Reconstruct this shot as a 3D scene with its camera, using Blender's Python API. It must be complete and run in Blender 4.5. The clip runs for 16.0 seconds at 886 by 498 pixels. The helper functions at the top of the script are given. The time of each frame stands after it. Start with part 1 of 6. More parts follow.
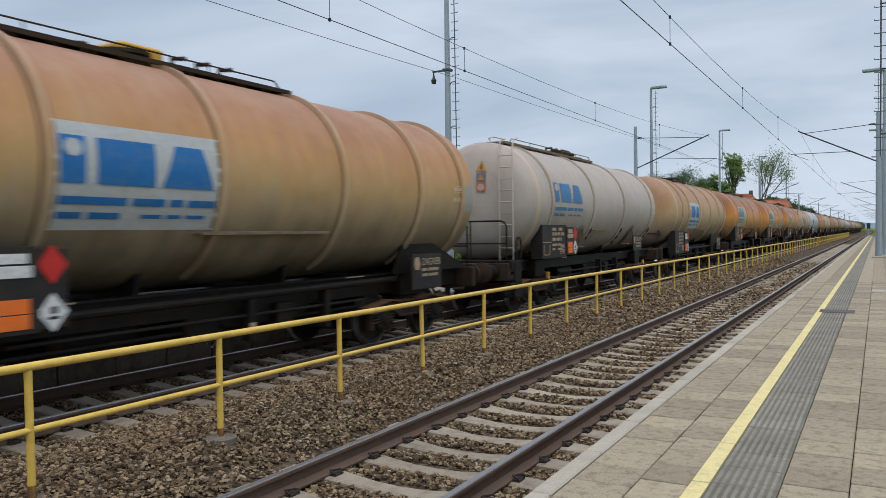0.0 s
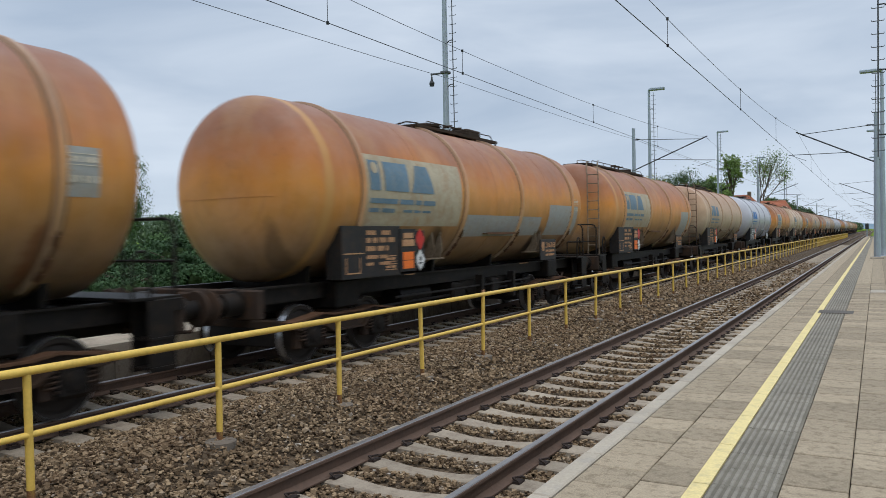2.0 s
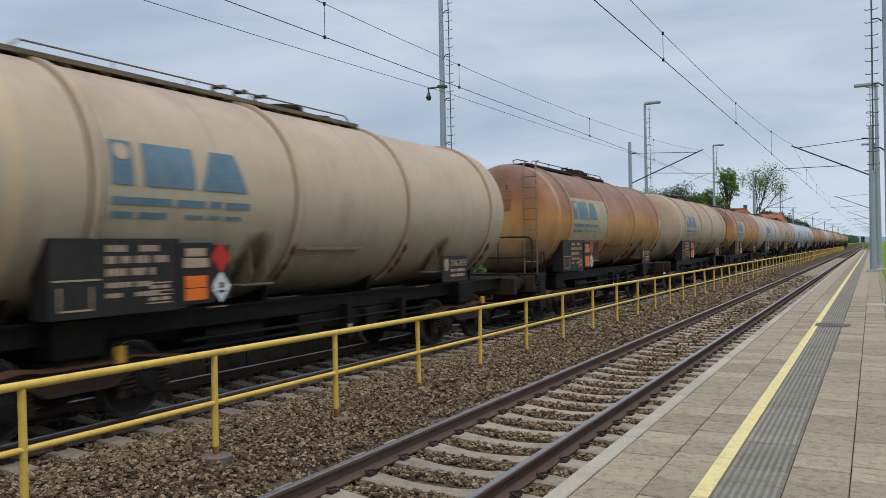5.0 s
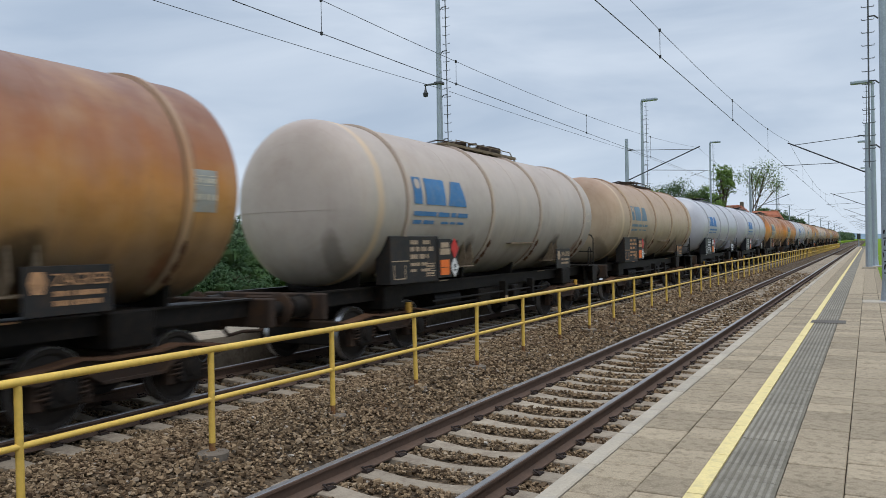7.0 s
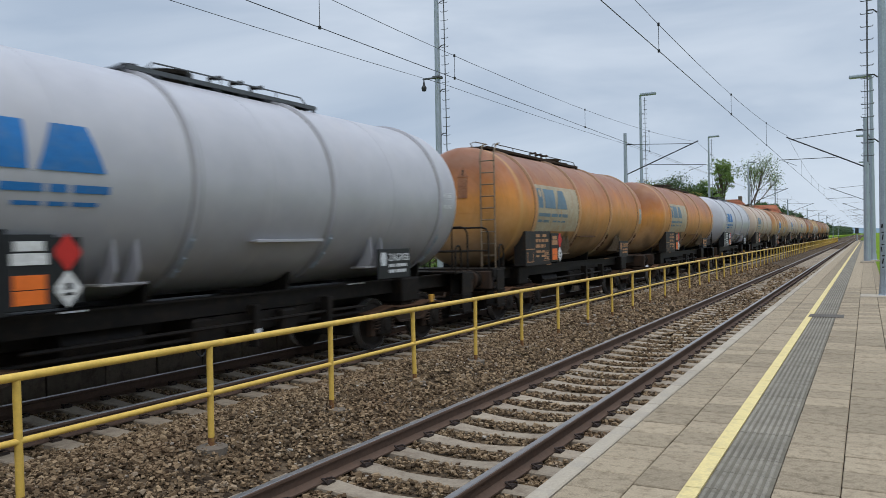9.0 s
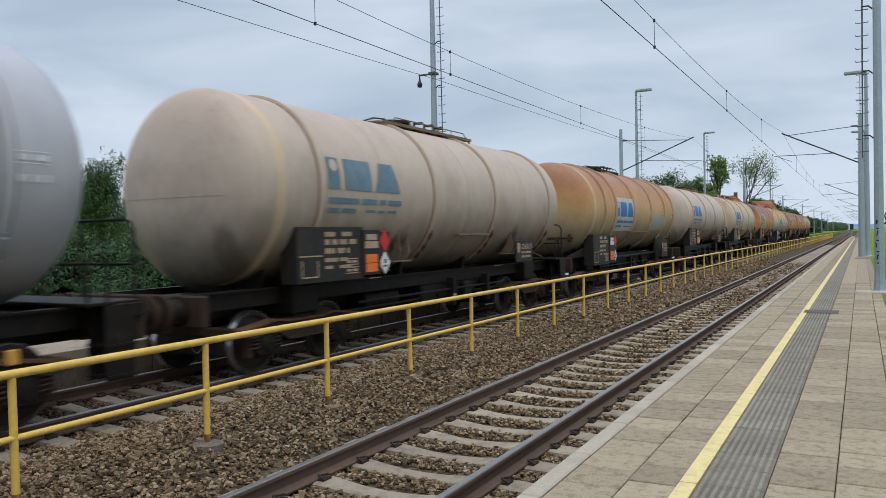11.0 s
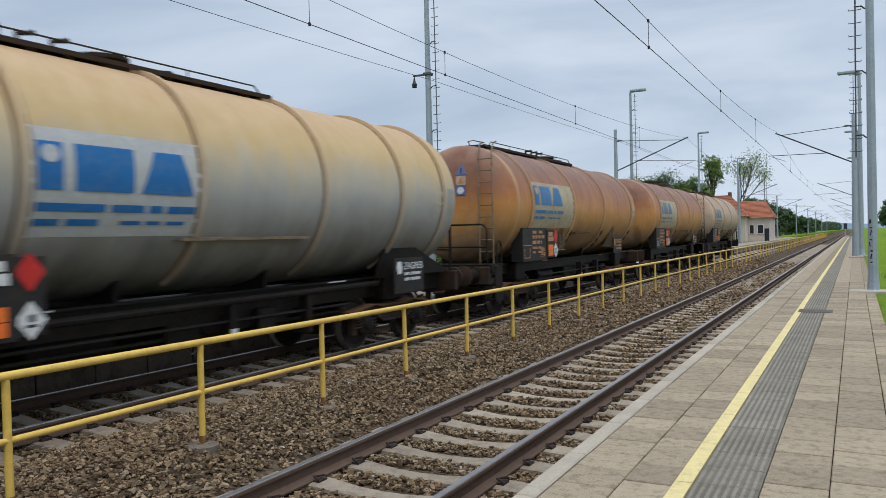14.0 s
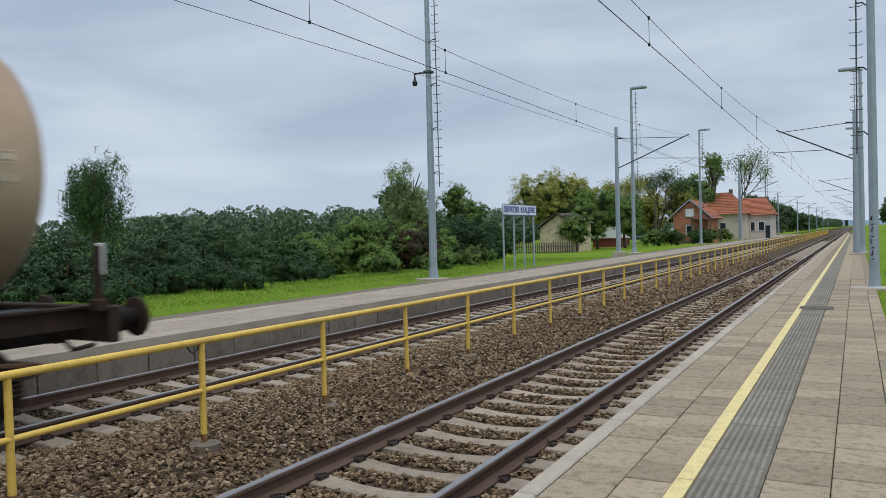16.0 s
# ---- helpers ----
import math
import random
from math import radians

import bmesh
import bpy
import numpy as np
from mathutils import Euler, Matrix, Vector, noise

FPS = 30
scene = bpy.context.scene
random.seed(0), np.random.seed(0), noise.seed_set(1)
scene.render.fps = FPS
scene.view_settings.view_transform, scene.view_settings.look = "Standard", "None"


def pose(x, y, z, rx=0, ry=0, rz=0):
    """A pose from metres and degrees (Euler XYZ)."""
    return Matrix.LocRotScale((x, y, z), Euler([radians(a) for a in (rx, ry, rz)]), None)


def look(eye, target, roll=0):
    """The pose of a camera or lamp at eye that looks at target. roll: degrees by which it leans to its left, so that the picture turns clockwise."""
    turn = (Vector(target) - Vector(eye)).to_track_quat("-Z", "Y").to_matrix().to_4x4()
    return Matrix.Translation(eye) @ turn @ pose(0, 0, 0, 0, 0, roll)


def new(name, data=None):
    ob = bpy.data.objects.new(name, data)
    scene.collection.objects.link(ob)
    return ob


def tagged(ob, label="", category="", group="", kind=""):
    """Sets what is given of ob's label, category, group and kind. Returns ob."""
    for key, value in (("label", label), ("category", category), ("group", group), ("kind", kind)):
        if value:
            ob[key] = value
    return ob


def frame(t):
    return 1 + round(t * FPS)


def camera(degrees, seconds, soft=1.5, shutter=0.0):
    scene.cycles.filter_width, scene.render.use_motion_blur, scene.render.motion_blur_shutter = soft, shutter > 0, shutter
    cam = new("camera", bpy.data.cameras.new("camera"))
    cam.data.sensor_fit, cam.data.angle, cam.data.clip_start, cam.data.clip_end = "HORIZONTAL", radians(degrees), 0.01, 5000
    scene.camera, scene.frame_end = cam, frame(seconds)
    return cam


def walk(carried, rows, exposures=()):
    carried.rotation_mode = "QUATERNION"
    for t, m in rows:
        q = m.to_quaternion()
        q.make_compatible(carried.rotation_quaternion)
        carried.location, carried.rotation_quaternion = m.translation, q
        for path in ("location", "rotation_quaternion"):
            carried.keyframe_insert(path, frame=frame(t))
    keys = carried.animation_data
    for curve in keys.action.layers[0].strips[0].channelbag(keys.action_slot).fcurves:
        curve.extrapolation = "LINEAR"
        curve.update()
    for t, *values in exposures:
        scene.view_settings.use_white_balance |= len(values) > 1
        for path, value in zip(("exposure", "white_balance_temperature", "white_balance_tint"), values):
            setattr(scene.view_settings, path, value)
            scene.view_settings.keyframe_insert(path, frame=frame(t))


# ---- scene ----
import itertools

# camera: held by hand on the platform, turning slowly
EYE = (3.5785, 0.0, 1.9648)
TURNS = [
    (0, 29.45, -1.12, -0.82), (0.5, 29.44, -1.10, -0.92), (1, 29.45, -1.09, -1.02), (1.5, 29.41, -1.05, -1.03),
    (2, 29.36, -0.94, -1.07), (2.5, 29.31, -0.72, -1.09), (3, 29.26, -0.45, -1.12), (3.5, 29.26, -0.25, -1.11),
    (4, 29.23, -0.04, -1.14), (5.25, 29.08, 0.04, -1.10), (6.5, 28.91, -0.10, -1.06), (7, 28.88, -0.20, -1.08),
    (7.5, 28.85, -0.31, -1.10), (8, 28.83, -0.40, -1.10), (8.5, 28.81, -0.49, -1.12), (9, 28.78, -0.61, -1.12),
    (11.5, 28.41, -0.90, -1.19), (12, 28.35, -0.89, -1.20), (12.5, 28.29, -0.85, -1.21), (13, 28.23, -0.83, -1.24),
    (13.5, 28.17, -0.83, -1.30), (14, 28.12, -0.86, -1.32), (14.5, 28.09, -0.89, -1.34), (15, 28.11, -0.95, -1.40),
    (15.5, 28.15, -1.02, -1.45), (16, 28.19, -1.01, -1.48)]


def aim(yaw, pitch, roll):
    a, b = radians(yaw), radians(pitch)
    ahead = Vector((-math.sin(a) * math.cos(b), math.cos(a) * math.cos(b), math.sin(b)))
    return look(EYE, Vector(EYE) + 5 * ahead, roll)


cam = camera(59.74, 16.0, soft=0.75, shutter=0.115)
walk(cam, [(t, aim(a, b, c)) for t, a, b, c in TURNS], exposures=[(0, 0.09), (1.5, 0.13), (4, 0.0), (7, 0.14), (9, 0.07), (11.5, 0.13), (12.5, 0.07), (13.5, 0.15), (14.5, 0.13), (15, 0.2), (15.5, 0.17), (16, 0.0)])

# ---- plan, in metres: x across the tracks, y along them, z from the top of the rails ----
FAR = -5.191          # centre of the far track
PLAT = 0.377          # platform level
EDGE = 1.7155         # platform edge from the track's centre
FENCE_X, FENCE_Y, FENCE_STEP = -1.94, 5.367, 1.898
SPEED = 26.8          # metres a second, towards the camera
R, ZC = 1.5, 2.78     # tank radius and axis height

# ---- daylight: a closed cloud cover ----
world = bpy.data.worlds.new("overcast_sky")
scene.world = world
world.use_nodes = True
nt = world.node_tree
nt.nodes.clear()
sky = nt.nodes.new("ShaderNodeTexSky")
sky.sky_type, sky.sun_disc = "NISHITA", False
sky.sun_elevation, sky.sun_rotation = radians(48), radians(150)
co = nt.nodes.new("ShaderNodeTexCoord")
mp = nt.nodes.new("ShaderNodeMapping")
mp.inputs["Scale"].default_value = (1.6, 1.6, 7.0)
mp.inputs["Rotation"].default_value = (radians(6), radians(4), radians(20))
nz = nt.nodes.new("ShaderNodeTexNoise")
nz.inputs["Scale"].default_value, nz.inputs["Detail"].default_value, nz.inputs["Roughness"].default_value = 1.5, 5, 0.5
nz.inputs["Distortion"].default_value = 0.4
ramp = nt.nodes.new("ShaderNodeValToRGB")
ramp.color_ramp.elements[0].position, ramp.color_ramp.elements[0].color = 0.34, (0.405, 0.495, 0.625, 1)
ramp.color_ramp.elements[1].position, ramp.color_ramp.elements[1].color = 0.65, (0.61, 0.69, 0.80, 1)
# the cover is thinner and paler towards the horizon
sep = nt.nodes.new("ShaderNodeSeparateXYZ")
low = nt.nodes.new("ShaderNodeMapRange")
low.inputs["From Min"].default_value, low.inputs["From Max"].default_value = 0.0, 0.16
low.inputs["To Min"].default_value, low.inputs["To Max"].default_value = 0.55, 0.0
pale = nt.nodes.new("ShaderNodeMix")
pale.data_type = "RGBA"
pale.inputs["B"].default_value = (0.63, 0.73, 0.86, 1)
high = nt.nodes.new("ShaderNodeMapRange")
high.inputs["From Min"].default_value, high.inputs["From Max"].default_value = 0.40, 1.0
high.inputs["To Min"].default_value, high.inputs["To Max"].default_value = 1.0, 2.2
bg_sky, bg_cloud, add = nt.nodes.new("ShaderNodeBackground"), nt.nodes.new("ShaderNodeBackground"), nt.nodes.new("ShaderNodeMixShader")
out = nt.nodes.new("ShaderNodeOutputWorld")
bg_sky.inputs["Strength"].default_value = 0.08
add.inputs["Fac"].default_value = 0.93
for a, b in ((co.outputs["Generated"], mp.inputs["Vector"]), (mp.outputs["Vector"], nz.inputs["Vector"]), (nz.outputs["Fac"], ramp.inputs["Fac"]),
             (co.outputs["Generated"], sep.inputs[0]), (sep.outputs["Z"], low.inputs["Value"]), (low.outputs["Result"], pale.inputs["Factor"]),
             (ramp.outputs["Color"], pale.inputs["A"]), (pale.outputs["Result"], bg_cloud.inputs["Color"]), (sky.outputs["Color"], bg_sky.inputs["Color"]),
             (sep.outputs["Z"], high.inputs["Value"]), (high.outputs["Result"], bg_cloud.inputs["Strength"]), (bg_sky.outputs[0], add.inputs[1]), (bg_cloud.outputs[0], add.inputs[2]), (add.outputs[0], out.inputs["Surface"])):
    nt.links.new(a, b)
sun = new("sun", bpy.data.lights.new("sun", "SUN"))
sun.data.energy, sun.data.angle, sun.data.color = 1.4, radians(40), (1.0, 0.97, 0.93)
sun.matrix_world = look((14, -12, 45), (0, 0, 0))


# ---- materials ----
def lin(c):
    return (*c, 1.0) if len(c) == 3 else c


class Mat:
    """A node material with a few shorthands."""

    def __init__(self, name, rough=0.8, metal=0.0):
        self.m = bpy.data.materials.new(name)
        self.m.use_nodes = True
        self.t = self.m.node_tree
        self.b = self.t.nodes["Principled BSDF"]
        self.b.inputs["Roughness"].default_value, self.b.inputs["Metallic"].default_value = rough, metal
        self.coord = None

    def n(self, kind, **kw):
        node = self.t.nodes.new(kind)
        for k, val in kw.items():
            node.inputs[k].default_value = val
        return node

    def to(self, a, b):
        self.t.links.new(a, b)
        return self

    def where(self, scale=(1, 1, 1), world=False):
        mp = self.n("ShaderNodeMapping", Scale=scale)
        src = self.t.nodes.new("ShaderNodeNewGeometry").outputs["Position"] if world else self.t.nodes.new("ShaderNodeTexCoord").outputs["Object"]
        self.to(src, mp.inputs["Vector"])
        return mp.outputs["Vector"]

    def noise(self, vec, scale, detail=4, rough=0.6, dist=0.0):
        n = self.n("ShaderNodeTexNoise", Scale=scale, Detail=detail, Roughness=rough, Distortion=dist)
        self.to(vec, n.inputs["Vector"])
        return n.outputs["Fac"]

    def ramp(self, fac, stops):
        r = self.t.nodes.new("ShaderNodeValToRGB")
        while len(r.color_ramp.elements) < len(stops):
            r.color_ramp.elements.new(0.5)
        for e, (p, c) in zip(r.color_ramp.elements, stops):
            e.position, e.color = p, lin(c)
        self.to(fac, r.inputs["Fac"])
        return r.outputs["Color"]

    def mix(self, fac, a, b, blend="MIX"):
        m = self.t.nodes.new("ShaderNodeMix")
        m.data_type, m.blend_type = "RGBA", blend
        for key, val in (("Factor", fac), ("A", a), ("B", b)):
            sock = m.inputs[key] if key == "Factor" else [i for i in m.inputs if i.name == key and i.type == "RGBA"][0]
            if isinstance(val, (int, float)):
                sock.default_value = val
            elif isinstance(val, tuple):
                sock.default_value = lin(val)
            else:
                self.to(val, sock)
        return [o for o in m.outputs if o.type == "RGBA"][0]

    def math(self, op, a, b=0.0, c=0.0):
        m = self.t.nodes.new("ShaderNodeMath")
        m.operation = op
        for i, val in enumerate((a, b, c)):
            if isinstance(val, (int, float)):
                m.inputs[i].default_value = val
            else:
                self.to(val, m.inputs[i])
        return m.outputs[0]

    def bump(self, fac, strength=0.3, distance=0.02):
        b = self.n("ShaderNodeBump", Strength=strength, Distance=distance)
        self.to(fac, b.inputs["Height"])
        self.to(b.outputs["Normal"], self.b.inputs["Normal"])

    def rand(self):
        return self.t.nodes.new("ShaderNodeObjectInfo").outputs["Random"]

    def island(self):
        return self.t.nodes.new("ShaderNodeNewGeometry").outputs["Random Per Island"]

    def colour(self, c):
        if isinstance(c, tuple):
            self.b.inputs["Base Color"].default_value = lin(c)
        else:
            self.to(c, self.b.inputs["Base Color"])
        return self.m


def scaled(c, k):
    return tuple(min(1.0, v * k) for v in c)


def worn(name, base, rough=0.75, metal=0.0, big=0.6, fine=14.0, spread=0.28, bump=0.25, dirt=None, amount=0.45, vary=0.0, world=False, spec=0.3, grain=0.35):
    """A plain surface with clouded tone, grain, and blotches of dirt."""
    m = Mat(name, rough, metal)
    m.b.inputs["Specular IOR Level"].default_value = spec
    vec = m.where(world=world)
    c = m.ramp(m.noise(vec, big, 5), [(0.25, scaled(base, 1 - spread)), (0.75, scaled(base, 1 + spread))])
    g = m.noise(vec, fine, 6, 0.7)
    c = m.mix(grain, c, m.ramp(g, [(0.3, scaled(base, 0.55)), (0.7, scaled(base, 1.3))]))
    if dirt:
        c = m.mix(m.math("MULTIPLY", m.ramp(m.noise(vec, big * 4.3, 6, 0.7), [(0.48, (0, 0, 0)), (0.66, (1, 1, 1))]), amount), c, dirt)
    if vary:
        c = m.mix(1.0, c, m.ramp(m.rand(), [(0.0, (1 - vary,) * 3), (1.0, (1.0, 1.0, 1.0))]), "MULTIPLY")
    if bump:
        m.bump(g, bump, 0.01)
    return m.colour(c)


def tank_paint(name, stops, rust=(0.22, 0.10, 0.05), rust_amount=0.35, gloss=0.45, streak=0.3, stain=1.0, rim=-0.36, patchy=0.16, pale=(0.60, 0.43, 0.27), spec=0.22):
    """Rain- and rust-stained paint: stops run from the tank's bottom, the darkest, to its top."""
    m = Mat(name, gloss)
    m.b.inputs["Specular IOR Level"].default_value = spec
    vec = m.where()
    seed = m.math("MULTIPLY", m.rand(), 37.0)
    sep = m.t.nodes.new("ShaderNodeSeparateXYZ")
    m.to(vec, sep.inputs[0])
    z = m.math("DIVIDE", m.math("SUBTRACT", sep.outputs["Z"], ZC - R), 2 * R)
    off = m.t.nodes.new("ShaderNodeCombineXYZ")
    for i in range(3):
        m.to(seed, off.inputs[i])
    shift = m.t.nodes.new("ShaderNodeVectorMath")
    m.to(vec, shift.inputs[0]), m.to(off.outputs[0], shift.inputs[1])
    p = shift.outputs[0]
    run = m.n("ShaderNodeMapping", Scale=(0.5, 3.2, 0.35))
    m.to(p, run.inputs["Vector"])
    run2 = m.n("ShaderNodeMapping", Scale=(2.0, 16.0, 0.6))
    m.to(p, run2.inputs["Vector"])
    big, thin, cloud = m.noise(run.outputs[0], 1.0, 3, 0.5), m.noise(run2.outputs[0], 1.0, 4, 0.6), m.noise(p, 0.55, 4, 0.55)
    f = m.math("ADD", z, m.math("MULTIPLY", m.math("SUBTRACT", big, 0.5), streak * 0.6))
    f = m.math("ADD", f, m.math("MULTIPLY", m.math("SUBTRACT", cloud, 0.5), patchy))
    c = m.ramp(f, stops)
    # wide faded and sooted fields, and rain runs from the crown
    field = m.noise(p, 0.9, 5, 0.6)
    c = m.mix(m.math("MULTIPLY", m.ramp(field, [(0.50, (0, 0, 0)), (0.72, (1, 1, 1))]), rust_amount * 0.7), c, pale)
    c = m.mix(m.math("MULTIPLY", m.ramp(field, [(0.30, (1, 1, 1)), (0.46, (0, 0, 0))]), rust_amount * 0.55), c, scaled(rust, 0.55))
    run3 = m.n("ShaderNodeMapping", Scale=(1.0, 42.0, 0.9))
    m.to(p, run3.inputs["Vector"])
    runs = m.noise(run3.outputs[0], 1.0, 3, 0.55)
    c = m.mix(m.math("MULTIPLY", m.ramp(runs, [(0.56, (0, 0, 0)), (0.74, (1, 1, 1))]), rust_amount * 0.45), c, scaled(rust, 0.6))
    c = m.mix(m.math("MULTIPLY", m.ramp(thin, [(0.52, (0, 0, 0)), (0.8, (1, 1, 1))]), rust_amount * 0.55), c, rust)
    spots = m.noise(p, 5.5, 6, 0.75)
    c = m.mix(m.math("MULTIPLY", m.ramp(spots, [(0.6, (0, 0, 0)), (0.72, (1, 1, 1))]), rust_amount * 0.5), c, scaled(rust, 0.7))
    c = m.mix(0.06, c, m.ramp(m.noise(p, 2.2, 5), [(0.35, (0.12, 0.10, 0.08)), (0.65, (0.75, 0.72, 0.66))]))
    # pale rim of the dished end: its highlight painted in, along with worn paint
    g = m.math("ADD", m.math("POWER", m.math("DIVIDE", m.math("SUBTRACT", sep.outputs["Y"], rim), 0.13), 2.0), m.math("MULTIPLY", m.math("SUBTRACT", m.noise(p, 2.5, 4), 0.5), 1.5))
    c = m.mix(m.math("MULTIPLY", m.ramp(g, [(0.0, (1, 1, 1)), (1.0, (0, 0, 0))]), min(0.75, 0.72 * stain + (0.4 if 0.2 < stain < 0.5 else 0.0))), c, pale)
    for yy, zz, wy, wz, k in ((3.2, 1.85, 0.36, 0.42, 0.8), (8.35, 1.85, 0.36, 0.42, 0.8), (-0.75, 1.80, 0.55, 0.55, 0.45)):
        a = m.math("POWER", m.math("DIVIDE", m.math("SUBTRACT", sep.outputs["Y"], yy), wy), 2.0)
        b = m.math("POWER", m.math("DIVIDE", m.math("SUBTRACT", sep.outputs["Z"], zz), wz), 2.0)
        if yy < 0:
            b = m.math("ADD", b, m.math("POWER", m.math("DIVIDE", m.math("SUBTRACT", sep.outputs["X"], 0.8), 0.22), 2.0))
        d = m.math("ADD", m.math("ADD", a, b), m.math("MULTIPLY", m.math("SUBTRACT", m.noise(p, 1.6, 4), 0.5), 2.4))
        c = m.mix(m.math("MULTIPLY", m.ramp(d, [(0.25, (1, 1, 1)), (1.0, (0, 0, 0))]), k * stain), c, (0.05, 0.038, 0.026))
    for yy, zz, wy, wz in ((6.92, 1.85, 0.16, 0.5), (10.33, 1.8, 0.26, 0.45)):
        a = m.math("POWER", m.math("DIVIDE", m.math("SUBTRACT", sep.outputs["Y"], yy), wy), 2.0)
        b = m.math("POWER", m.math("DIVIDE", m.math("SUBTRACT", sep.outputs["Z"], zz), wz), 2.0)
        d = m.math("ADD", m.math("ADD", a, b), m.math("MULTIPLY", m.math("SUBTRACT", m.noise(p, 2.4, 4), 0.45), 3.0))
        c = m.mix(m.math("MULTIPLY", m.ramp(d, [(0.2, (1, 1, 1)), (1.0, (0, 0, 0))]), 0.7 * min(stain, 1.0)), c, (0.17, 0.06, 0.025))
    m.to(m.math("ADD", m.math("MULTIPLY", spots, 0.22), gloss - 0.08), m.b.inputs["Roughness"])
    m.bump(m.noise(p, 1.1, 2), 0.12, 0.02)
    return m.colour(c)


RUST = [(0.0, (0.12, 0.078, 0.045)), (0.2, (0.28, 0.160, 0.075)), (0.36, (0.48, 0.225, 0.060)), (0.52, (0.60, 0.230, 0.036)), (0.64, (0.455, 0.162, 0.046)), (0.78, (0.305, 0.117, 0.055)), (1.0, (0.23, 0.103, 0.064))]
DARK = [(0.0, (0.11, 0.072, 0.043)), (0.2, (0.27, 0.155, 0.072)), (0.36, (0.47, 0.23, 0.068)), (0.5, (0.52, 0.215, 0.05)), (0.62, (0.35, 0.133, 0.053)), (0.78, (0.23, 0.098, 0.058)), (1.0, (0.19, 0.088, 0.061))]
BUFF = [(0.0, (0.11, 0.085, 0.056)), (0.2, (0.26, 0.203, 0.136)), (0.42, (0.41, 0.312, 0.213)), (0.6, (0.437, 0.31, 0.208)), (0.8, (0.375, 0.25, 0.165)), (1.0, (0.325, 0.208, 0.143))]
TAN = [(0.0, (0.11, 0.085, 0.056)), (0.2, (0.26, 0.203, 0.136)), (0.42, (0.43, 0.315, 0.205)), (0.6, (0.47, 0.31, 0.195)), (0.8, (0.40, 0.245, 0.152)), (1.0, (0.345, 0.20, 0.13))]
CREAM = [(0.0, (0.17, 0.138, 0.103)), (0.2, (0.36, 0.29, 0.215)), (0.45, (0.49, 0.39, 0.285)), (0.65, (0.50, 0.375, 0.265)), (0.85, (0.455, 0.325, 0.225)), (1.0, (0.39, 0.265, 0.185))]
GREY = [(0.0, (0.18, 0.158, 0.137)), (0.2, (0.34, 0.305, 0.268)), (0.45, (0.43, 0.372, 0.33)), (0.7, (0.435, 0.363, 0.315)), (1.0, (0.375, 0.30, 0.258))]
# darker towards the bottom, like the other lists
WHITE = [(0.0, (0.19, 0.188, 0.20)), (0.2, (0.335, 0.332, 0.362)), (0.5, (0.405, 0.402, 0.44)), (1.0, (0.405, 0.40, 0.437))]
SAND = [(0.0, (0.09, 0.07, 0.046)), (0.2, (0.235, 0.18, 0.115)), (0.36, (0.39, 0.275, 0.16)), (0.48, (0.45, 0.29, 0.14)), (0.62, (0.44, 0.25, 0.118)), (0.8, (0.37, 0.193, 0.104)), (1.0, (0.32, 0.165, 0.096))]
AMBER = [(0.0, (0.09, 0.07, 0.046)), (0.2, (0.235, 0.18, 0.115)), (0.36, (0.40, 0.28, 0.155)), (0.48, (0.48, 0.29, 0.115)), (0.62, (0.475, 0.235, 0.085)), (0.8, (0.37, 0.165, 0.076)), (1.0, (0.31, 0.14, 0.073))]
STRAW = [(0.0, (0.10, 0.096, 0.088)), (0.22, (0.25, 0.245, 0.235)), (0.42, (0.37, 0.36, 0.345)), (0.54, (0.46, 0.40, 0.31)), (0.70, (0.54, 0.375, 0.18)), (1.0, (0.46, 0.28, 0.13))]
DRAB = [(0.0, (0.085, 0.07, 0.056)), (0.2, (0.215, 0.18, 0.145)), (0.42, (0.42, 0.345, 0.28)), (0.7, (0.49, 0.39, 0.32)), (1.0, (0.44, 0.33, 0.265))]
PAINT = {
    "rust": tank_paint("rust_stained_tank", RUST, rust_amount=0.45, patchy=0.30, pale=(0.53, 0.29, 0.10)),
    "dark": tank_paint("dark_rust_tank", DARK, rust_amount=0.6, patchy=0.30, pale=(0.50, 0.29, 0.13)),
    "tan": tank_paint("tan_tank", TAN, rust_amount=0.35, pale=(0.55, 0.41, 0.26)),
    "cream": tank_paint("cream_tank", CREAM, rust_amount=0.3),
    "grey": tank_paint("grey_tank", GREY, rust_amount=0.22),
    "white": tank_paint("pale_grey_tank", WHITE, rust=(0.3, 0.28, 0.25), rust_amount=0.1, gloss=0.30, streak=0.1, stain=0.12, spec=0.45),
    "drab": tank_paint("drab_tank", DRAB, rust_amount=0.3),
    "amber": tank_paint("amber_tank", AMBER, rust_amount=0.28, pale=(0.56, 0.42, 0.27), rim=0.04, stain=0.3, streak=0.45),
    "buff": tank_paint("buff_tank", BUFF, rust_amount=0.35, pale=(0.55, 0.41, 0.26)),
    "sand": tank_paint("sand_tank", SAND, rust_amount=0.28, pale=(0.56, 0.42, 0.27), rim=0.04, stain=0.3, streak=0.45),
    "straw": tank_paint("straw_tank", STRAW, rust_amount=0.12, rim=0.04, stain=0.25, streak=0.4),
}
# bands take a paler tank paint, white apart, with their highlight put into it
BANDS = {}
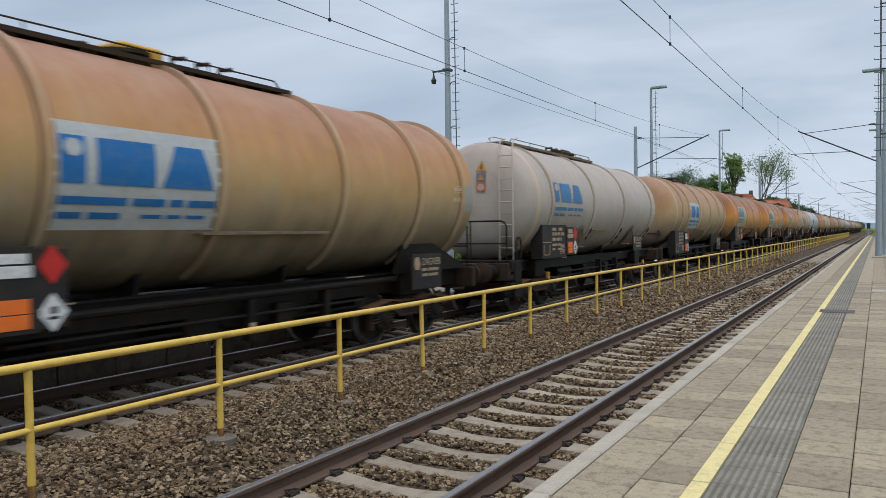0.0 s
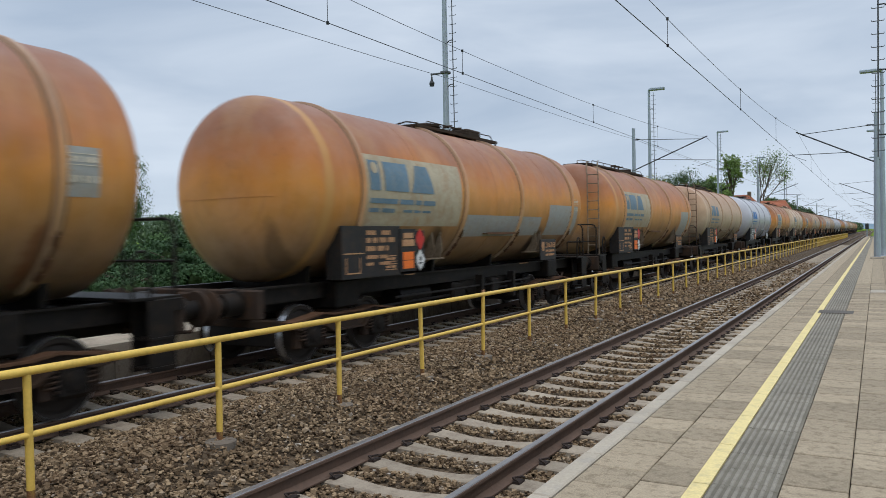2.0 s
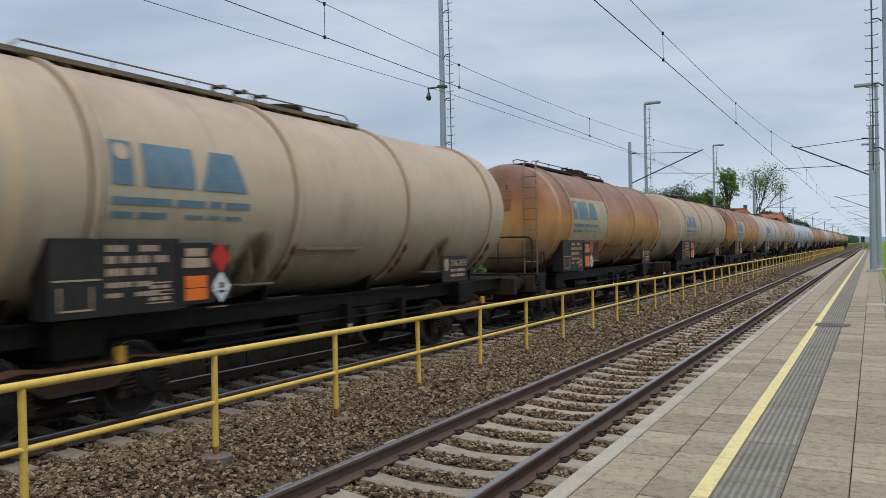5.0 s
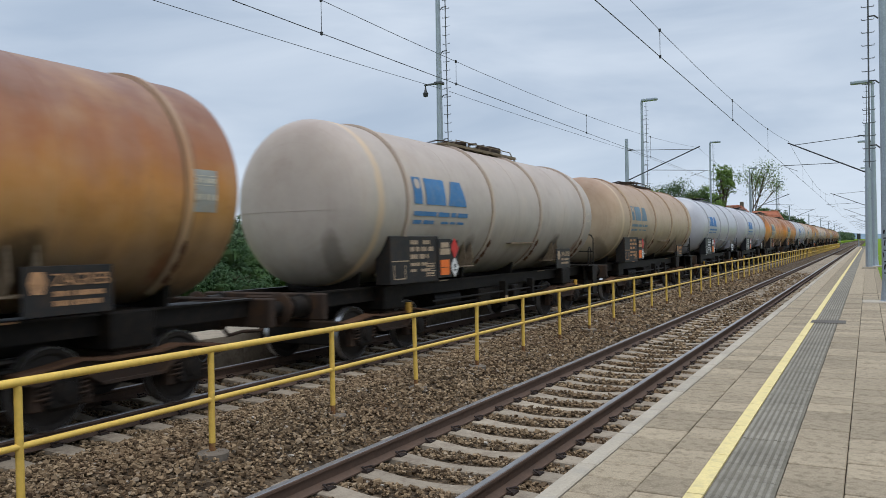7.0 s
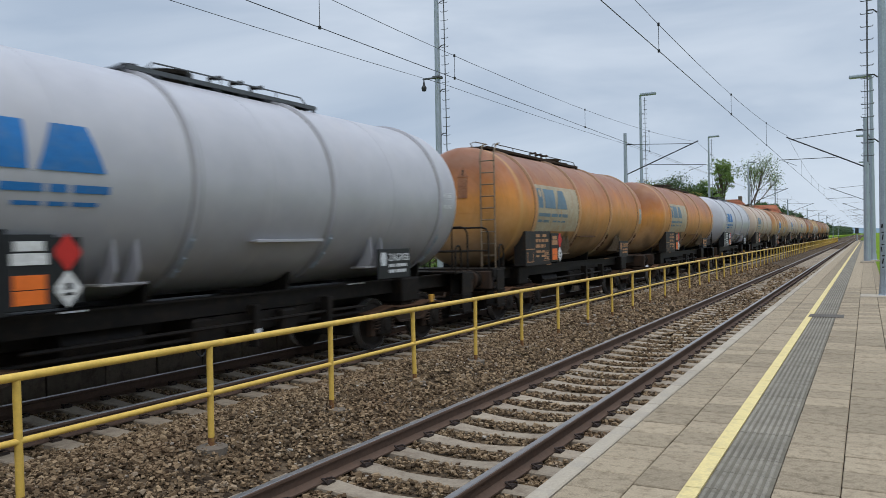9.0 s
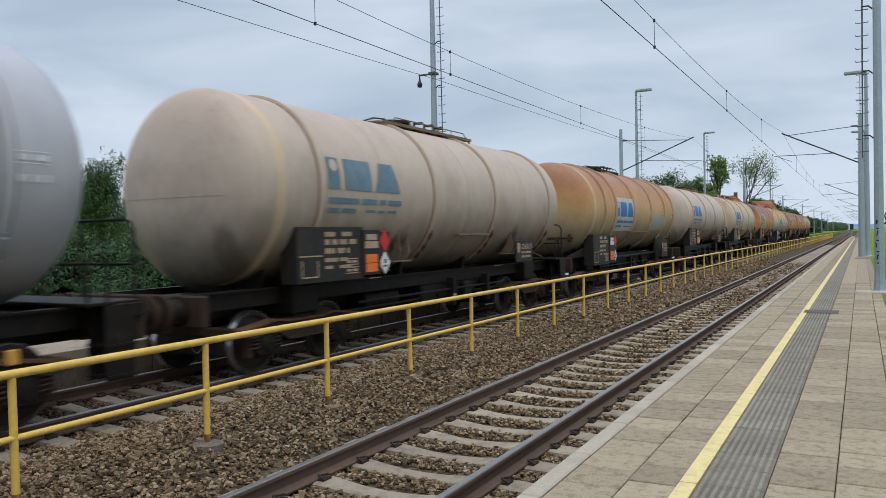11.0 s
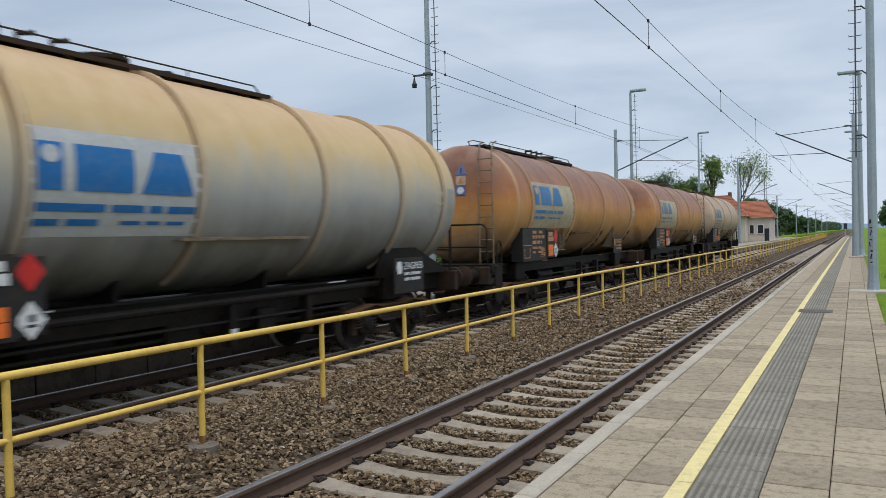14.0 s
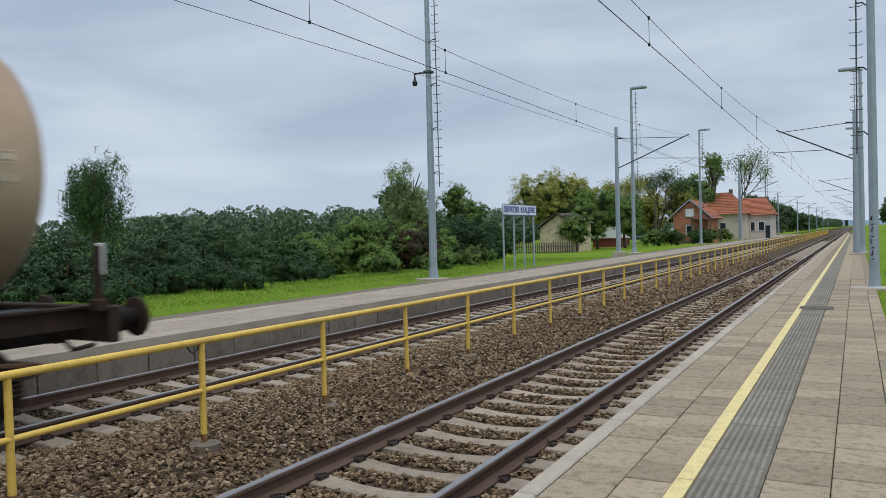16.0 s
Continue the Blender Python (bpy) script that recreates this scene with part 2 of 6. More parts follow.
for key, stops in (("rust", RUST), ("dark", DARK), ("tan", TAN), ("buff", BUFF), ("cream", CREAM), ("drab", DRAB), ("grey", GREY), ("amber", AMBER), ("sand", SAND), ("straw", STRAW)):
    k = 0.42 if key in ("rust", "dark", "amber", "sand", "straw") else 0.16
    BANDS[key] = tank_paint(f"{key}_tank_band", [(p, tuple((1.04 - k) * a + k * b for a, b in zip(c, (0.50, 0.36, 0.23)))) for p, c in stops], rust_amount=0.5, stain=0.0)
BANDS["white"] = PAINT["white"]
M = {
    "black_steel": worn("black_frame_steel", (0.014, 0.0122, 0.011), 0.52, big=1.5, dirt=(0.034, 0.024, 0.016), amount=0.55, spec=0.10),
    "brown_steel": worn("grimy_brown_steel", (0.042, 0.029, 0.022), 0.75, big=1.2, dirt=(0.07, 0.036, 0.018), amount=0.6, spec=0.12),
    "rust_steel": worn("rusty_bogie_flange", (0.12, 0.062, 0.035), 0.8, big=2, dirt=(0.05, 0.03, 0.02), amount=0.6, spec=0.15),
    "wheel": worn("wheel_steel", (0.032, 0.025, 0.02), 0.7, 0.0, big=3, dirt=(0.025, 0.02, 0.018)),
    "tread": worn("polished_tread", (0.45, 0.45, 0.46), 0.3, 0.9, big=4, bump=0.05),
    "board": worn("dark_board", (0.024, 0.023, 0.023), 0.55, big=1.4, dirt=(0.065, 0.04, 0.026), amount=0.5, spec=0.2),
    "board_new": worn("black_board", (0.016, 0.017, 0.019), 0.45, big=1.4),
    "lettering": worn("pale_lettering", (0.42, 0.31, 0.21), 0.7, big=6, spread=0.2, dirt=(0.1, 0.07, 0.05), amount=0.5),
    "lettering_rust": worn("rust_stained_lettering", (0.46, 0.25, 0.125), 0.7, big=6, spread=0.2, dirt=(0.12, 0.07, 0.05), amount=0.5),
    "lettering_pale": worn("cream_lettering", (0.58, 0.52, 0.42), 0.7, big=6, spread=0.2, dirt=(0.3, 0.22, 0.15), amount=0.5),
    "lettering_new": worn("white_lettering", (0.62, 0.63, 0.64), 0.6, big=6, spread=0.1),
    "orange_plate": worn("orange_plate", (0.80, 0.17, 0.025), 0.5, big=5, spread=0.12),
    "red_plate": worn("red_plate", (0.50, 0.028, 0.022), 0.5, big=5, spread=0.15),
    "white_plate": worn("white_plate", (0.66, 0.66, 0.65), 0.5, big=5, spread=0.1, dirt=(0.3, 0.25, 0.2)),
    "blue_plate": worn("blue_plate", (0.10, 0.15, 0.31), 0.5, big=5, spread=0.15),
    "faded_amber": worn("faded_amber_plate", (0.46, 0.24, 0.07), 0.7, big=5, spread=0.25, dirt=(0.2, 0.1, 0.05), amount=0.7),
    "faded_blue": worn("faded_blue_plate", (0.16, 0.15, 0.20), 0.7, big=5, spread=0.25, dirt=(0.25, 0.15, 0.09), amount=0.7),
    "faded_red": worn("faded_red_plate", (0.42, 0.14, 0.09), 0.7, big=5, spread=0.25, dirt=(0.3, 0.17, 0.1), amount=0.7),
    "faded_white": worn("faded_white_plate", (0.50, 0.36, 0.28), 0.7, big=5, spread=0.2, dirt=(0.3, 0.17, 0.1), amount=0.7),
    "rusted_plate": worn("rusted_plate", (0.27, 0.115, 0.06), 0.8, big=5, spread=0.3, dirt=(0.34, 0.2, 0.12), amount=0.6),
    "yellow_plate": worn("yellow_plate", (0.62, 0.33, 0.05), 0.6, big=5, spread=0.2),
    "blue": worn("blue_livery", (0.016, 0.145, 0.40), 0.5, big=1.4, spread=0.2, dirt=(0.15, 0.2, 0.25), amount=0.3),
    "blue_faded": worn("faded_blue_livery", (0.12, 0.19, 0.25), 0.6, big=1.4, spread=0.3, dirt=(0.28, 0.25, 0.20), amount=0.3),
    "cream_panel": worn("cream_panel", (0.42, 0.355, 0.25), 0.5, big=0.8, spread=0.2, dirt=(0.34, 0.20, 0.10), amount=0.6),
    "white_panel": worn("white_panel", (0.47, 0.47, 0.475), 0.5, big=0.8, spread=0.1, dirt=(0.45, 0.4, 0.33), amount=0.4),
    "grey_panel": worn("grey_panel", (0.33, 0.33, 0.315), 0.5, big=0.8, spread=0.14, dirt=(0.33, 0.24, 0.14), amount=0.4),
    "old_strip": worn("weathered_strip", (0.17, 0.14, 0.10), 0.95, big=0.9, dirt=(0.08, 0.10, 0.04), amount=0.5, spec=0.15),
    "gusset": worn("stained_gusset", (0.19, 0.145, 0.10), 0.8, big=3, dirt=(0.08, 0.05, 0.03), amount=0.7, spec=0.15),
    "blue_mid": worn("dulled_blue_livery", (0.05, 0.17, 0.36), 0.6, big=1.4, spread=0.25, dirt=(0.2, 0.22, 0.24), amount=0.4),
    "seam_dirt": worn("seam_dirt", (0.16, 0.10, 0.06), 0.8, big=1.5, spread=0.4),
    "pale_dirt": worn("pale_seam_dirt", (0.24, 0.235, 0.23), 0.7, big=1.5),
    "red_light": worn("red_lens", (0.4, 0.02, 0.02), 0.25, big=8, spread=0.1, bump=0),
    "yellow_paint": worn("yellow_fence_paint", (0.68, 0.45, 0.095), 0.42, big=1.1, spread=0.12, dirt=(0.42, 0.26, 0.05), amount=0.35, bump=0.1),
    "post_rust": worn("rusted_post_foot", (0.17, 0.075, 0.035), 0.85, big=5, dirt=(0.45, 0.30, 0.06), amount=0.5),
    "foot": worn("concrete_foot", (0.155, 0.128, 0.10), 0.9, big=3, dirt=(0.08, 0.055, 0.04)),
    "rail_side": worn("rusty_rail_web", (0.098, 0.062, 0.044), 0.8, big=2.2, fine=30, dirt=(0.13, 0.075, 0.05)),
    "rail_head": worn("bright_rail_head", (0.33, 0.315, 0.31), 0.38, 0.8, big=3, bump=0.05, spread=0.12),
    "clip": worn("rail_clip", (0.035, 0.024, 0.02), 0.8, big=6),
    "sleeper": worn("concrete_sleeper", (0.35, 0.29, 0.22), 0.9, big=1.6, fine=40, spread=0.2, dirt=(0.16, 0.115, 0.085), amount=0.55, vary=0.25, spec=0.15, world=True),
    "kerb": worn("pale_kerb", (0.41, 0.355, 0.28), 0.85, big=1.2, fine=45, dirt=(0.3, 0.28, 0.25), vary=0.14, spec=0.15, world=True),
    "slab": worn("paving_slab", (0.385, 0.312, 0.218), 0.85, big=3.2, fine=85, spread=0.2, dirt=(0.14, 0.105, 0.068), amount=0.58, vary=0.30, spec=0.12, grain=0.75, world=True),
    "tactile": worn("grey_tactile_slab", (0.165, 0.148, 0.116), 0.85, big=2, fine=50, spread=0.2, dirt=(0.10, 0.085, 0.06), amount=0.4, vary=0.15, spec=0.12, world=True),
    "tactile_rib": worn("worn_pale_rib", (0.27, 0.245, 0.20), 0.85, big=2, fine=50, spread=0.25, dirt=(0.15, 0.13, 0.10), amount=0.6, vary=0.15, spec=0.12, world=True),
    "yellow_line": worn("yellow_line_paint", (0.68, 0.55, 0.25), 0.75, big=2.5, fine=50, spread=0.12, dirt=(0.42, 0.35, 0.2), amount=0.5),
    "joint": worn("dark_joint_sand", (0.022, 0.017, 0.013), 0.95, big=2, spec=0.15),
    "wall_conc": worn("stained_platform_wall", (0.21, 0.18, 0.145), 0.9, big=1.2, fine=20, dirt=(0.075, 0.06, 0.05), amount=0.6, vary=0.2, spec=0.15, world=True),
    "plat_far": worn("worn_platform_paving", (0.33, 0.275, 0.21), 0.9, big=0.7, fine=20, dirt=(0.17, 0.145, 0.11), amount=0.6, spec=0.15),
    "galv": worn("galvanised_steel", (0.335, 0.38, 0.43), 0.5, 0.35, big=2.5, fine=22, spread=0.14, bump=0.06),
    "dark_metal": worn("dark_fitting", (0.04, 0.042, 0.045), 0.55, 0.3, big=5),
    "ladder_steel": worn("dull_ladder_steel", (0.10, 0.105, 0.115), 0.6, 0.3, big=3, bump=0),
    "wire": worn("dark_wire", (0.028, 0.03, 0.033), 0.5, 0.4, big=1, bump=0),
    "sign_white": worn("white_sign", (0.78, 0.80, 0.83), 0.5, big=1.2, spread=0.06, bump=0),
    "sign_blue": worn("blue_sign_paint", (0.02, 0.06, 0.30), 0.5, big=2, spread=0.1, bump=0),
    "inner_shade": worn("crown_inner_shade", (0.030, 0.048, 0.018), 0.95, big=3, fine=18, bump=1.0, spread=0.5, spec=0.05),
    "stem": worn("bark", (0.09, 0.07, 0.05), 0.95, big=3, fine=30, bump=0.6),
    "render_wall": worn("old_render_wall", (0.60, 0.50, 0.33), 0.9, big=0.5, spread=0.35, dirt=(0.20, 0.15, 0.095), amount=0.8),
    "house_wall": worn("pale_house_wall", (0.62, 0.54, 0.47), 0.9, big=0.5, dirt=(0.42, 0.38, 0.32), amount=0.3),
    "brick": worn("hollow_brick", (0.62, 0.26, 0.15), 0.9, big=2, fine=30, vary=0.35, dirt=(0.3, 0.14, 0.08)),
    "mortar": worn("mortar", (0.38, 0.31, 0.25), 0.95, big=2),
    "roof_tile": worn("red_roof_tile", (0.43, 0.155, 0.085), 0.85, big=0.8, dirt=(0.15, 0.08, 0.06), amount=0.5, vary=0.25),
    "old_roof": worn("old_dark_roof", (0.10, 0.085, 0.075), 0.9, big=1.2),
    "glass": worn("window_glass", (0.03, 0.04, 0.05), 0.08, big=1, bump=0),
    "frame_white": worn("white_frame", (0.70, 0.70, 0.68), 0.5, big=2, spread=0.06),
    "manhole": worn("iron_cover", (0.10, 0.085, 0.07), 0.7, 0.3, big=4),
    "red_shed": worn("red_container", (0.20, 0.05, 0.035), 0.8, big=1.5),
    "wood": worn("weathered_wood", (0.115, 0.095, 0.075), 0.9, big=2),
    # the hills' distance haze is put into their blue base colour
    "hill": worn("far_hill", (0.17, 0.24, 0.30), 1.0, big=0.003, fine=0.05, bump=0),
}


def leaf_mat(name, a, b, c):
    m = Mat(name, 0.6)
    k = m.ramp(m.island(), [(0.0, a), (0.55, b), (1.0, c)])
    k = m.mix(m.math("MULTIPLY", m.ramp(m.noise(m.where(), 1.3, 3), [(0.35, (0, 0, 0)), (0.65, (1, 1, 1))]), 0.5), k, scaled(a, 0.75))
    m.b.inputs["Subsurface Weight"].default_value = 0.0
    m.b.inputs["Specular IOR Level"].default_value = 0.10
    return m.colour(k)


LEAF = {
    "hedge": leaf_mat("hedge_leaf", (0.046, 0.090, 0.030), (0.060, 0.112, 0.037), (0.080, 0.138, 0.046)),
    "dark": leaf_mat("dark_leaf", (0.034, 0.070, 0.030), (0.045, 0.087, 0.036), (0.060, 0.108, 0.044)),
    "pale": leaf_mat("willow_leaf", (0.11, 0.17, 0.06), (0.21, 0.28, 0.11), (0.32, 0.39, 0.17)),
    "autumn": leaf_mat("turning_leaf", (0.18, 0.20, 0.045), (0.33, 0.33, 0.075), (0.47, 0.43, 0.11)),
    "reddish": leaf_mat("reddish_leaf", (0.045, 0.03, 0.018), (0.075, 0.05, 0.028), (0.11, 0.075, 0.04)),
    "light": leaf_mat("light_hedge_leaf", (0.105, 0.175, 0.042), (0.145, 0.225, 0.054), (0.19, 0.272, 0.068)),
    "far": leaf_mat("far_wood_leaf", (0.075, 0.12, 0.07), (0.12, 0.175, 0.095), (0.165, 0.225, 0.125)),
}


def grass_mat(name="grass_ground"):
    m = Mat(name, 0.95)
    m.b.inputs["Specular IOR Level"].default_value = 0.04
    vec = m.where(world=True)
    c = m.ramp(m.noise(vec, 0.35, 5, 0.65), [(0.3, (0.11, 0.185, 0.015)), (0.55, (0.165, 0.265, 0.020)), (0.75, (0.25, 0.265, 0.055))])
    c = m.mix(0.5, c, m.ramp(m.noise(vec, 9, 6, 0.75), [(0.3, (0.06, 0.11, 0.012)), (0.7, (0.20, 0.29, 0.035))]))
    m.bump(m.noise(vec, 14, 6, 0.8), 0.8, 0.06)
    return m.colour(c)


def ballast_mat(name, per_stone):
    m = Mat(name, 0.92)
    m.b.inputs["Specular IOR Level"].default_value = 0.15
    vec = m.where(world=True)
    if per_stone:
        c = m.ramp(m.island(), [(0.0, (0.050, 0.033, 0.020)), (0.3, (0.148, 0.102, 0.060)), (0.62, (0.236, 0.164, 0.098)), (0.88, (0.312, 0.225, 0.136)), (0.985, (0.28, 0.22, 0.158)), (1.0, (0.40, 0.36, 0.31))])
        c = m.mix(m.math("MULTIPLY", m.ramp(m.noise(vec, 0.7, 4), [(0.45, (0, 0, 0)), (0.7, (1, 1, 1))]), 0.3), c, (0.15, 0.082, 0.046))
    else:
        # bed coloured darker than the stones, as shade in the gaps between them
        vor = m.n("ShaderNodeTexVoronoi", Scale=19.0)
        m.to(vec, vor.inputs["Vector"])
        c = m.ramp(vor.outputs["Color"], [(0.1, (0.028, 0.019, 0.012)), (0.5, (0.088, 0.061, 0.038)), (0.9, (0.155, 0.112, 0.073))])
        m.bump(vor.outputs["Distance"], 1.0, 0.04)
    return m.colour(c)


M["grass"], M["stone"], M["bed"] = grass_mat(), ballast_mat("ballast_stone", True), ballast_mat("ballast_bed", False)


# ---- mesh building ----
class Mesh:
    """Collects points and faces; every shape added is its own island."""

    def __init__(self):
        self.v, self.f = [], []

    def add(self, verts, faces):
        k = len(self.v)
        self.v += [tuple(p) for p in verts]
        self.f += [tuple(i + k for i in f) for f in faces]
        return self

    def box(self, x0, x1, y0, y1, z0, z1, b=0.0):
        """A box, with chamfered edges where b is given."""
        if b <= 0:
            return self.add([(x, y, z) for x in (x0, x1) for y in (y0, y1) for z in (z0, z1)],
                            [(0, 1, 3, 2), (4, 6, 7, 5), (0, 4, 5, 1), (2, 3, 7, 6), (0, 2, 6, 4), (1, 5, 7, 3)])
        b = min(b, (x1 - x0) / 2.1, (y1 - y0) / 2.1, (z1 - z0) / 2.1)
        bm = bmesh.new()
        bmesh.ops.create_cube(bm, size=1.0)
        for p in bm.verts:
            p.co = ((x0 + x1) / 2 + p.co.x * (x1 - x0), (y0 + y1) / 2 + p.co.y * (y1 - y0), (z0 + z1) / 2 + p.co.z * (z1 - z0))
        bmesh.ops.bevel(bm, geom=bm.edges[:], offset=b, segments=1, profile=0.5, affect="EDGES")
        bm.verts.index_update()
        self.add([p.co[:] for p in bm.verts], [[p.index for p in f.verts] for f in bm.faces])
        bm.free()
        return self

    def tube(self, path, r, n=8, r2=None, caps=True):
        """A round bar along a path of points, r at its start and r2 at its end."""
        pts = [Vector(p) for p in path]
        verts, faces = [], []
        side = None
        for i, p in enumerate(pts):
            d = (pts[min(i + 1, len(pts) - 1)] - pts[max(i - 1, 0)]).normalized()
            if side is None:
                side = d.orthogonal().normalized()
            side = (side - d * side.dot(d)).normalized()
            up = d.cross(side)
            rr = r if r2 is None else r + (r2 - r) * i / (len(pts) - 1)
            verts += [p + rr * (math.cos(a) * side + math.sin(a) * up) for a in (2 * math.pi * k / n for k in range(n))]
        for i in range(len(pts) - 1):
            faces += [(i * n + k, i * n + (k + 1) % n, (i + 1) * n + (k + 1) % n, (i + 1) * n + k) for k in range(n)]
        if caps:
            faces += [tuple(range(n - 1, -1, -1)), tuple((len(pts) - 1) * n + k for k in range(n))]
        return self.add(verts, faces)

    def lathe(self, profile, axis="y", centre=(0, 0, 0), n=48):
        """profile: (along, radius) pairs, turned round an axis."""
        verts, faces = [], []
        for a, r in profile:
            for k in range(n):
                c, s = r * math.cos(2 * math.pi * k / n), r * math.sin(2 * math.pi * k / n)
                p = {"y": (c, a, s), "x": (a, c, s), "z": (c, s, a)}[axis]
                verts.append((p[0] + centre[0], p[1] + centre[1], p[2] + centre[2]))
        for i in range(len(profile) - 1):
            faces += [(i * n + k, (i + 1) * n + k, (i + 1) * n + (k + 1) % n, i * n + (k + 1) % n) for k in range(n)]
        if profile[0][1] > 1e-6:
            faces.append(tuple(range(n)))
        if profile[-1][1] > 1e-6:
            faces.append(tuple((len(profile) - 1) * n + k for k in range(n - 1, -1, -1)))
        return self.add(verts, faces)

    def prism(self, outline, y0, y1, axis="y"):
        """An outline of points pulled along an axis."""
        n = len(outline)
        put = {"y": lambda a, b, c: (a, c, b), "x": lambda a, b, c: (c, a, b), "z": lambda a, b, c: (a, b, c)}[axis]
        return self.add([put(a, b, y0) for a, b in outline] + [put(a, b, y1) for a, b in outline],
                        [(k, (k + 1) % n, n + (k + 1) % n, n + k) for k in range(n)] + [tuple(range(n - 1, -1, -1)), tuple(range(n, 2 * n))])

    def data(self, name, smooth=False):
        me = bpy.data.meshes.new(name)
        me.from_pydata(self.v, [], self.f)
        bm = bmesh.new()
        bm.from_mesh(me)
        bmesh.ops.recalc_face_normals(bm, faces=bm.faces[:])
        bm.to_mesh(me)
        bm.free()
        if smooth:
            me.polygons.foreach_set("use_smooth", [True] * len(me.polygons))
            me.set_sharp_from_angle(angle=radians(35))
        me.update()
        return me


def arrays_mesh(name, verts, faces):
    """A mesh straight from arrays, for very many small pieces."""
    me = bpy.data.meshes.new(name)
    me.from_pydata(verts.tolist() if hasattr(verts, "tolist") else verts, [], faces.tolist() if hasattr(faces, "tolist") else faces)
    me.update()
    return me


def part(name, mesh, material, parent=None, label="", smooth=True):
    """Links a mesh as one object under a thing or a part."""
    me = mesh.data(name, smooth) if isinstance(mesh, Mesh) else mesh
    if not me.materials:
        me.materials.append(material)
    ob = new(name, me)
    if me.materials[0] != material:
        ob.material_slots[0].link = "OBJECT"
        ob.material_slots[0].material = material
    ob.parent = parent
    return tagged(ob, label)


def thing(name, at, label, category, group="", kind="", turn=0):
    ob = new(name)
    ob.empty_display_size = 0.2
    ob.matrix_basis = pose(*at, 0, 0, turn)
    return tagged(ob, label, category, group, kind)


def single(name, mesh, material, label, category, group="", kind="", smooth=True):
    return tagged(part(name, mesh, material, None, "", smooth), label, category, group, kind)


# ---- ground: one sheet to the horizon, hollowed for the track bed ----
def ground():
    xs = [-3000, -800, -250, -120, -60, -38, -26, -18, -13, -10.2, -9.55, -9.5, -6.95, -6.9, 1.68, 1.72, 3.95, 4.0, 4.6, 7, 14, 40, 150, 800, 3000]
    zs = [2, 1, 0.3, 0.1, 0.1, 0.15, 0.2, 0.25, 0.3, 0.33, 0.34, -0.7, -0.7, -0.7, -0.7, -0.7, -0.7, 0.33, 0.34, 0.32, 0.3, 0.3, 0.3, 0.5, 1]
    ys = [-400, -60, -10] + [i * 3.0 for i in range(0, 40)] + [130, 160, 200, 260, 400, 800, 1600, 3500]
    verts = []
    for y in ys:
        for x, z in zip(xs, zs):
            bump = 0.0 if -10.5 < x < 4.5 else 0.07 * noise.noise((x * 0.21, y * 0.21, 0))
            verts.append((x, y, z + bump))
    n = len(xs)
    m = Mesh().add(verts, [(j * n + i, j * n + i + 1, (j + 1) * n + i + 1, (j + 1) * n + i) for j in range(len(ys) - 1) for i in range(n - 1)])
    single("ground", m, M["grass"], "mown green grass ground beside the railway", "ground", kind="structure")


ground()


def bed_height(x):
    """The ballast's height across the tracks."""
    pts = [(-7.2, -0.30), (-6.9, -0.27), (-6.4, -0.22), (-3.9, -0.20), (-3.3, -0.06), (-2.6, 0.03), (-1.9, 0.03), (-1.45, -0.10), (-1.1, -0.20), (1.2, -0.20), (1.72, -0.30), (1.8, -0.3)]
    return float(np.interp(x, [p[0] for p in pts], [p[1] for p in pts]))


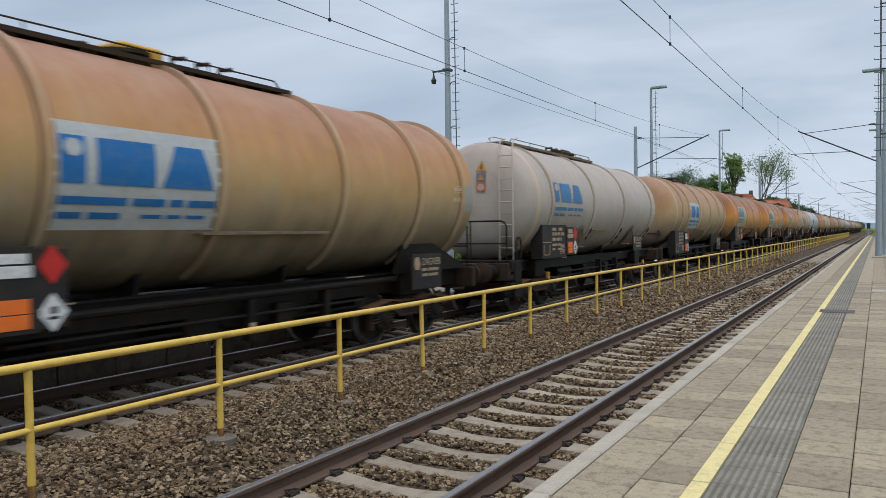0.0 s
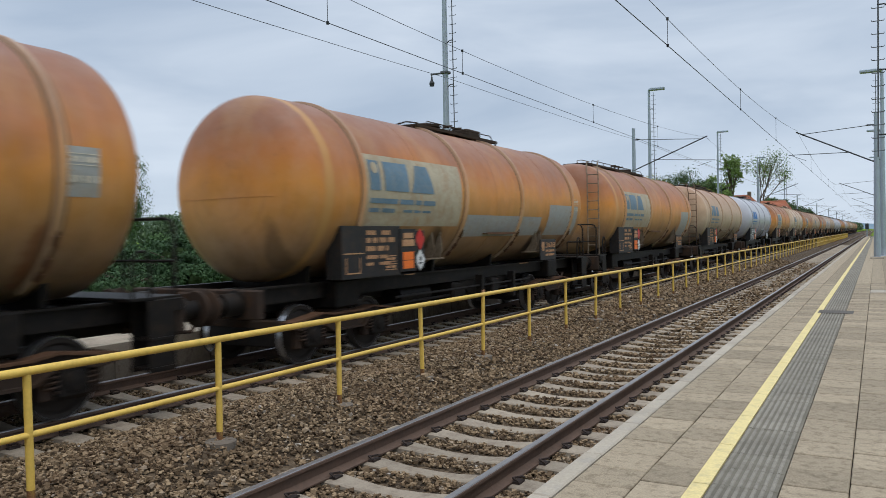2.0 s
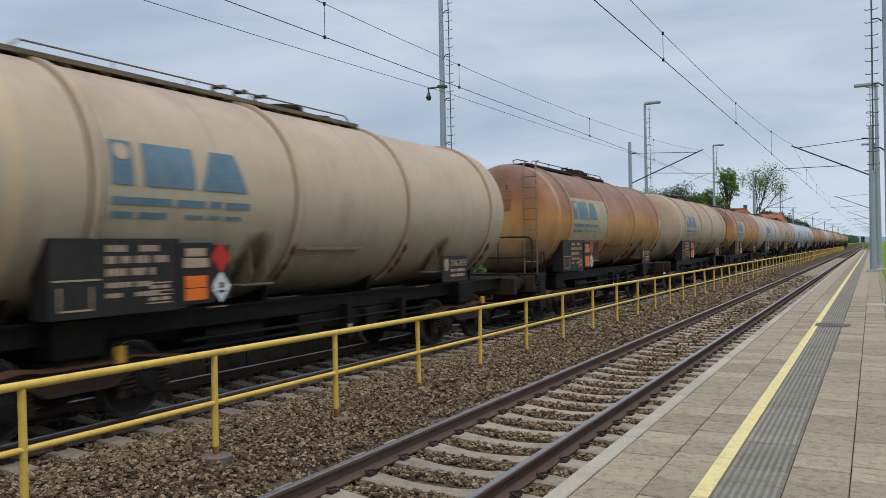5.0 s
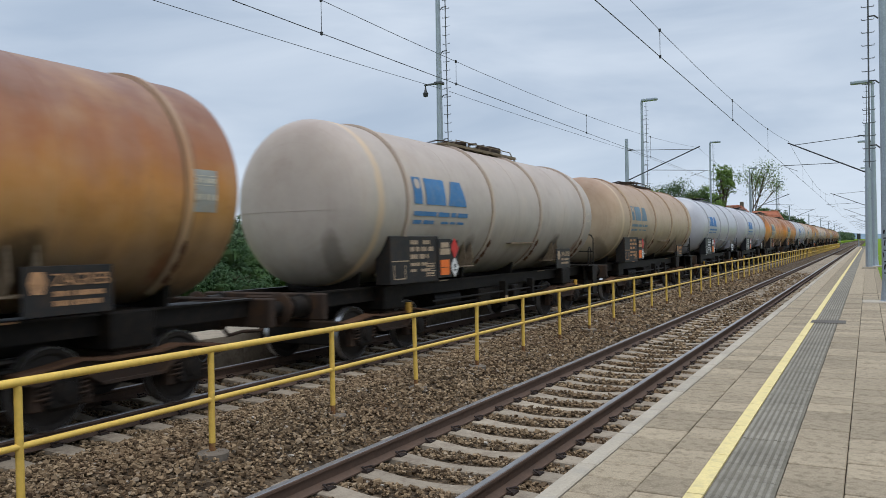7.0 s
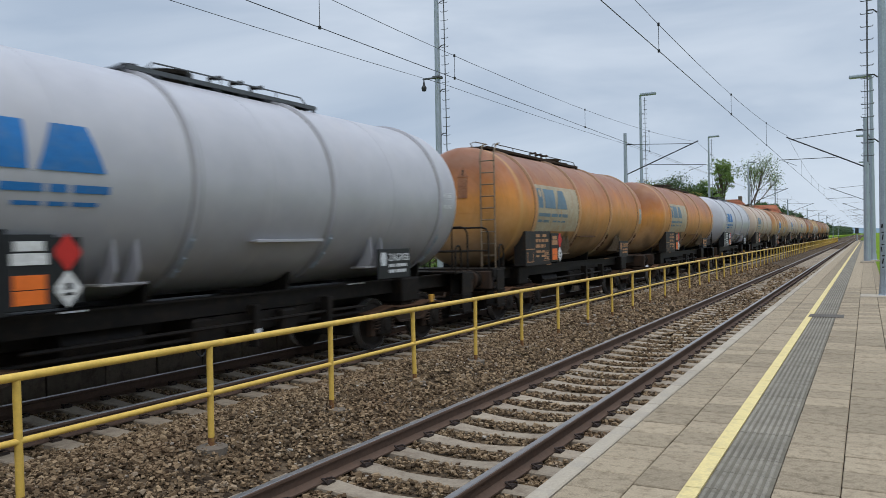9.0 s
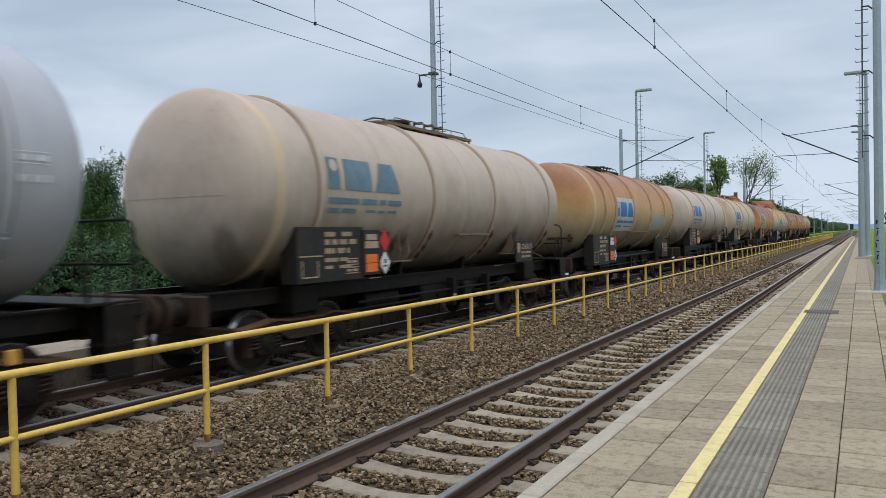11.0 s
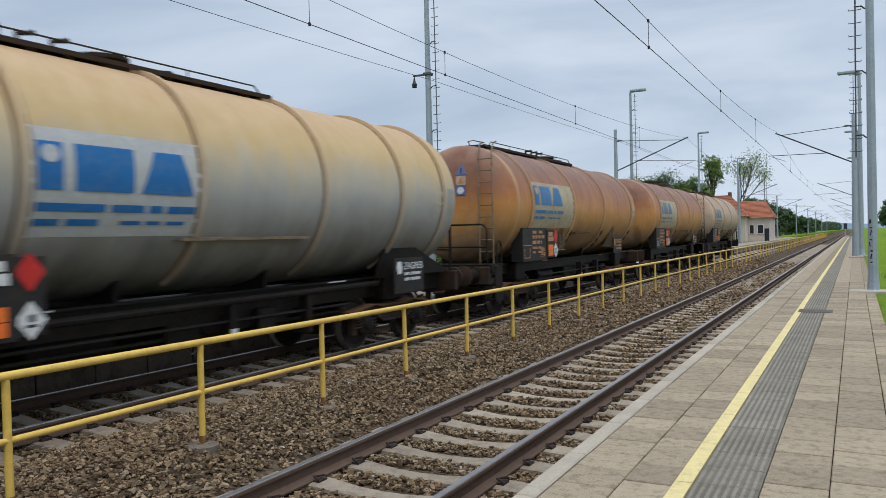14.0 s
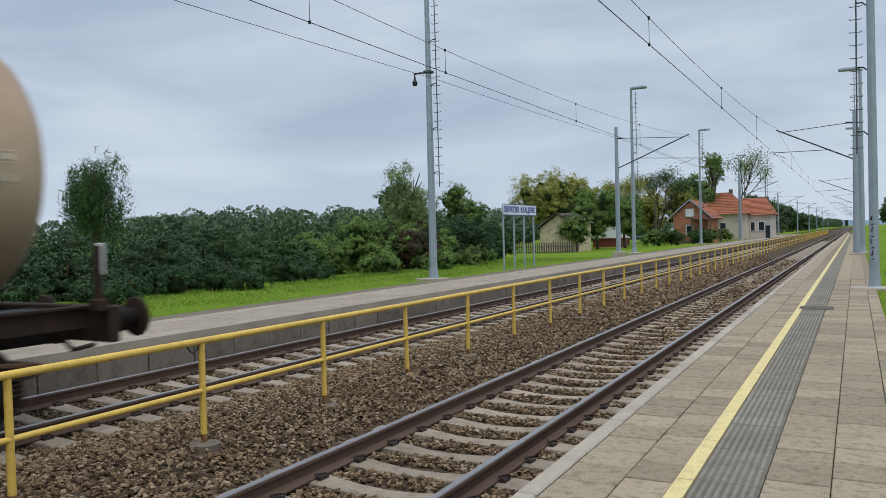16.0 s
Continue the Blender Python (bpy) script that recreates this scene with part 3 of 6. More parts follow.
def ballast():
    xs = np.arange(-7.1, 1.76, 0.2)
    ys = np.r_[np.arange(-8, 60, 1.0), np.arange(60, 400, 20.0), [600, 900]]
    m = Mesh().add([(x, y, bed_height(x) - 0.025) for y in ys for x in xs],
                   [(j * len(xs) + i, j * len(xs) + i + 1, (j + 1) * len(xs) + i + 1, (j + 1) * len(xs) + i) for j in range(len(ys) - 1) for i in range(len(xs) - 1)])
    single("ballast_bed", m, M["bed"], "brown crushed stone track bed under both tracks", "track bed", kind="structure")
    # loose stones, denser where the camera stands
    rng = np.random.default_rng(5)
    zones = [(3.2, 9, 800, 0.0195), (9, 16, 520, 0.0235), (16, 30, 140, 0.038), (30, 55, 45, 0.052), (-7.5, 3.2, 80, 0.038)]
    pos, size = [], []
    for y0, y1, per, r in zones:
        n = int((y1 - y0) * 8.7 * per)
        p = np.c_[rng.uniform(-6.95, 1.7, n), rng.uniform(y0, y1, n)]
        # fewer under the train's track, where the view is low
        p = p[(p[:, 0] > -4.2) | (rng.random(n) < 0.55)]
        pos.append(p)
        size.append(r * rng.lognormal(0, 0.28, len(p)))
    pos, size = np.concatenate(pos), np.concatenate(size)
    n = len(pos)
    z = np.interp(pos[:, 0], [-7.2, -6.9, -6.4, -3.9, -3.3, -2.6, -1.9, -1.45, -1.1, 1.2, 1.72], [-0.30, -0.27, -0.22, -0.20, -0.06, 0.03, 0.03, -0.10, -0.20, -0.20, -0.30])
    # stones lie lower on the sleepers' lines, so that these show
    for centre in (0.0, FAR):
        near = np.abs(pos[:, 0] - centre) < 1.28
        phase = np.abs((pos[:, 1] - SLEEPER_Y[centre] + 0.3) % 0.6 - 0.3)
        z = np.where(near & (phase < 0.16), z - 0.09, z)
    z = z + rng.uniform(-0.022, 0.020, n)
    base = np.array([(x, y, z) for x in (-0.85, 0.85) for y in (-0.68, 0.68) for z in (-0.55, 0.55)])
    faces = np.array([(0, 1, 3), (0, 3, 2), (4, 6, 7), (4, 7, 5), (0, 4, 5), (0, 5, 1), (2, 3, 7), (2, 7, 6), (1, 5, 7), (1, 7, 3)])
    shape = base[None] * rng.uniform(0.45, 1.25, (n, 8, 3))
    a, b = rng.uniform(0, 2 * np.pi, n), rng.normal(0, 0.6, n)
    ca, sa, cb, sb = np.cos(a), np.sin(a), np.cos(b), np.sin(b)
    rx = shape[:, :, 0] * cb[:, None] - shape[:, :, 2] * sb[:, None]
    rz = shape[:, :, 0] * sb[:, None] + shape[:, :, 2] * cb[:, None]
    vx = rx * ca[:, None] - shape[:, :, 1] * sa[:, None]
    vy = rx * sa[:, None] + shape[:, :, 1] * ca[:, None]
    verts = np.stack([vx, vy, rz * 0.85], -1) * size[:, None, None] + np.c_[pos, z][:, None]
    me = arrays_mesh("ballast_stones", verts.reshape(-1, 3), (faces[None] + 8 * np.arange(n)[:, None, None]).reshape(-1, 3))
    single("ballast_stones", me, M["stone"], "loose brown and grey crushed ballast stones between the rails", "gravel", kind="stuff")


SLEEPER_Y = {0.0: 6.09, FAR: 5.39}
ballast()


# ---- tracks ----
def rail_outline(x):
    half = [(0.0, 0.0), (0.026, 0.0), (0.036, -0.010), (0.036, -0.034), (0.010, -0.048), (0.008, -0.125), (0.030, -0.142), (0.075, -0.158), (0.075, -0.172)]
    return [(x + a, b) for a, b in half] + [(x - a, b) for a, b in reversed(half[1:])]


def sleeper_mesh():
    """A concrete sleeper, dipped between the rail seats and sloped at its ends."""
    xs = [-1.3, -1.24, -0.98, -0.88, -0.62, -0.5, -0.25, 0.0, 0.25, 0.5, 0.62, 0.88, 0.98, 1.24, 1.3]
    top = [-0.235, -0.19, -0.176, -0.174, -0.174, -0.185, -0.208, -0.213, -0.208, -0.185, -0.174, -0.174, -0.176, -0.19, -0.235]
    wide = [0.12, 0.128, 0.13, 0.13, 0.13, 0.12, 0.105, 0.10, 0.105, 0.12, 0.13, 0.13, 0.13, 0.128, 0.12]
    verts, faces = [], []
    for x, z, w in zip(xs, top, wide):
        verts += [(x, -w - 0.025, -0.40), (x, -w, z - 0.012), (x, -w + 0.018, z), (x, w - 0.018, z), (x, w, z - 0.012), (x, w + 0.025, -0.40)]
    for i in range(len(xs) - 1):
        faces += [(i * 6 + k, i * 6 + k + 1, i * 6 + 7 + k, i * 6 + 6 + k) for k in range(5)]
    faces += [(0, 1, 2, 3, 4, 5), tuple(len(verts) - 6 + k for k in (5, 4, 3, 2, 1, 0))]
    return Mesh().add(verts, faces).data("sleeper")


def clips_mesh(first, count):
    """Spring clips and their plates, two a rail seat."""
    m = Mesh()
    for i in range(count):
        y = first + 0.6 * i
        for rail in (-0.7535, 0.7535):
            for side in (-1, 1):
                x = rail + side * 0.105
                if i < 40:
                    m.box(x - 0.035, x + 0.035, y - 0.06, y + 0.06, -0.178, -0.158)
                    m.tube([(x + side * 0.03, y - 0.06, -0.15), (x - side * 0.03, y - 0.05, -0.125), (x - side * 0.035, y + 0.0, -0.14), (x + side * 0.035, y + 0.01, -0.12), (x + side * 0.03, y + 0.06, -0.145)], 0.010, 5)
                else:
                    m.box(x - 0.035, x + 0.035, y - 0.05, y + 0.05, -0.178, -0.12)
    return m


def track(centre, label):
    top = thing("railway_track", (centre, 0, 0), label, "railway track", "railway tracks", "structure")
    for x in (-0.7535, 0.7535):
        rail = part("rail", Mesh().prism(rail_outline(x), -10, 900), M["rail_side"], top, "brown rusty steel rail")
        part("rail_head", Mesh().prism([(x - 0.027, 0.003), (x - 0.031, -0.004), (x + 0.031, -0.004), (x + 0.027, 0.003)], -10, 900), M["rail_head"], rail, "bright worn running surface")
    first = SLEEPER_Y[centre] - 0.6 * 4
    part("rail_clips", clips_mesh(first, 240), M["clip"], top, "dark spring rail clips", smooth=False)["kind"] = "stuff"
    return top, first


near_track, near_first = track(0.0, "railway track of rusty rails on pale concrete sleepers")
far_track, far_first = track(FAR, "railway track beside the far platform, rails on concrete sleepers")


# ---- platforms ----
def near_platform():
    top = thing("pavement_platform", (0, 0, 0), "station platform paved with beige concrete slabs and a yellow line", "platform", kind="structure")
    body = Mesh().box(EDGE + 0.03, 3.992, -12, 190, -0.72, PLAT - 0.03)
    part("platform_body", body, M["joint"], top, "dark jointing bed under the slabs")
    # manhole and yellow line lie on the slabs
    line = Mesh()
    y = -4.0
    while y < 150:
        line.box(2.546, 2.651, y, y + 0.99, PLAT - 0.02, PLAT + 0.004)
        y += 1.0
    part("yellow_line", line, M["yellow_line"], top, "worn yellow safety line", smooth=False)
    return top


platform = near_platform()


def far_platform():
    x1 = FAR - EDGE
    top = thing("pavement_far_platform", (0, 0, 0), "far concrete platform with stained panel wall and pale edge", "platform", kind="structure")
    part("platform_top", Mesh().box(-9.62, x1 + 0.01, -25, 175, PLAT - 0.16, PLAT, 0.012), M["plat_far"], top, "worn pale paving")
    part("edge_stone", Mesh().box(x1 + 0.012, x1 + 0.05, -25, 175, PLAT - 0.14, PLAT + 0.004, 0.008), M["kerb"], top, "pale edge stone")
    part("white_line", Mesh().box(-8.68, -8.58, -25, 175, PLAT - 0.01, PLAT + 0.004), M["kerb"], top, "worn pale safety line")
    part("back_strip", Mesh().box(-9.62, -9.05, -25, 175, PLAT - 0.01, PLAT + 0.006), M["old_strip"], top, "weathered dark strip of old paving")
    me = Mesh().box(0, 0.12, 0.010, 0.990, -0.75, PLAT - 0.02, 0.01).data("wall_panel")
    y = -12.0
    while y < 175:
        p = part("wall_panel", me, M["wall_conc"], top)
        p.location = (x1 - 0.09 + random.uniform(-0.008, 0.008), y, 0)
        y += 1.0
    part("wall_core", Mesh().box(x1 - 0.4, x1 - 0.06, -25, 175, -0.75, PLAT - 0.17), M["joint"], top, "dark wall behind the panels")


far_platform()


# ---- fence ----
def fence():
    top = thing("fence", (FENCE_X, 0, 0), "yellow painted tubular steel fence between the tracks", "fence")
    y0, n = FENCE_Y - 6 * FENCE_STEP, 104
    post = Mesh().tube([(0, 0, 0.13), (0, 0, 1.0)], 0.031, 12).data("post", True)
    foot = Mesh().tube([(0, 0, -0.1), (0, 0, 0.13)], 0.0305, 12).data("post_foot", True)
    disc = Mesh().lathe([(-0.1, 0.0), (-0.1, 0.15), (0.005, 0.15), (0.015, 0.13), (0.02, 0.0)], "z", (0, 0, 0.035), 18).data("concrete_foot", True)
    for i in range(n):
        p = part("post", post, M["yellow_paint"], top)
        p.location = (0, y0 + i * FENCE_STEP, 0)
        p.rotation_euler = (random.gauss(0, 0.006), random.gauss(0, 0.008), 0)
        part("post_foot", foot, M["post_rust"], p, "rust-stained foot")
        d = part("concrete_foot", disc, M["foot"], p, "round concrete foot")
        d.location = (random.gauss(0, 0.01), 0, -0.025 if i % 3 else 0.0)
    end = y0 + (n - 1) * FENCE_STEP
    part("top_rail", Mesh().tube([(0, y0 - 0.5 + (end - y0 + 0.5) * k / 40, 1.02 + 0.004 * math.sin(k * 1.7)) for k in range(41)], 0.033, 12), M["yellow_paint"], top)
    part("middle_rail", Mesh().tube([(0, y0 - 0.5 + (end - y0 + 0.5) * k / 40, 0.545 + 0.004 * math.sin(k * 2.3)) for k in range(41)], 0.025, 12), M["yellow_paint"], top)
    part("cable_loop", Mesh().tube([(-0.02, FENCE_Y - 0.16 + 0.02 * k, 0.985 - 0.07 * math.sin(math.pi * k / 8)) for k in range(9)], 0.008, 6), M["dark_metal"], top, "loop of black cable under the rail")


fence()


# ---- masts, lamps and overhead line ----
def flared(m, x, y, z0, z1, r0, r1, n=8):
    """A tapered eight-sided mast with a flared, gusseted foot."""
    m.lathe([(z0, r0 * 1.55), (z0 + 0.03, r0 * 1.55), (z0 + 0.05, r0 * 1.3), (z0 + 0.45, r0), (z1, r1)], "z", (x, y, 0), n)


def lamp_mast(x, y, height, side, base=PLAT, r0=0.15, label="tapered grey steel lamp mast with a side ladder"):
    """side: +1 where lamp arm and ladder point towards +x."""
    top = thing("street_lamp", (x, y, base), label, "lamp post", "platform lamp masts")
    m = Mesh()
    flared(m, 0, 0, 0, height, r0, 0.08)
    part("mast", m, M["galv"], top, smooth=False)
    part("base_plate", Mesh().box(-0.55, 0.45, -0.4, 0.4, -0.25, 0.03, 0.02), M["kerb"], top, "concrete base slab")
    head = Mesh().box(min(0, side * 1.1), max(0, side * 1.1), -0.16, 0.16, height - 0.08, height + 0.12, 0.05)
    part("lamp_head", head, M["galv"], top, "flat grey lamp head")
    lad = part("ladder", Mesh().tube([(side * 0.34, 0, 3.35), (side * 0.30, 0, height - 0.2)], 0.019, 8), M["ladder_steel"], top, "climbing ladder of one pole")
    rung = Mesh().tube([(-0.14, 0, 0.03), (-0.13, 0, 0), (0.13, 0, 0), (0.14, 0, 0.03)], 0.011, 6).data("rung")
    z = 3.5
    while z < height - 0.3:
        p = part("rung", rung, M["ladder_steel"], lad)
        p.location = (side * (0.34 - 0.04 * (z - 3.4) / height), 0, z)
        z += 0.32
    for z in (3.9, 5.5, 7.1, 8.7, 10.3):
        if z < height:
            part("bracket", Mesh().tube([(side * 0.1, 0, z - 0.08), (side * 0.18, 0, z), (side * 0.34, 0, z)], 0.018, 6), M["dark_metal"], top)
    return top


def catenary_mast(x, y, height, reach, base, tip_z, foot_z, label="grey steel overhead line mast with a cantilever arm"):
    """reach: how far the cantilever goes over the track, signed along x."""
    top = thing("catenary_mast", (x, y, 0), label, "catenary mast", "overhead line masts")
    m = Mesh()
    m.lathe([(base, 0.17), (height, 0.10)], "z", (0, 0, 0), 10)
    part("mast", m, M["galv"], top)
    part("foundation", Mesh().box(-0.32, 0.32, -0.32, 0.32, -0.3, base + 0.05, 0.03), M["kerb"], top, "concrete foundation")
    part("strut", Mesh().tube([(0, 0, foot_z), (reach * 1.09, 0, tip_z + 0.17)], 0.035, 8), M["dark_metal"], top, "slanting cantilever tube")
    part("tie", Mesh().tube([(0, 0, tip_z + 0.28), (reach, 0, tip_z + 0.03)], 0.018, 6), M["dark_metal"], top, "thin tie rod")
    part("registration_arm", Mesh().tube([(reach * 0.33, 0, foot_z + 0.36 * (tip_z - foot_z)), (reach * 1.2, 0, 6.05 if x > 0 else 6.25)], 0.018, 6), M["dark_metal"], top, "thin registration arm")
    part("insulator", Mesh().lathe([(0.0, 0.02)] + [q for k in range(6) for q in ((0.05 * k + 0.01, 0.06), (0.05 * k + 0.035, 0.03))] + [(0.32, 0.02)], "x", (math.copysign(0.12, reach) - (0.32 if reach < 0 else 0), 0, tip_z + 0.27), 10), M["dark_metal"], top, "ribbed insulator")
    part("steady_arm", Mesh().tube([(reach * 1.15, 0, 6.0 if x > 0 else 6.2), (reach * 0.95, 0, 5.7 if x > 0 else 5.95)], 0.012, 6), M["dark_metal"], top)
    return top


for i, (y, x, h) in enumerate([(24.71, -10.08, 11.6), (54.6, -10.3, 11.6), (86.7, -11.2, 12.2), (116.7, -11.0, 11.8), (147.0, -10.4, 11.8)]):
    lamp_mast(x, y, h, 1)
first_mast = lamp_mast(3.97, 21.96, 10.2, -1, r0=0.112, label="tapered grey lamp mast with black scrawls behind the platform")
scrawl = Mesh()
fc = (math.cos(radians(247.5)), math.sin(radians(247.5)))
for z, u, w, h, lean in ((2.14, -0.03, 0.05, 0.10, 0.02), (2.02, 0.0, 0.07, 0.03, 0.0), (1.84, -0.02, 0.03, 0.14, 0.03), (1.72, 0.01, 0.08, 0.03, -0.02), (1.56, -0.03, 0.03, 0.12, -0.02), (1.44, 0.0, 0.07, 0.035, 0.02), (1.26, -0.02, 0.04, 0.13, 0.03), (1.16, 0.0, 0.06, 0.03, 0.0)):
    quad = [(u - w / 2, z), (u + w / 2, z), (u + w / 2 + lean, z + h), (u - w / 2 + lean, z + h)]
    scrawl.add([(d * fc[0] - a * fc[1], d * fc[1] + a * fc[0], b) for d in (0.085, 0.106) for a, b in [(a * 0.8, b - 0.45) for a, b in quad]], [(3, 2, 1, 0), (4, 5, 6, 7), (0, 1, 5, 4), (1, 2, 6, 5), (2, 3, 7, 6), (3, 0, 4, 7)])
tagged(part("scrawl", scrawl, M["board_new"], first_mast, "black scrawled marks", smooth=False), kind="stuff")
for y, x, h in [(50.0, 3.9, 10.45), (80.0, 3.95, 10.4), (110.0, 3.95, 10.4)]:
    lamp_mast(x, y, h, -1, label="tapered grey steel lamp mast at the back of the platform")
catenary_mast(-9.75, 48.5, 8.55, 4.1, 0.6, 7.55, 5.9)
catenary_mast(3.6, 46.3, 8.0, -3.5, PLAT + 0.05, 7.11, 5.4)
for i, y in enumerate((104, 158, 212, 266, 320, 380, 450)):
    catenary_mast(-9.3, y, 8.4, 4.1, 0.5, 7.45, 5.9)
    catenary_mast(4.0, y - 2, 8.2, -3.9, 0.5, 7.2, 5.5)


def overhead(x, contact_z, spans, name, label):
    """Contact wire, sagging messenger wire and droppers: spans of (y0, z0, y1, z1, sag)."""
    top = thing(name, (x, 0, 0), label, "overhead line")
    contact = [(0.0, y, contact_z) for y in range(-12, 460, 6)]
    part("contact_wire", Mesh().tube(contact, 0.008, 6), M["wire"], top)
    mess, drops = [], []
    for y0, z0, y1, z1, sag in spans:
        for k in range(16):
            u = k / 16
            mess.append((0, y0 + (y1 - y0) * u, z0 + (z1 - z0) * u - 4 * sag * u * (1 - u)))
    part("messenger_wire", Mesh().tube(mess, 0.006, 6), M["wire"], top)
    return top, mess


def dropper(top, y, z0, z1):
    part("dropper", Mesh().tube([(0, y, z0), (0, y, z1)], 0.006, 5), M["wire"], top)
    part("clamp", Mesh().box(-0.02, 0.02, y - 0.02, y + 0.02, z0 - 0.03, z0 + 0.03), M["dark_metal"], top)
    part("clamp", Mesh().box(-0.02, 0.02, y - 0.02, y + 0.02, z1 - 0.03, z1 + 0.03), M["dark_metal"], top)


near_line, near_m = overhead(0.0, 5.66, [(-12, 7.3, 44.1, 7.11, 1.02), (44.1, 7.11, 102, 7.2, 0.95), (102, 7.2, 156, 7.2, 0.9), (156, 7.2, 210, 7.2, 0.9), (210, 7.2, 264, 7.2, 0.9), (264, 7.2, 318, 7.2, 0.9), (318, 7.2, 448, 7.2, 1.0)],
                             "overhead_wire", "dark overhead contact and messenger wires above the track")
far_line, far_m = overhead(FAR, 5.93, [(-12, 7.75, 47.5, 7.55, 1.18), (47.5, 7.55, 104, 7.45, 1.0), (104, 7.45, 158, 7.45, 0.9), (158, 7.45, 212, 7.45, 0.9), (212, 7.45, 266, 7.45, 0.9), (266, 7.45, 448, 7.45, 1.0)],
                           "overhead_wire", "dark overhead wires above the far track")
for top, line, ys, cz in ((near_line, near_m, (6.5, 15.6, 25.0, 34.5, 54, 64, 74, 84), 5.66), (far_line, far_m, (5.5, 11.42, 16.73, 26.7, 36, 58, 68, 78), 5.93)):
    for y in ys:
        dropper(top, y, cz, float(np.interp(y, [p[1] for p in line], [p[2] for p in line])))
feeder = thing("feeder_wire", (-9.7, 0, 0), "dark feeder wire running mast to mast beyond the far track", "overhead line")
fp = []
for (y0, z0), (y1, z1) in zip([(-25, 7.6), (24.5, 7.6), (48.4, 7.85), (104, 8.0), (158, 8.0), (212, 8.0)], [(24.5, 7.6), (48.4, 7.85), (104, 8.0), (158, 8.0), (212, 8.0), (300, 8.0)]):
    fp += [(0, y0 + (y1 - y0) * k / 10, z0 + (z1 - z0) * k / 10 - 4 * (0.35 if y0 < 0 else 0.05) * k / 10 * (1 - k / 10)) for k in range(10)]
part("wire", Mesh().tube(fp, 0.008, 6), M["wire"], feeder)
br = thing("feeder_bracket", (-10.08, 24.71, 7.93), "dark steel bracket with a hanging insulator on the mast", "bracket")
part("arm", Mesh().box(-0.62, 0.14, -0.035, 0.035, -0.03, 0.03, 0.01).box(-0.15, 0.15, -0.15, 0.15, -0.05, 0.05, 0.02), M["ladder_steel"], br)
part("insulator", Mesh().lathe([(-0.42, 0.0), (-0.40, 0.08), (-0.28, 0.10), (-0.2, 0.05), (0.0, 0.015)], "z", (-0.58, 0, -0.03), 12), M["dark_metal"], br, "hanging dark insulator")


# ---- the train ----
CACHE = {}


def cached(key, build, smooth=True):
    if key not in CACHE:
        CACHE[key] = build().data(key.split("/")[0], smooth)
    return CACHE[key]


def skin(y0, y1, z0, z1, out=0.006, r=R, zc=ZC, top=None, steps=6):
    """A patch lying on the tank's near side; top: its y range along the upper edge."""
    t0, t1 = top or (y0, y1)
    m = Mesh()
    verts = []
    for i in range(steps + 1):
        u = i / steps
        z = z0 + (z1 - z0) * u
        x = math.sqrt(max((r + out) ** 2 - (z - zc) ** 2, 0))
        verts += [(x, y0 + (t0 - y0) * u, z), (x, y1 + (t1 - y1) * u, z)]
    return m.add(verts, [(2 * i, 2 * i + 1, 2 * i + 3, 2 * i + 2) for i in range(steps)])


def joined(*meshes):
    m = Mesh()
    for k in meshes:
        m.add(k.v, k.f)
    return m


def tank_shell(y0, y1, bulge, power):
    prof = []
    for k in range(13):
        a = math.pi / 2 * k / 12
        prof.append((y0 - bulge * abs(math.cos(a)) ** (2 / power), R * abs(math.sin(a)) ** (2 / power)))
    prof += [(y0 + (y1 - y0) * k / 4, R) for k in range(1, 4)]
    for k in range(12, -1, -1):
        a = math.pi / 2 * k / 12
        prof.append((y1 + bulge * abs(math.cos(a)) ** (2 / power), R * abs(math.sin(a)) ** (2 / power)))
    prof[0], prof[-1] = (prof[0][0], 0.0), (prof[-1][0], 0.0)
    return Mesh().lathe(prof, "y", (0, 0, ZC), 72)


def hoop(y, w=0.07, h=0.03):
    """A band round the tank, open below where it meets its saddle."""
    m = Mesh()
    n = 56
    ring = []
    for k in range(n + 1):
        a = radians(-62) + radians(304) * k / n
        c, s = math.cos(a), math.sin(a)
        ring.append([((R - 0.01) * c, y - w / 2, ZC + (R - 0.01) * s), ((R + h) * c, y - w / 2 * 0.7, ZC + (R + h) * s), ((R + h) * c, y + w / 2 * 0.7, ZC + (R + h) * s), ((R - 0.01) * c, y + w / 2, ZC + (R - 0.01) * s)])
    verts = [p for q in ring for p in q]
    return m.add(verts, [(4 * i + k, 4 * i + (k + 1) % 4, 4 * i + 4 + (k + 1) % 4, 4 * i + 4 + k) for i in range(n) for k in range(4)])


def tensioner():
    """The bolt and sleeves that draw a tank band tight, low on its near side."""
    def on(a, out):
        return ((R + out) * math.cos(radians(a)), 0.0, ZC + (R + out) * math.sin(radians(a)))
    m = Mesh().tube([on(-26 - 3 * k, 0.065) for k in range(9)], 0.014, 6)
    for a in (-28, -38, -46):
        m.tube([on(a, 0.065), on(a - 4.5, 0.065)], 0.034, 8)
    return m


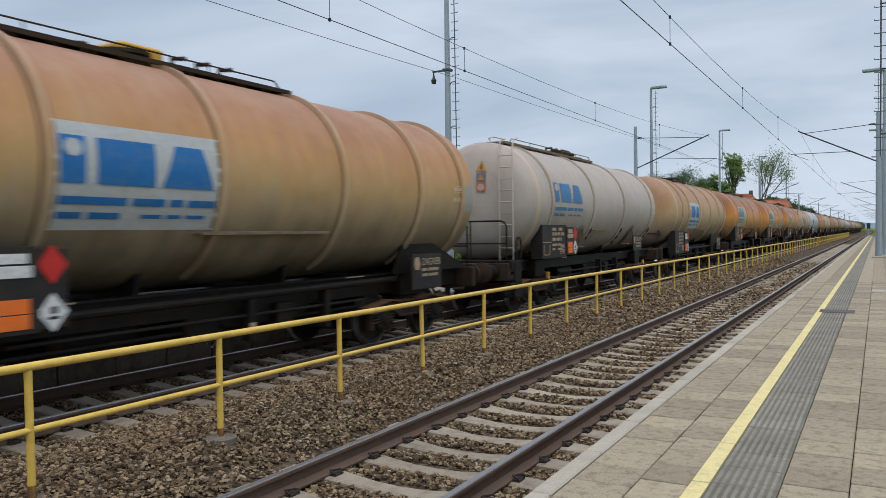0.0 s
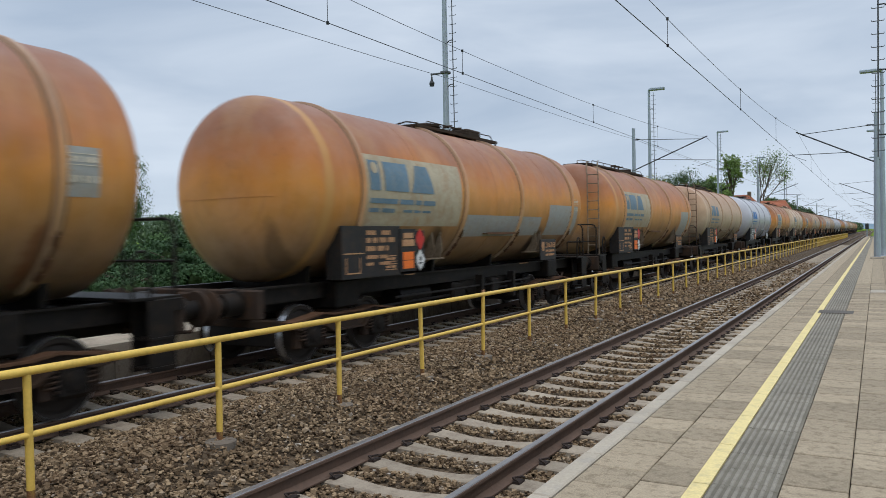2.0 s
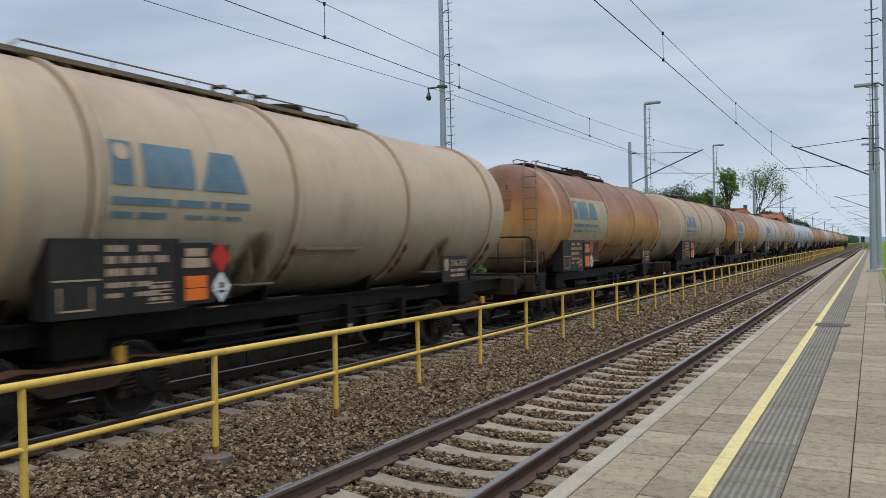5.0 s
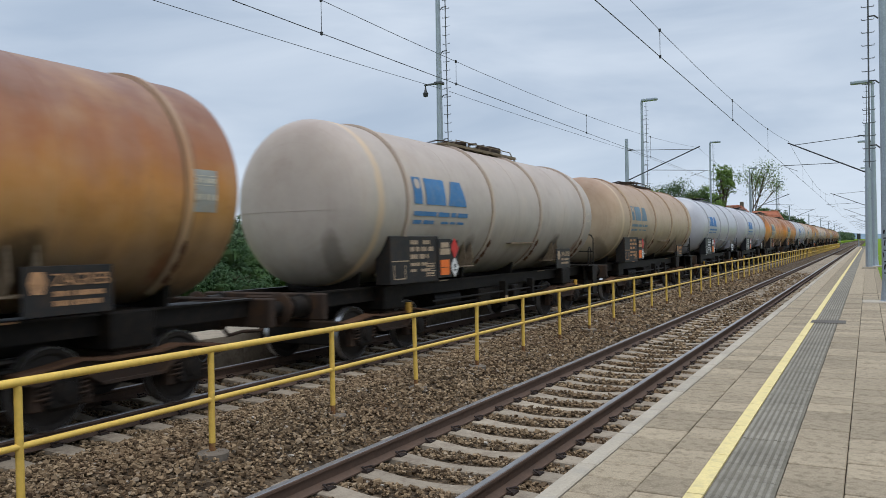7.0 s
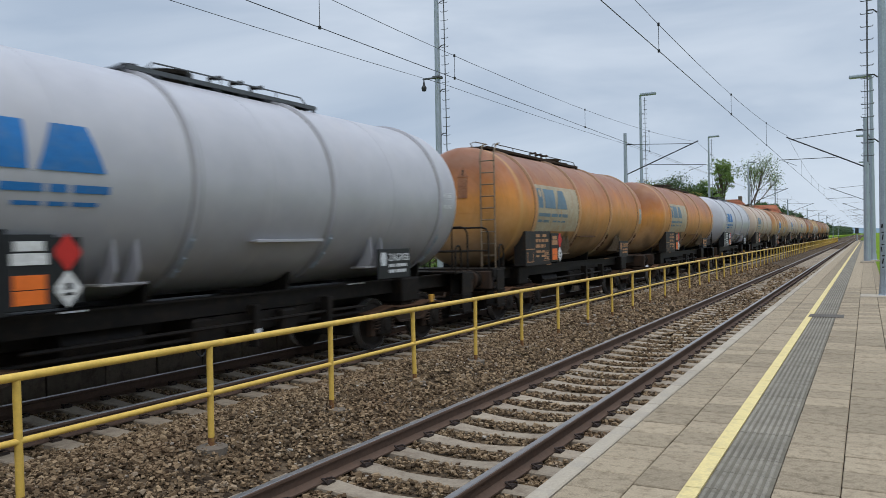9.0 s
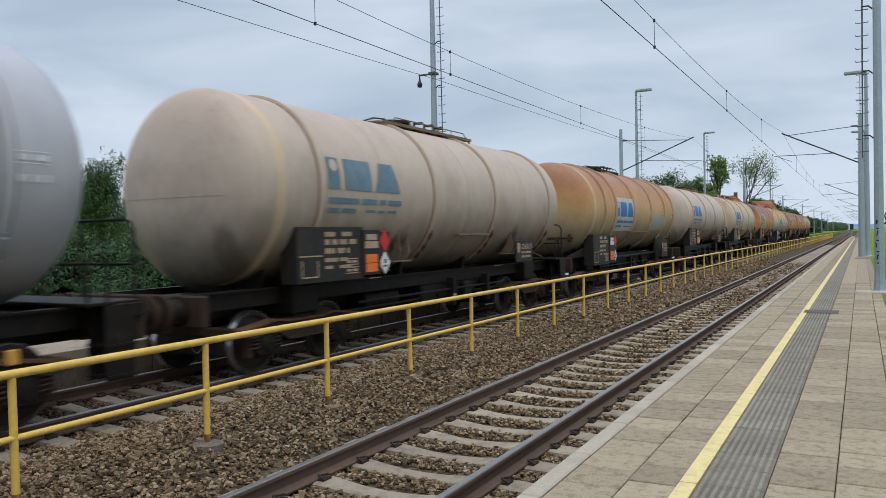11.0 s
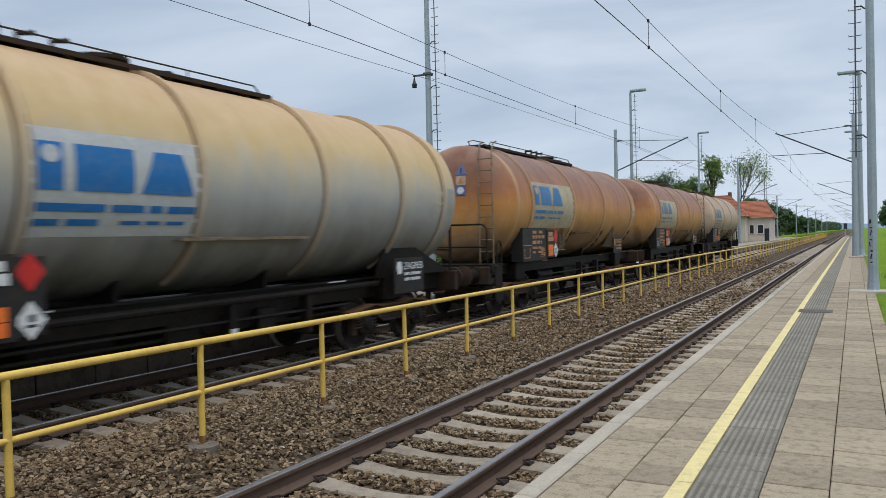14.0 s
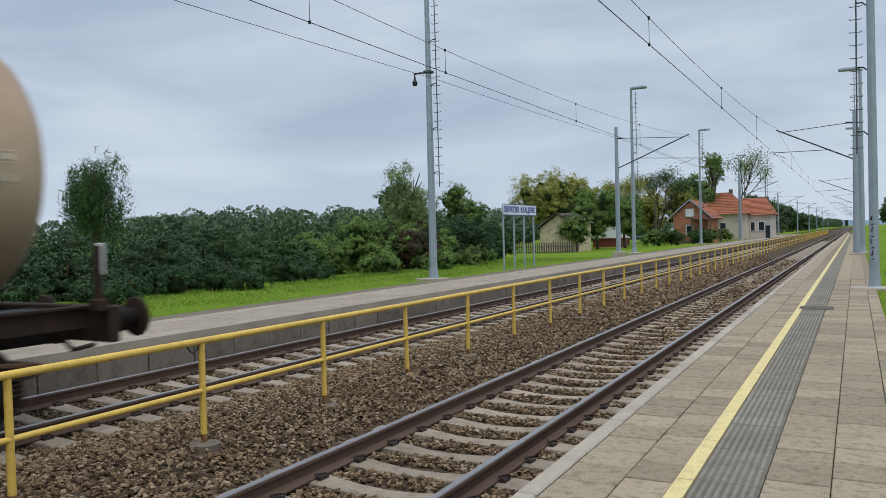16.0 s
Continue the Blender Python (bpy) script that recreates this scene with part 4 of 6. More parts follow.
def bogie(parent, y):
    """A two-axle bogie: pressed side frames, coil springs, axle boxes, wheels."""
    def frame_mesh():
        m = Mesh()
        for s in (-1, 1):
            low = [(-1.42, 0.60), (-1.2, 0.56), (-0.75, 0.66), (-0.42, 0.46), (0.42, 0.46), (0.75, 0.66), (1.2, 0.56), (1.42, 0.60)]
            high = [(1.42, 0.68), (1.15, 0.70), (0.7, 0.76), (0.4, 0.72), (-0.4, 0.72), (-0.7, 0.76), (-1.15, 0.70), (-1.42, 0.68)]
            m.prism(low + high, s * 0.98, s * 1.06, "x")
            m.prism([(a, b) for a, b in low] + [(a, b + 0.035) for a, b in reversed(low)], s * 0.93, s * 1.12, "x")
            for dy in (-1.20, -0.60, 0.60, 1.20):
                m.box(min(s * 0.92, s * 1.04), max(s * 0.92, s * 1.04), dy - 0.07, dy + 0.07, 0.28, 0.66, 0.01)
        m.box(-1.0, 1.0, -0.22, 0.22, 0.52, 0.82, 0.03)
        m.box(-0.98, 0.98, -1.42, -1.34, 0.58, 0.72, 0.02).box(-0.98, 0.98, 1.34, 1.42, 0.58, 0.72, 0.02)
        return m
    top = part("bogie", cached("bogie", frame_mesh), M["brown_steel"], parent, "grimy brown two-axle bogie")
    top.location = (0, y, 0)
    for s in (-1, 1):
        arch = [(-1.45, 0.68), (-1.15, 0.71), (-0.7, 0.77), (-0.4, 0.73), (0.4, 0.73), (0.7, 0.77), (1.15, 0.71), (1.45, 0.68)]
        part("top_flange", cached(f"top_flange/{s}", lambda: Mesh().prism(arch + [(a, b + 0.03) for a, b in reversed(arch)], s * 0.90, s * 1.13, "x"), False), M["rust_steel"], top, "rusty top flange of the bogie frame")
    # beams added to block light and the view through under the wagon
    def rigging():
        m = Mesh().box(-0.62, -0.30, -1.3, 1.3, 0.50, 0.70, 0.02).box(0.30, 0.62, -1.3, 1.3, 0.50, 0.70, 0.02)
        for dy in (-1.36, -0.42, 0.42, 1.36):
            m.box(-0.68, 0.68, dy - 0.05, dy + 0.05, 0.30, 0.62, 0.02)
        return m
    tagged(part("brake_rigging", cached("brake_rigging", rigging), M["black_steel"], top, "dark brake beams between the wheels"), kind="stuff")
    wheel = cached("wheel", lambda: Mesh().lathe([(-0.07, 0.10), (-0.065, 0.16), (-0.02, 0.22), (-0.02, 0.37), (-0.055, 0.40), (-0.065, 0.455), (0.04, 0.462), (0.05, 0.488), (0.072, 0.484), (0.075, 0.40), (0.02, 0.36), (0.02, 0.20), (0.08, 0.15), (0.08, 0.09)], "x", (0, 0, 0), 20))
    tread = cached("tread", lambda: Mesh().lathe([(-0.008, 0.0), (-0.008, 0.42), (-0.045, 0.452), (-0.066, 0.465), (-0.066, 0.469), (0.042, 0.470), (0.042, 0.455), (0.008, 0.42), (0.008, 0.0)], "x", (0, 0, 0), 20))
    for dy in (-0.9, 0.9):
        part("axle", cached("axle", lambda: Mesh().lathe([(-1.05, 0.06), (-0.85, 0.085), (0.85, 0.085), (1.05, 0.06)], "x", (0, 0, 0), 16)), M["wheel"], top).location = (0, dy, 0.46)
        for s in (-1, 1):
            w = part("wheel", wheel, M["wheel"], top, "solid steel wheel with a polished rim")
            w.location, w.rotation_euler = (s * 0.755, dy, 0.463), (0, 0, math.pi if s > 0 else 0)
            q = part("wheel_tread", tread, M["tread"], top, "polished wheel tread")
            q.location, q.rotation_euler = (s * 0.755, dy, 0.463), (0, 0, math.pi if s > 0 else 0)
            part("axle_box", cached("axle_box", lambda: Mesh().box(-0.11, 0.11, -0.20, 0.20, -0.20, 0.22, 0.05).lathe([(0.1, 0.12), (0.14, 0.11), (0.15, 0.0)], "x", (0, 0, 0), 14)), M["black_steel"], top).location = (s * 1.0, dy, 0.46)
            for dd in (-0.24, 0.24):
                spring = cached("spring", lambda: Mesh().tube([(0.085 * math.cos(a), 0.085 * math.sin(a), 0.28 * a / (10 * math.pi)) for a in (math.pi / 3 * k for k in range(31))], 0.018, 4))
                part("spring", spring, M["brown_steel"], top, "coil spring").location = (s * 1.02, dy + dd, 0.36)
    return top


def buffers(parent, y, s):
    """Two buffers, the draw hook and the headstock at one end; s: which way they point."""
    part("headstock", cached(f"headstock/{s}", lambda: Mesh().box(-1.28, 1.28, -0.07, 0.07, 0.84, 1.26, 0.02).box(-0.3, 0.3, -0.1, 0.1, 0.78, 1.22, 0.03)), M["brown_steel"], parent, "grimy brown steel end beam").location = (0, y, 0)
    for x in (-0.875, 0.875):
        b = part("buffer", cached(f"buffer/{s}", lambda: Mesh().lathe([(0.0, 0.20), (s * 0.04, 0.20), (s * 0.05, 0.165), (s * 0.33, 0.16), (s * 0.335, 0.12), (s * 0.54, 0.115)], "y", (0, 0, 0), 24)), M["black_steel"], parent, "round steel buffer")
        b.location = (x, y + s * 0.06, 1.06)
        part("buffer_plate", cached(f"buffer_plate/{s}", lambda: Mesh().lathe([(s * 0.52, 0.0), (s * 0.53, 0.235), (s * 0.565, 0.245), (s * 0.585, 0.21), (s * 0.59, 0.0)], "y", (0, 0, 0), 28)), M["brown_steel"], b, "brown greasy buffer plate")
    part("coupling", cached(f"coupling/{s}", lambda: Mesh().tube([(0, 0, 1.02), (0, s * 0.3, 1.02), (0, s * 0.36, 0.95), (0, s * 0.62, 0.92)], 0.05, 8).tube([(0.14, s * 0.05, 0.9), (0.16, s * 0.25, 0.66), (0.1, s * 0.6, 0.68)], 0.03, 8)), M["brown_steel"], parent, "hook and brake hose").location = (0, y, 0)


def rows_of_bars(words, y0, z0, h, x=None):
    """Bars in place of words that cannot be read: lengths of words along y."""
    m = Mesh()
    y = y0
    for w in words:
        if w > 0:
            if x is not None:
                m.box(x, x + 0.006, y, y + w, z0, z0 + h)
            else:
                q = skin(y, y + w, z0, z0 + h, 0.012, steps=2)
                m.add(q.v, q.f)
        y += abs(w) + 0.07
    return m


def strokes(counts, y, z, h, x=None, wide=0.05):
    """Words as groups of short upright strokes, on a board at x or on the tank."""
    m = Mesh()
    for w in counts:
        for k in range(w):
            if x is not None:
                m.box(x, x + 0.006, y, y + wide, z, z + h)
            else:
                q = skin(y, y + wide, z, z + h, 0.010, steps=2)
                m.add(q.v, q.f)
            y += wide * 1.35
        y += wide * 0.9
    return m


def ladder_end(parent, ye, s, cap, surface, rusty=0, rungs=None):
    """Brake platform with rails, steps and the ladder up the tank's end. ye: headstock; s: outward."""
    def rails():
        m = Mesh()
        y = ye - s * 0.02
        m.tube([(1.2, y, 1.3), (1.2, y, 2.12), (1.14, y, 2.22), (1.05, y, 2.25), (-1.05, y, 2.25), (-1.14, y, 2.22), (-1.2, y, 2.12), (-1.2, y, 1.3)], 0.022, 8)
        m.tube([(1.2, y, 1.72), (-1.2, y, 1.72)], 0.018, 8)
        for x in (0.25, -0.5):
            m.tube([(x, y, 1.3), (x, y, 2.25)], 0.018, 6)
        m.tube([(1.26, ye - s * 0.45, 1.3), (1.26, ye - s * 0.45, 1.75), (1.26, ye - s * 0.52, 1.85), (1.26, ye - s * 0.62, 1.85), (1.26, ye - s * 0.7, 1.75), (1.26, ye - s * 0.7, 1.25)], 0.02, 8)
        return m
    part("railing", cached(f"railing/{s}", rails), M["black_steel"], parent, "dark tubular railing")
    part("platform_deck", cached(f"deck/{s}", lambda: Mesh().box(-1.3, 1.3, min(ye, ye - s * 0.75), max(ye, ye - s * 0.75), 1.27, 1.31, 0.008).box(0.95, 1.33, min(ye, ye - s * 0.4), max(ye, ye - s * 0.4), 1.12, 1.28, 0.01)), M["black_steel"], parent, "dark grated brake platform")

    def steps():
        m = Mesh()
        y0 = ye - s * 0.35
        for x in (1.05, 1.33):
            m.box(x - 0.012, x + 0.012, y0 - 0.2, y0 + 0.2, 0.42, 1.27)
        for z in (0.45, 0.80):
            m.box(1.02, 1.36, y0 - 0.2, y0 + 0.2, z, z + 0.03)
        return m
    part("foot_steps", cached(f"steps/{s}", steps), M["black_steel"], parent, "dark hanging foot steps")

    if s > 0:
        return

    def ladder():
        m = Mesh()
        y = cap - 0.05
        for x in (0.74, 1.10):
            m.tube([(x, y, 1.31), (x, y, 3.80), (x - 0.06, y + 0.12, 4.0), (x - 0.2, y + 0.55, 4.28), (x - 0.3, y + 0.95, 4.36)], 0.02, 8)
        for k in range(9):
            m.tube([(0.74, y, 1.6 + 0.28 * k), (1.10, y, 1.6 + 0.28 * k)], 0.014, 6)
        m.tube([(0.2, y + 0.75, 4.22), (0.2, y + 0.58, 4.36), (0.35, y + 0.53, 4.38), (0.55, y + 0.8, 4.33)], 0.014, 6)
        return m
    part("ladder", cached(f"ladder/{cap:.2f}", ladder), rungs, parent, "stained ladder up the tank end")

    def plate(outline):
        n = len(outline)
        return Mesh().add([(x, surface(x, z) - 0.016, z) for x, z in outline] + [(x, surface(x, z) + 0.01, z) for x, z in outline],
                          [tuple(range(n)), tuple(range(2 * n - 1, n - 1, -1))] + [(k, (k + 1) % n, n + (k + 1) % n, n + k) for k in range(n)])
    part("warning_sign", cached(f"warning_sign/{cap:.2f}", lambda: plate([(0.07, 3.50), (0.37, 3.50), (0.22, 3.77)]), False), M[("faded_amber", "rusted_plate", "blue_plate")[rusty]], parent, "faded warning triangle")
    part("warning_plate", cached(f"warning_plate/{cap:.2f}", lambda: plate([(0.10, 3.24), (0.35, 3.24), (0.35, 3.47), (0.10, 3.47)]), False), M[("faded_blue", "rusted_plate", "faded_white")[rusty]], parent, "faded warning plate")
    part("warning_disc", cached(f"warning_disc/{cap:.2f}", lambda: plate([(0.10, 2.99), (0.35, 2.99), (0.35, 3.225), (0.10, 3.225)]), False), M[("faded_red", "rusted_plate", "blue_plate")[rusty]], parent, "stained red prohibition plate")
    part("warning_mark", cached(f"warning_mark/{cap:.2f}", lambda: plate([(0.225 + 0.09 * math.cos(k * math.pi / 9), 3.107 + 0.09 * math.sin(k * math.pi / 9)) for k in range(18)]), False), M[("faded_white", "rusted_plate", "white_plate")[rusty]], parent, "pale round mark").location = (0, -0.004, 0)
    part("warning_mark", cached(f"warning_mark/t{cap:.2f}", lambda: plate([(0.14, 3.28), (0.31, 3.28), (0.225, 3.43)]), False), M["rusted_plate" if rusty == 1 else "faded_amber"], parent, "small amber mark").location = (0, -0.004, 0)
    part("warning_mark", cached(f"warning_mark/b{cap:.2f}", lambda: plate([(0.205, 3.54), (0.235, 3.54), (0.235, 3.67), (0.205, 3.67)]), False), M["board"], parent, "small dark mark").location = (0, -0.004, 0)
    part("valve_box", cached(f"valve_box/{cap:.2f}", lambda: Mesh().box(-0.62, -0.42, cap - 0.08, cap + 0.06, 2.5, 2.85, 0.02)), M["gusset"], parent, "small brown valve box")


def wagon(index, along, kind, ladder, paint, panel=False, band=False, livery="blue_faded", label=""):
    """One tank wagon. along: its board's place at the start; ladder: 'f' front end or 'r' rear end."""
    fresh = paint == "white"
    old = kind == "ribbed"
    words = {"rust": "rust-streaked orange and brown", "dark": "dark rust-brown", "tan": "dirty tan", "buff": "stained buff", "cream": "grimy cream", "drab": "drab grey-brown", "grey": "weathered pale grey", "white": "clean pale grey", "amber": "amber-stained tan", "sand": "sandy tan", "straw": "straw-yellow and grey"}[paint]
    top = thing("tank_wagon", (FAR, along, 0), label or f"{words} tank wagon with blue marks on black bogies", "tank wagon", "tank wagons of the freight train")
    off = 0.4 if old else 0.0
    y0, y1 = -0.42 + off, 10.88 + off * 1.6 + {3: 0.22, 13: 0.08, 14: 0.18, 4: 0.13, 5: 0.07, 7: 0.15, 11: 0.27, 12: 0.14, 22: 0.08}.get(index, 0.0)
    bulge, power = (0.85, 2.15) if fresh else (0.60, 2.6)
    if old:
        bulge, power = 0.62, 2.7
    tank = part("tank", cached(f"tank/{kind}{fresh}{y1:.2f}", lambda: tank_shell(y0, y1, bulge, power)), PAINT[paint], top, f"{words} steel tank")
    flip = ladder == "f"
    mid = 5.43 + off
    at = (lambda y: 2 * mid - y) if flip else (lambda y: y)
    hoops = [1.1, 2.33, 4.72, 7.3, 9.6, 11.2] if old else [0.55, 4.15 if not flip else 3.9, 6.98, 10.4]
    for y in hoops:
        part("tank_band", cached(f"tank_band/{y:.2f}", lambda: hoop(y, 0.10 if old else 0.10, 0.06 if old else 0.045)), BANDS[paint], tank, "proud steel band round the tank")
        # the band's own shade, painted as a thin dark strip on each side
        for side in (-1, 1):
            part("dirt_line", cached(f"dirt_line/{y:.2f}{side}", lambda: hoop(y + side * 0.075, 0.05, 0.004)), M["seam_dirt"] if not fresh else M["pale_dirt"], tank, "dark dirt line along the band")
    if not old:
        for y in hoops[1:]:
            part("band_tensioner", cached("band_tensioner", tensioner), M["galv"] if fresh else M["rust_steel"], tank, "bolted tensioner at the band's lower end").location = (0, y, 0)
    seams = [2.35, 5.6, 8.7]
    if not old:
        for y in seams:
            part("weld_seam", cached(f"weld_seam/{y:.2f}", lambda: hoop(y, 0.03, 0.003)), PAINT[paint], tank)
    def surface(x_, z_):
        return y0 - bulge * max(0.0, 1 - min(1.0, math.hypot(x_, z_ - ZC) / R) ** power) ** (1 / power)

    def end_seam():
        pts = []
        for k in range(-9, 10):
            x_ = -0.2 + 1.1 * k / 9
            pts.append((x_, surface(x_, 2.62) - 0.002, 2.62))
        return Mesh().tube(pts, 0.003, 5)
    part("end_seam", cached(f"end_seam/{kind}{fresh}", end_seam), PAINT[paint], tank, "weld seam across the dished end")
    # livery: a pale panel, three blue blocks and two lines of small writing
    ly = 2.45 if old else 0.72
    if panel:
        if old:
            part("livery_panel", cached("livery_panel/old", lambda: skin(2.40, 4.66, 2.06, 3.20, 0.004)), M["white_panel"], tank, "white painted livery panel")
        else:
            part("livery_panel", cached("livery_panel/new", lambda: skin(0.60, 3.95 if not flip else 3.45, 2.16, 3.36, 0.004)), M["cream_panel"], tank, "cream livery panel")
    lz = 2.55 if old else 2.76

    for k, (p0, p1, q0, q1, up) in enumerate(((0, 0.30, 0, 0.50, None), (0.44, 1.20, 0, 0.50, None), (1.30, 2.10, 0, 0.50, (ly + 1.50, ly + 1.92)))):
        part("livery_mark", cached(f"livery_mark/{k}{old}", lambda: skin(ly + p0, ly + p1, lz + q0, lz + q1, 0.012, top=up)), M[livery], tank, "blue block livery mark")
    def disc():
        ring = []
        for k in range(20):
            yy, zz = ly + 0.15 + 0.105 * math.cos(k * math.pi / 10), lz + 0.375 + 0.095 * math.sin(k * math.pi / 10)
            ring.append((math.sqrt((R + 0.018) ** 2 - (zz - ZC) ** 2), yy, zz))
        return Mesh().add(ring, [tuple(range(20))])
    pale_disc = M["white_panel"] if old or fresh else M["cream_panel"] if panel else PAINT[paint]
    part("livery_disc", cached(f"livery_disc/{old}", disc), pale_disc, tank, "pale round livery mark")
    tagged(part("livery_writing", cached(f"livery_writing/{old}", lambda: joined(rows_of_bars((0.84, 0.46, 0.20, 0.44), ly, lz - 0.22, 0.085), rows_of_bars((0.30, 0.40), ly, lz - 0.37, 0.07), rows_of_bars((0.30, 0.22, 0.30), ly + 1.05, lz - 0.36, 0.045))), M[livery], tank, "two lines of small blue writing"), kind="stuff")
    if not old and index in (4, 5):
        for k, (p0, p1, p2, p3) in enumerate(((4.2, 8.3, 1.95, 2.40), (8.75, 10.84, 1.95, 2.72)) if index == 4 else ((8.95, 10.84, 1.82, 2.82),)):
            part("repainted_patch", cached(f"repainted_patch/{index}{k}", lambda: skin(p0, p1, p2, p3, 0.004)), M["grey_panel"], tank, "grey repainted patch")
    elif panel and not old:
        part("repainted_patch", cached("repainted_patch/end", lambda: skin(10.47, 10.84, 2.45, 2.98, 0.004)), M["grey_panel"], tank, "grey repainted patch")
    if old:
        part("repainted_patch", cached("repainted_patch/old_end", lambda: skin(11.26, 11.62, 2.42, 2.95, 0.004)), M["grey_panel"], tank, "grey repainted patch")
        if index == 21:
            part("repainted_patch", cached("repainted_patch/old_side", lambda: skin(7.36, 9.54, 2.08, 2.66, 0.004)), M["grey_panel"], tank, "long grey repainted patch")
    letter = M["lettering_new"] if fresh or paint == "straw" else M["lettering_rust"] if paint in ("rust", "dark", "tan", "buff") else M["lettering"]
    tagged(part("capacity_mark", cached(f"capacity_mark/{old}", lambda: joined(strokes((2, 3), 10.50 + off * 0.9, 2.815, 0.06, wide=0.042), skin(10.46 + off * 0.9, 10.83 + off * 0.9, 2.90, 2.908, 0.010, steps=1), skin(10.46 + off * 0.9, 10.83 + off * 0.9, 2.782, 2.79, 0.010, steps=1), strokes((2, 2, 1), 10.49 + off * 0.9, 2.60, 0.075, wide=0.042))), M["lettering_new"] if fresh else M["lettering_pale"], tank, "pale capacity figures"), kind="stuff")
    # support brackets, ledge and top walkway
    bz = 1.55

    def bracket():
        m = Mesh()
        for dy in (-0.16, 0.16):
            m.prism([(1.02, bz), (1.28, bz), (1.36, bz + 0.14), (1.30, bz + 0.62), (1.18, bz + 0.2)], dy - 0.012, dy + 0.012, "y")
        return m.box(1.0, 1.30, -0.32, 0.32, bz - 0.03, bz, 0.006)
    for y in () if old else (3.2, 8.35):
        part("jacking_bracket", cached("jacking_bracket", bracket), PAINT[paint] if fresh else M["gusset"], tank, "lifting bracket of two gussets").location = (0, y, 0)
    ly0, ly1 = sorted((at(5.26), at(6.76)))
    if old:
        ly0, ly1 = 4.4, 6.95
    part("ledge", cached(f"ledge/{kind}{flip}", lambda: Mesh().box(1.2, 1.42, ly0, ly1, 2.0, 2.02, 0.004).box(1.40, 1.42, ly0, ly1, 1.99, 2.035, 0.004)), PAINT[paint] if fresh else M["rust_steel"] if paint in ("rust", "dark") else M["gusset"], tank, "narrow side ledge")
    if old:
        w0, w1 = (-0.4, 7.3) if index in (0, 25) else (3.7, 6.5)
    else:
        w0, w1 = (-0.05, 6.9) if flip else (4.0, 10.0 if index in (3, 8, 18) else 7.9)

    def walkway():
        m = Mesh()
        n = int((w1 - w0) / 0.5)
        for x in (-0.42, 0.42):
            m.box(x - 0.02, x + 0.02, w0, w1, 4.27, 4.33)
        for k in range(n + 1):
            y = w0 + (w1 - w0) * k / n
            m.box(-0.42, 0.42, y - 0.03, y + 0.03, 4.28, 4.315)
            m.box(0.36, 0.40, y - 0.02, y + 0.02, 4.16, 4.31).box(-0.40, -0.36, y - 0.02, y + 0.02, 4.16, 4.31)
        m.box(-0.30, 0.30, w0, w1, 4.315, 4.33)
        m.tube([(0.44, w0 + 0.3, 4.33), (0.44, w0 + 0.42, 4.42), (0.44, w1 - 0.42, 4.42), (0.44, w1 - 0.3, 4.33)], 0.013, 6)
        for k in range(1, 5):
            y = w0 + 0.42 + (w1 - w0 - 0.84) * k / 5
            m.tube([(0.44, y, 4.33), (0.44, y, 4.42)], 0.010, 5)
        return m
    part("walkway", cached(f"walkway/{kind}{w0}{w1}", walkway), M["ladder_steel"] if fresh else M["gusset"] if paint in ("cream", "grey", "drab") else M["brown_steel"], top, "narrow grated walkway on top of the tank")

    hatch = M["brown_steel"] if not fresh else M["black_steel"]
    hy = 4.4 if old else (at(5.6) if flip else 5.0)
    part("filling_hatch", cached("filling_hatch", lambda: Mesh().lathe([(4.18, 0.34), (4.36, 0.34), (4.38, 0.38), (4.43, 0.38), (4.45, 0.30), (4.46, 0.0)], "z", (0, 0, 0), 24)), hatch, top, "round filling hatch").location = (0, hy, 0)
    for k in range(3):
        part("vent_valve", cached("vent_valve", lambda: Mesh().tube([(0.1, 0, 4.30), (0.1, 0, 4.48), (0.24, 0.14, 4.50)], 0.035, 7)), hatch, top, "bent vent valve").location = (0, hy + 0.75 + 0.45 * k if not flip else hy - 0.75 - 0.45 * k, 0)
    part("hand_hoop", cached("hand_hoop", lambda: Mesh().tube([(0.3, 0, 4.2), (0.3, 0.05, 4.38), (0.0, 0.1, 4.44), (-0.3, 0.05, 4.38), (-0.3, 0, 4.2)], 0.018, 6)), hatch, top, "bent hand hoop").location = (0, hy - 0.8 if not flip else hy + 0.9, 0)
    if index % 3 == 1 and not fresh and not old or index == 0:
        part("hatch_box", cached("hatch_box", lambda: Mesh().box(-0.3, 0.3, -0.35, 0.35, 4.3, 4.52, 0.03)), M["yellow_plate"] if index == 0 else hatch, top, "box cover on the walkway").location = (0, 4.5 if index == 0 else hy + 1.9 if not flip else hy - 0.4, 0)
    if old and index:
        part("red_cap", cached("red_cap", lambda: Mesh().lathe([(4.24, 0.13), (4.34, 0.13), (4.39, 0.07), (4.40, 0.0)], "z", (0, 2.9, 0), 16)), M["red_light"], top, "red valve cap")
    # boards
    board = M["board_new"] if fresh else M["board"]
    lo, hi = (0.98, 1.95) if old else (1.30, 2.16)
    bx = 1.40
    b = part("data_board", cached(f"data_board/{old}", lambda: Mesh().box(bx - 0.02, bx + 0.012, 0.02, 1.75, lo, hi, 0.006).box(bx - 0.3, bx, 0.02, 0.08, lo, hi, 0.004)), board, top, "dark data board with pale writing")
    part("hazard_board", cached(f"hazard_board/{old}", lambda: Mesh().box(bx + 0.012, bx + 0.04, 1.70, 2.24, lo + 0.05, hi - 0.05, 0.004).box(bx - 0.01, bx + 0.02, 2.22, 2.56, lo + 0.08, hi - 0.08, 0.004)), board, top, "dark hazard board")
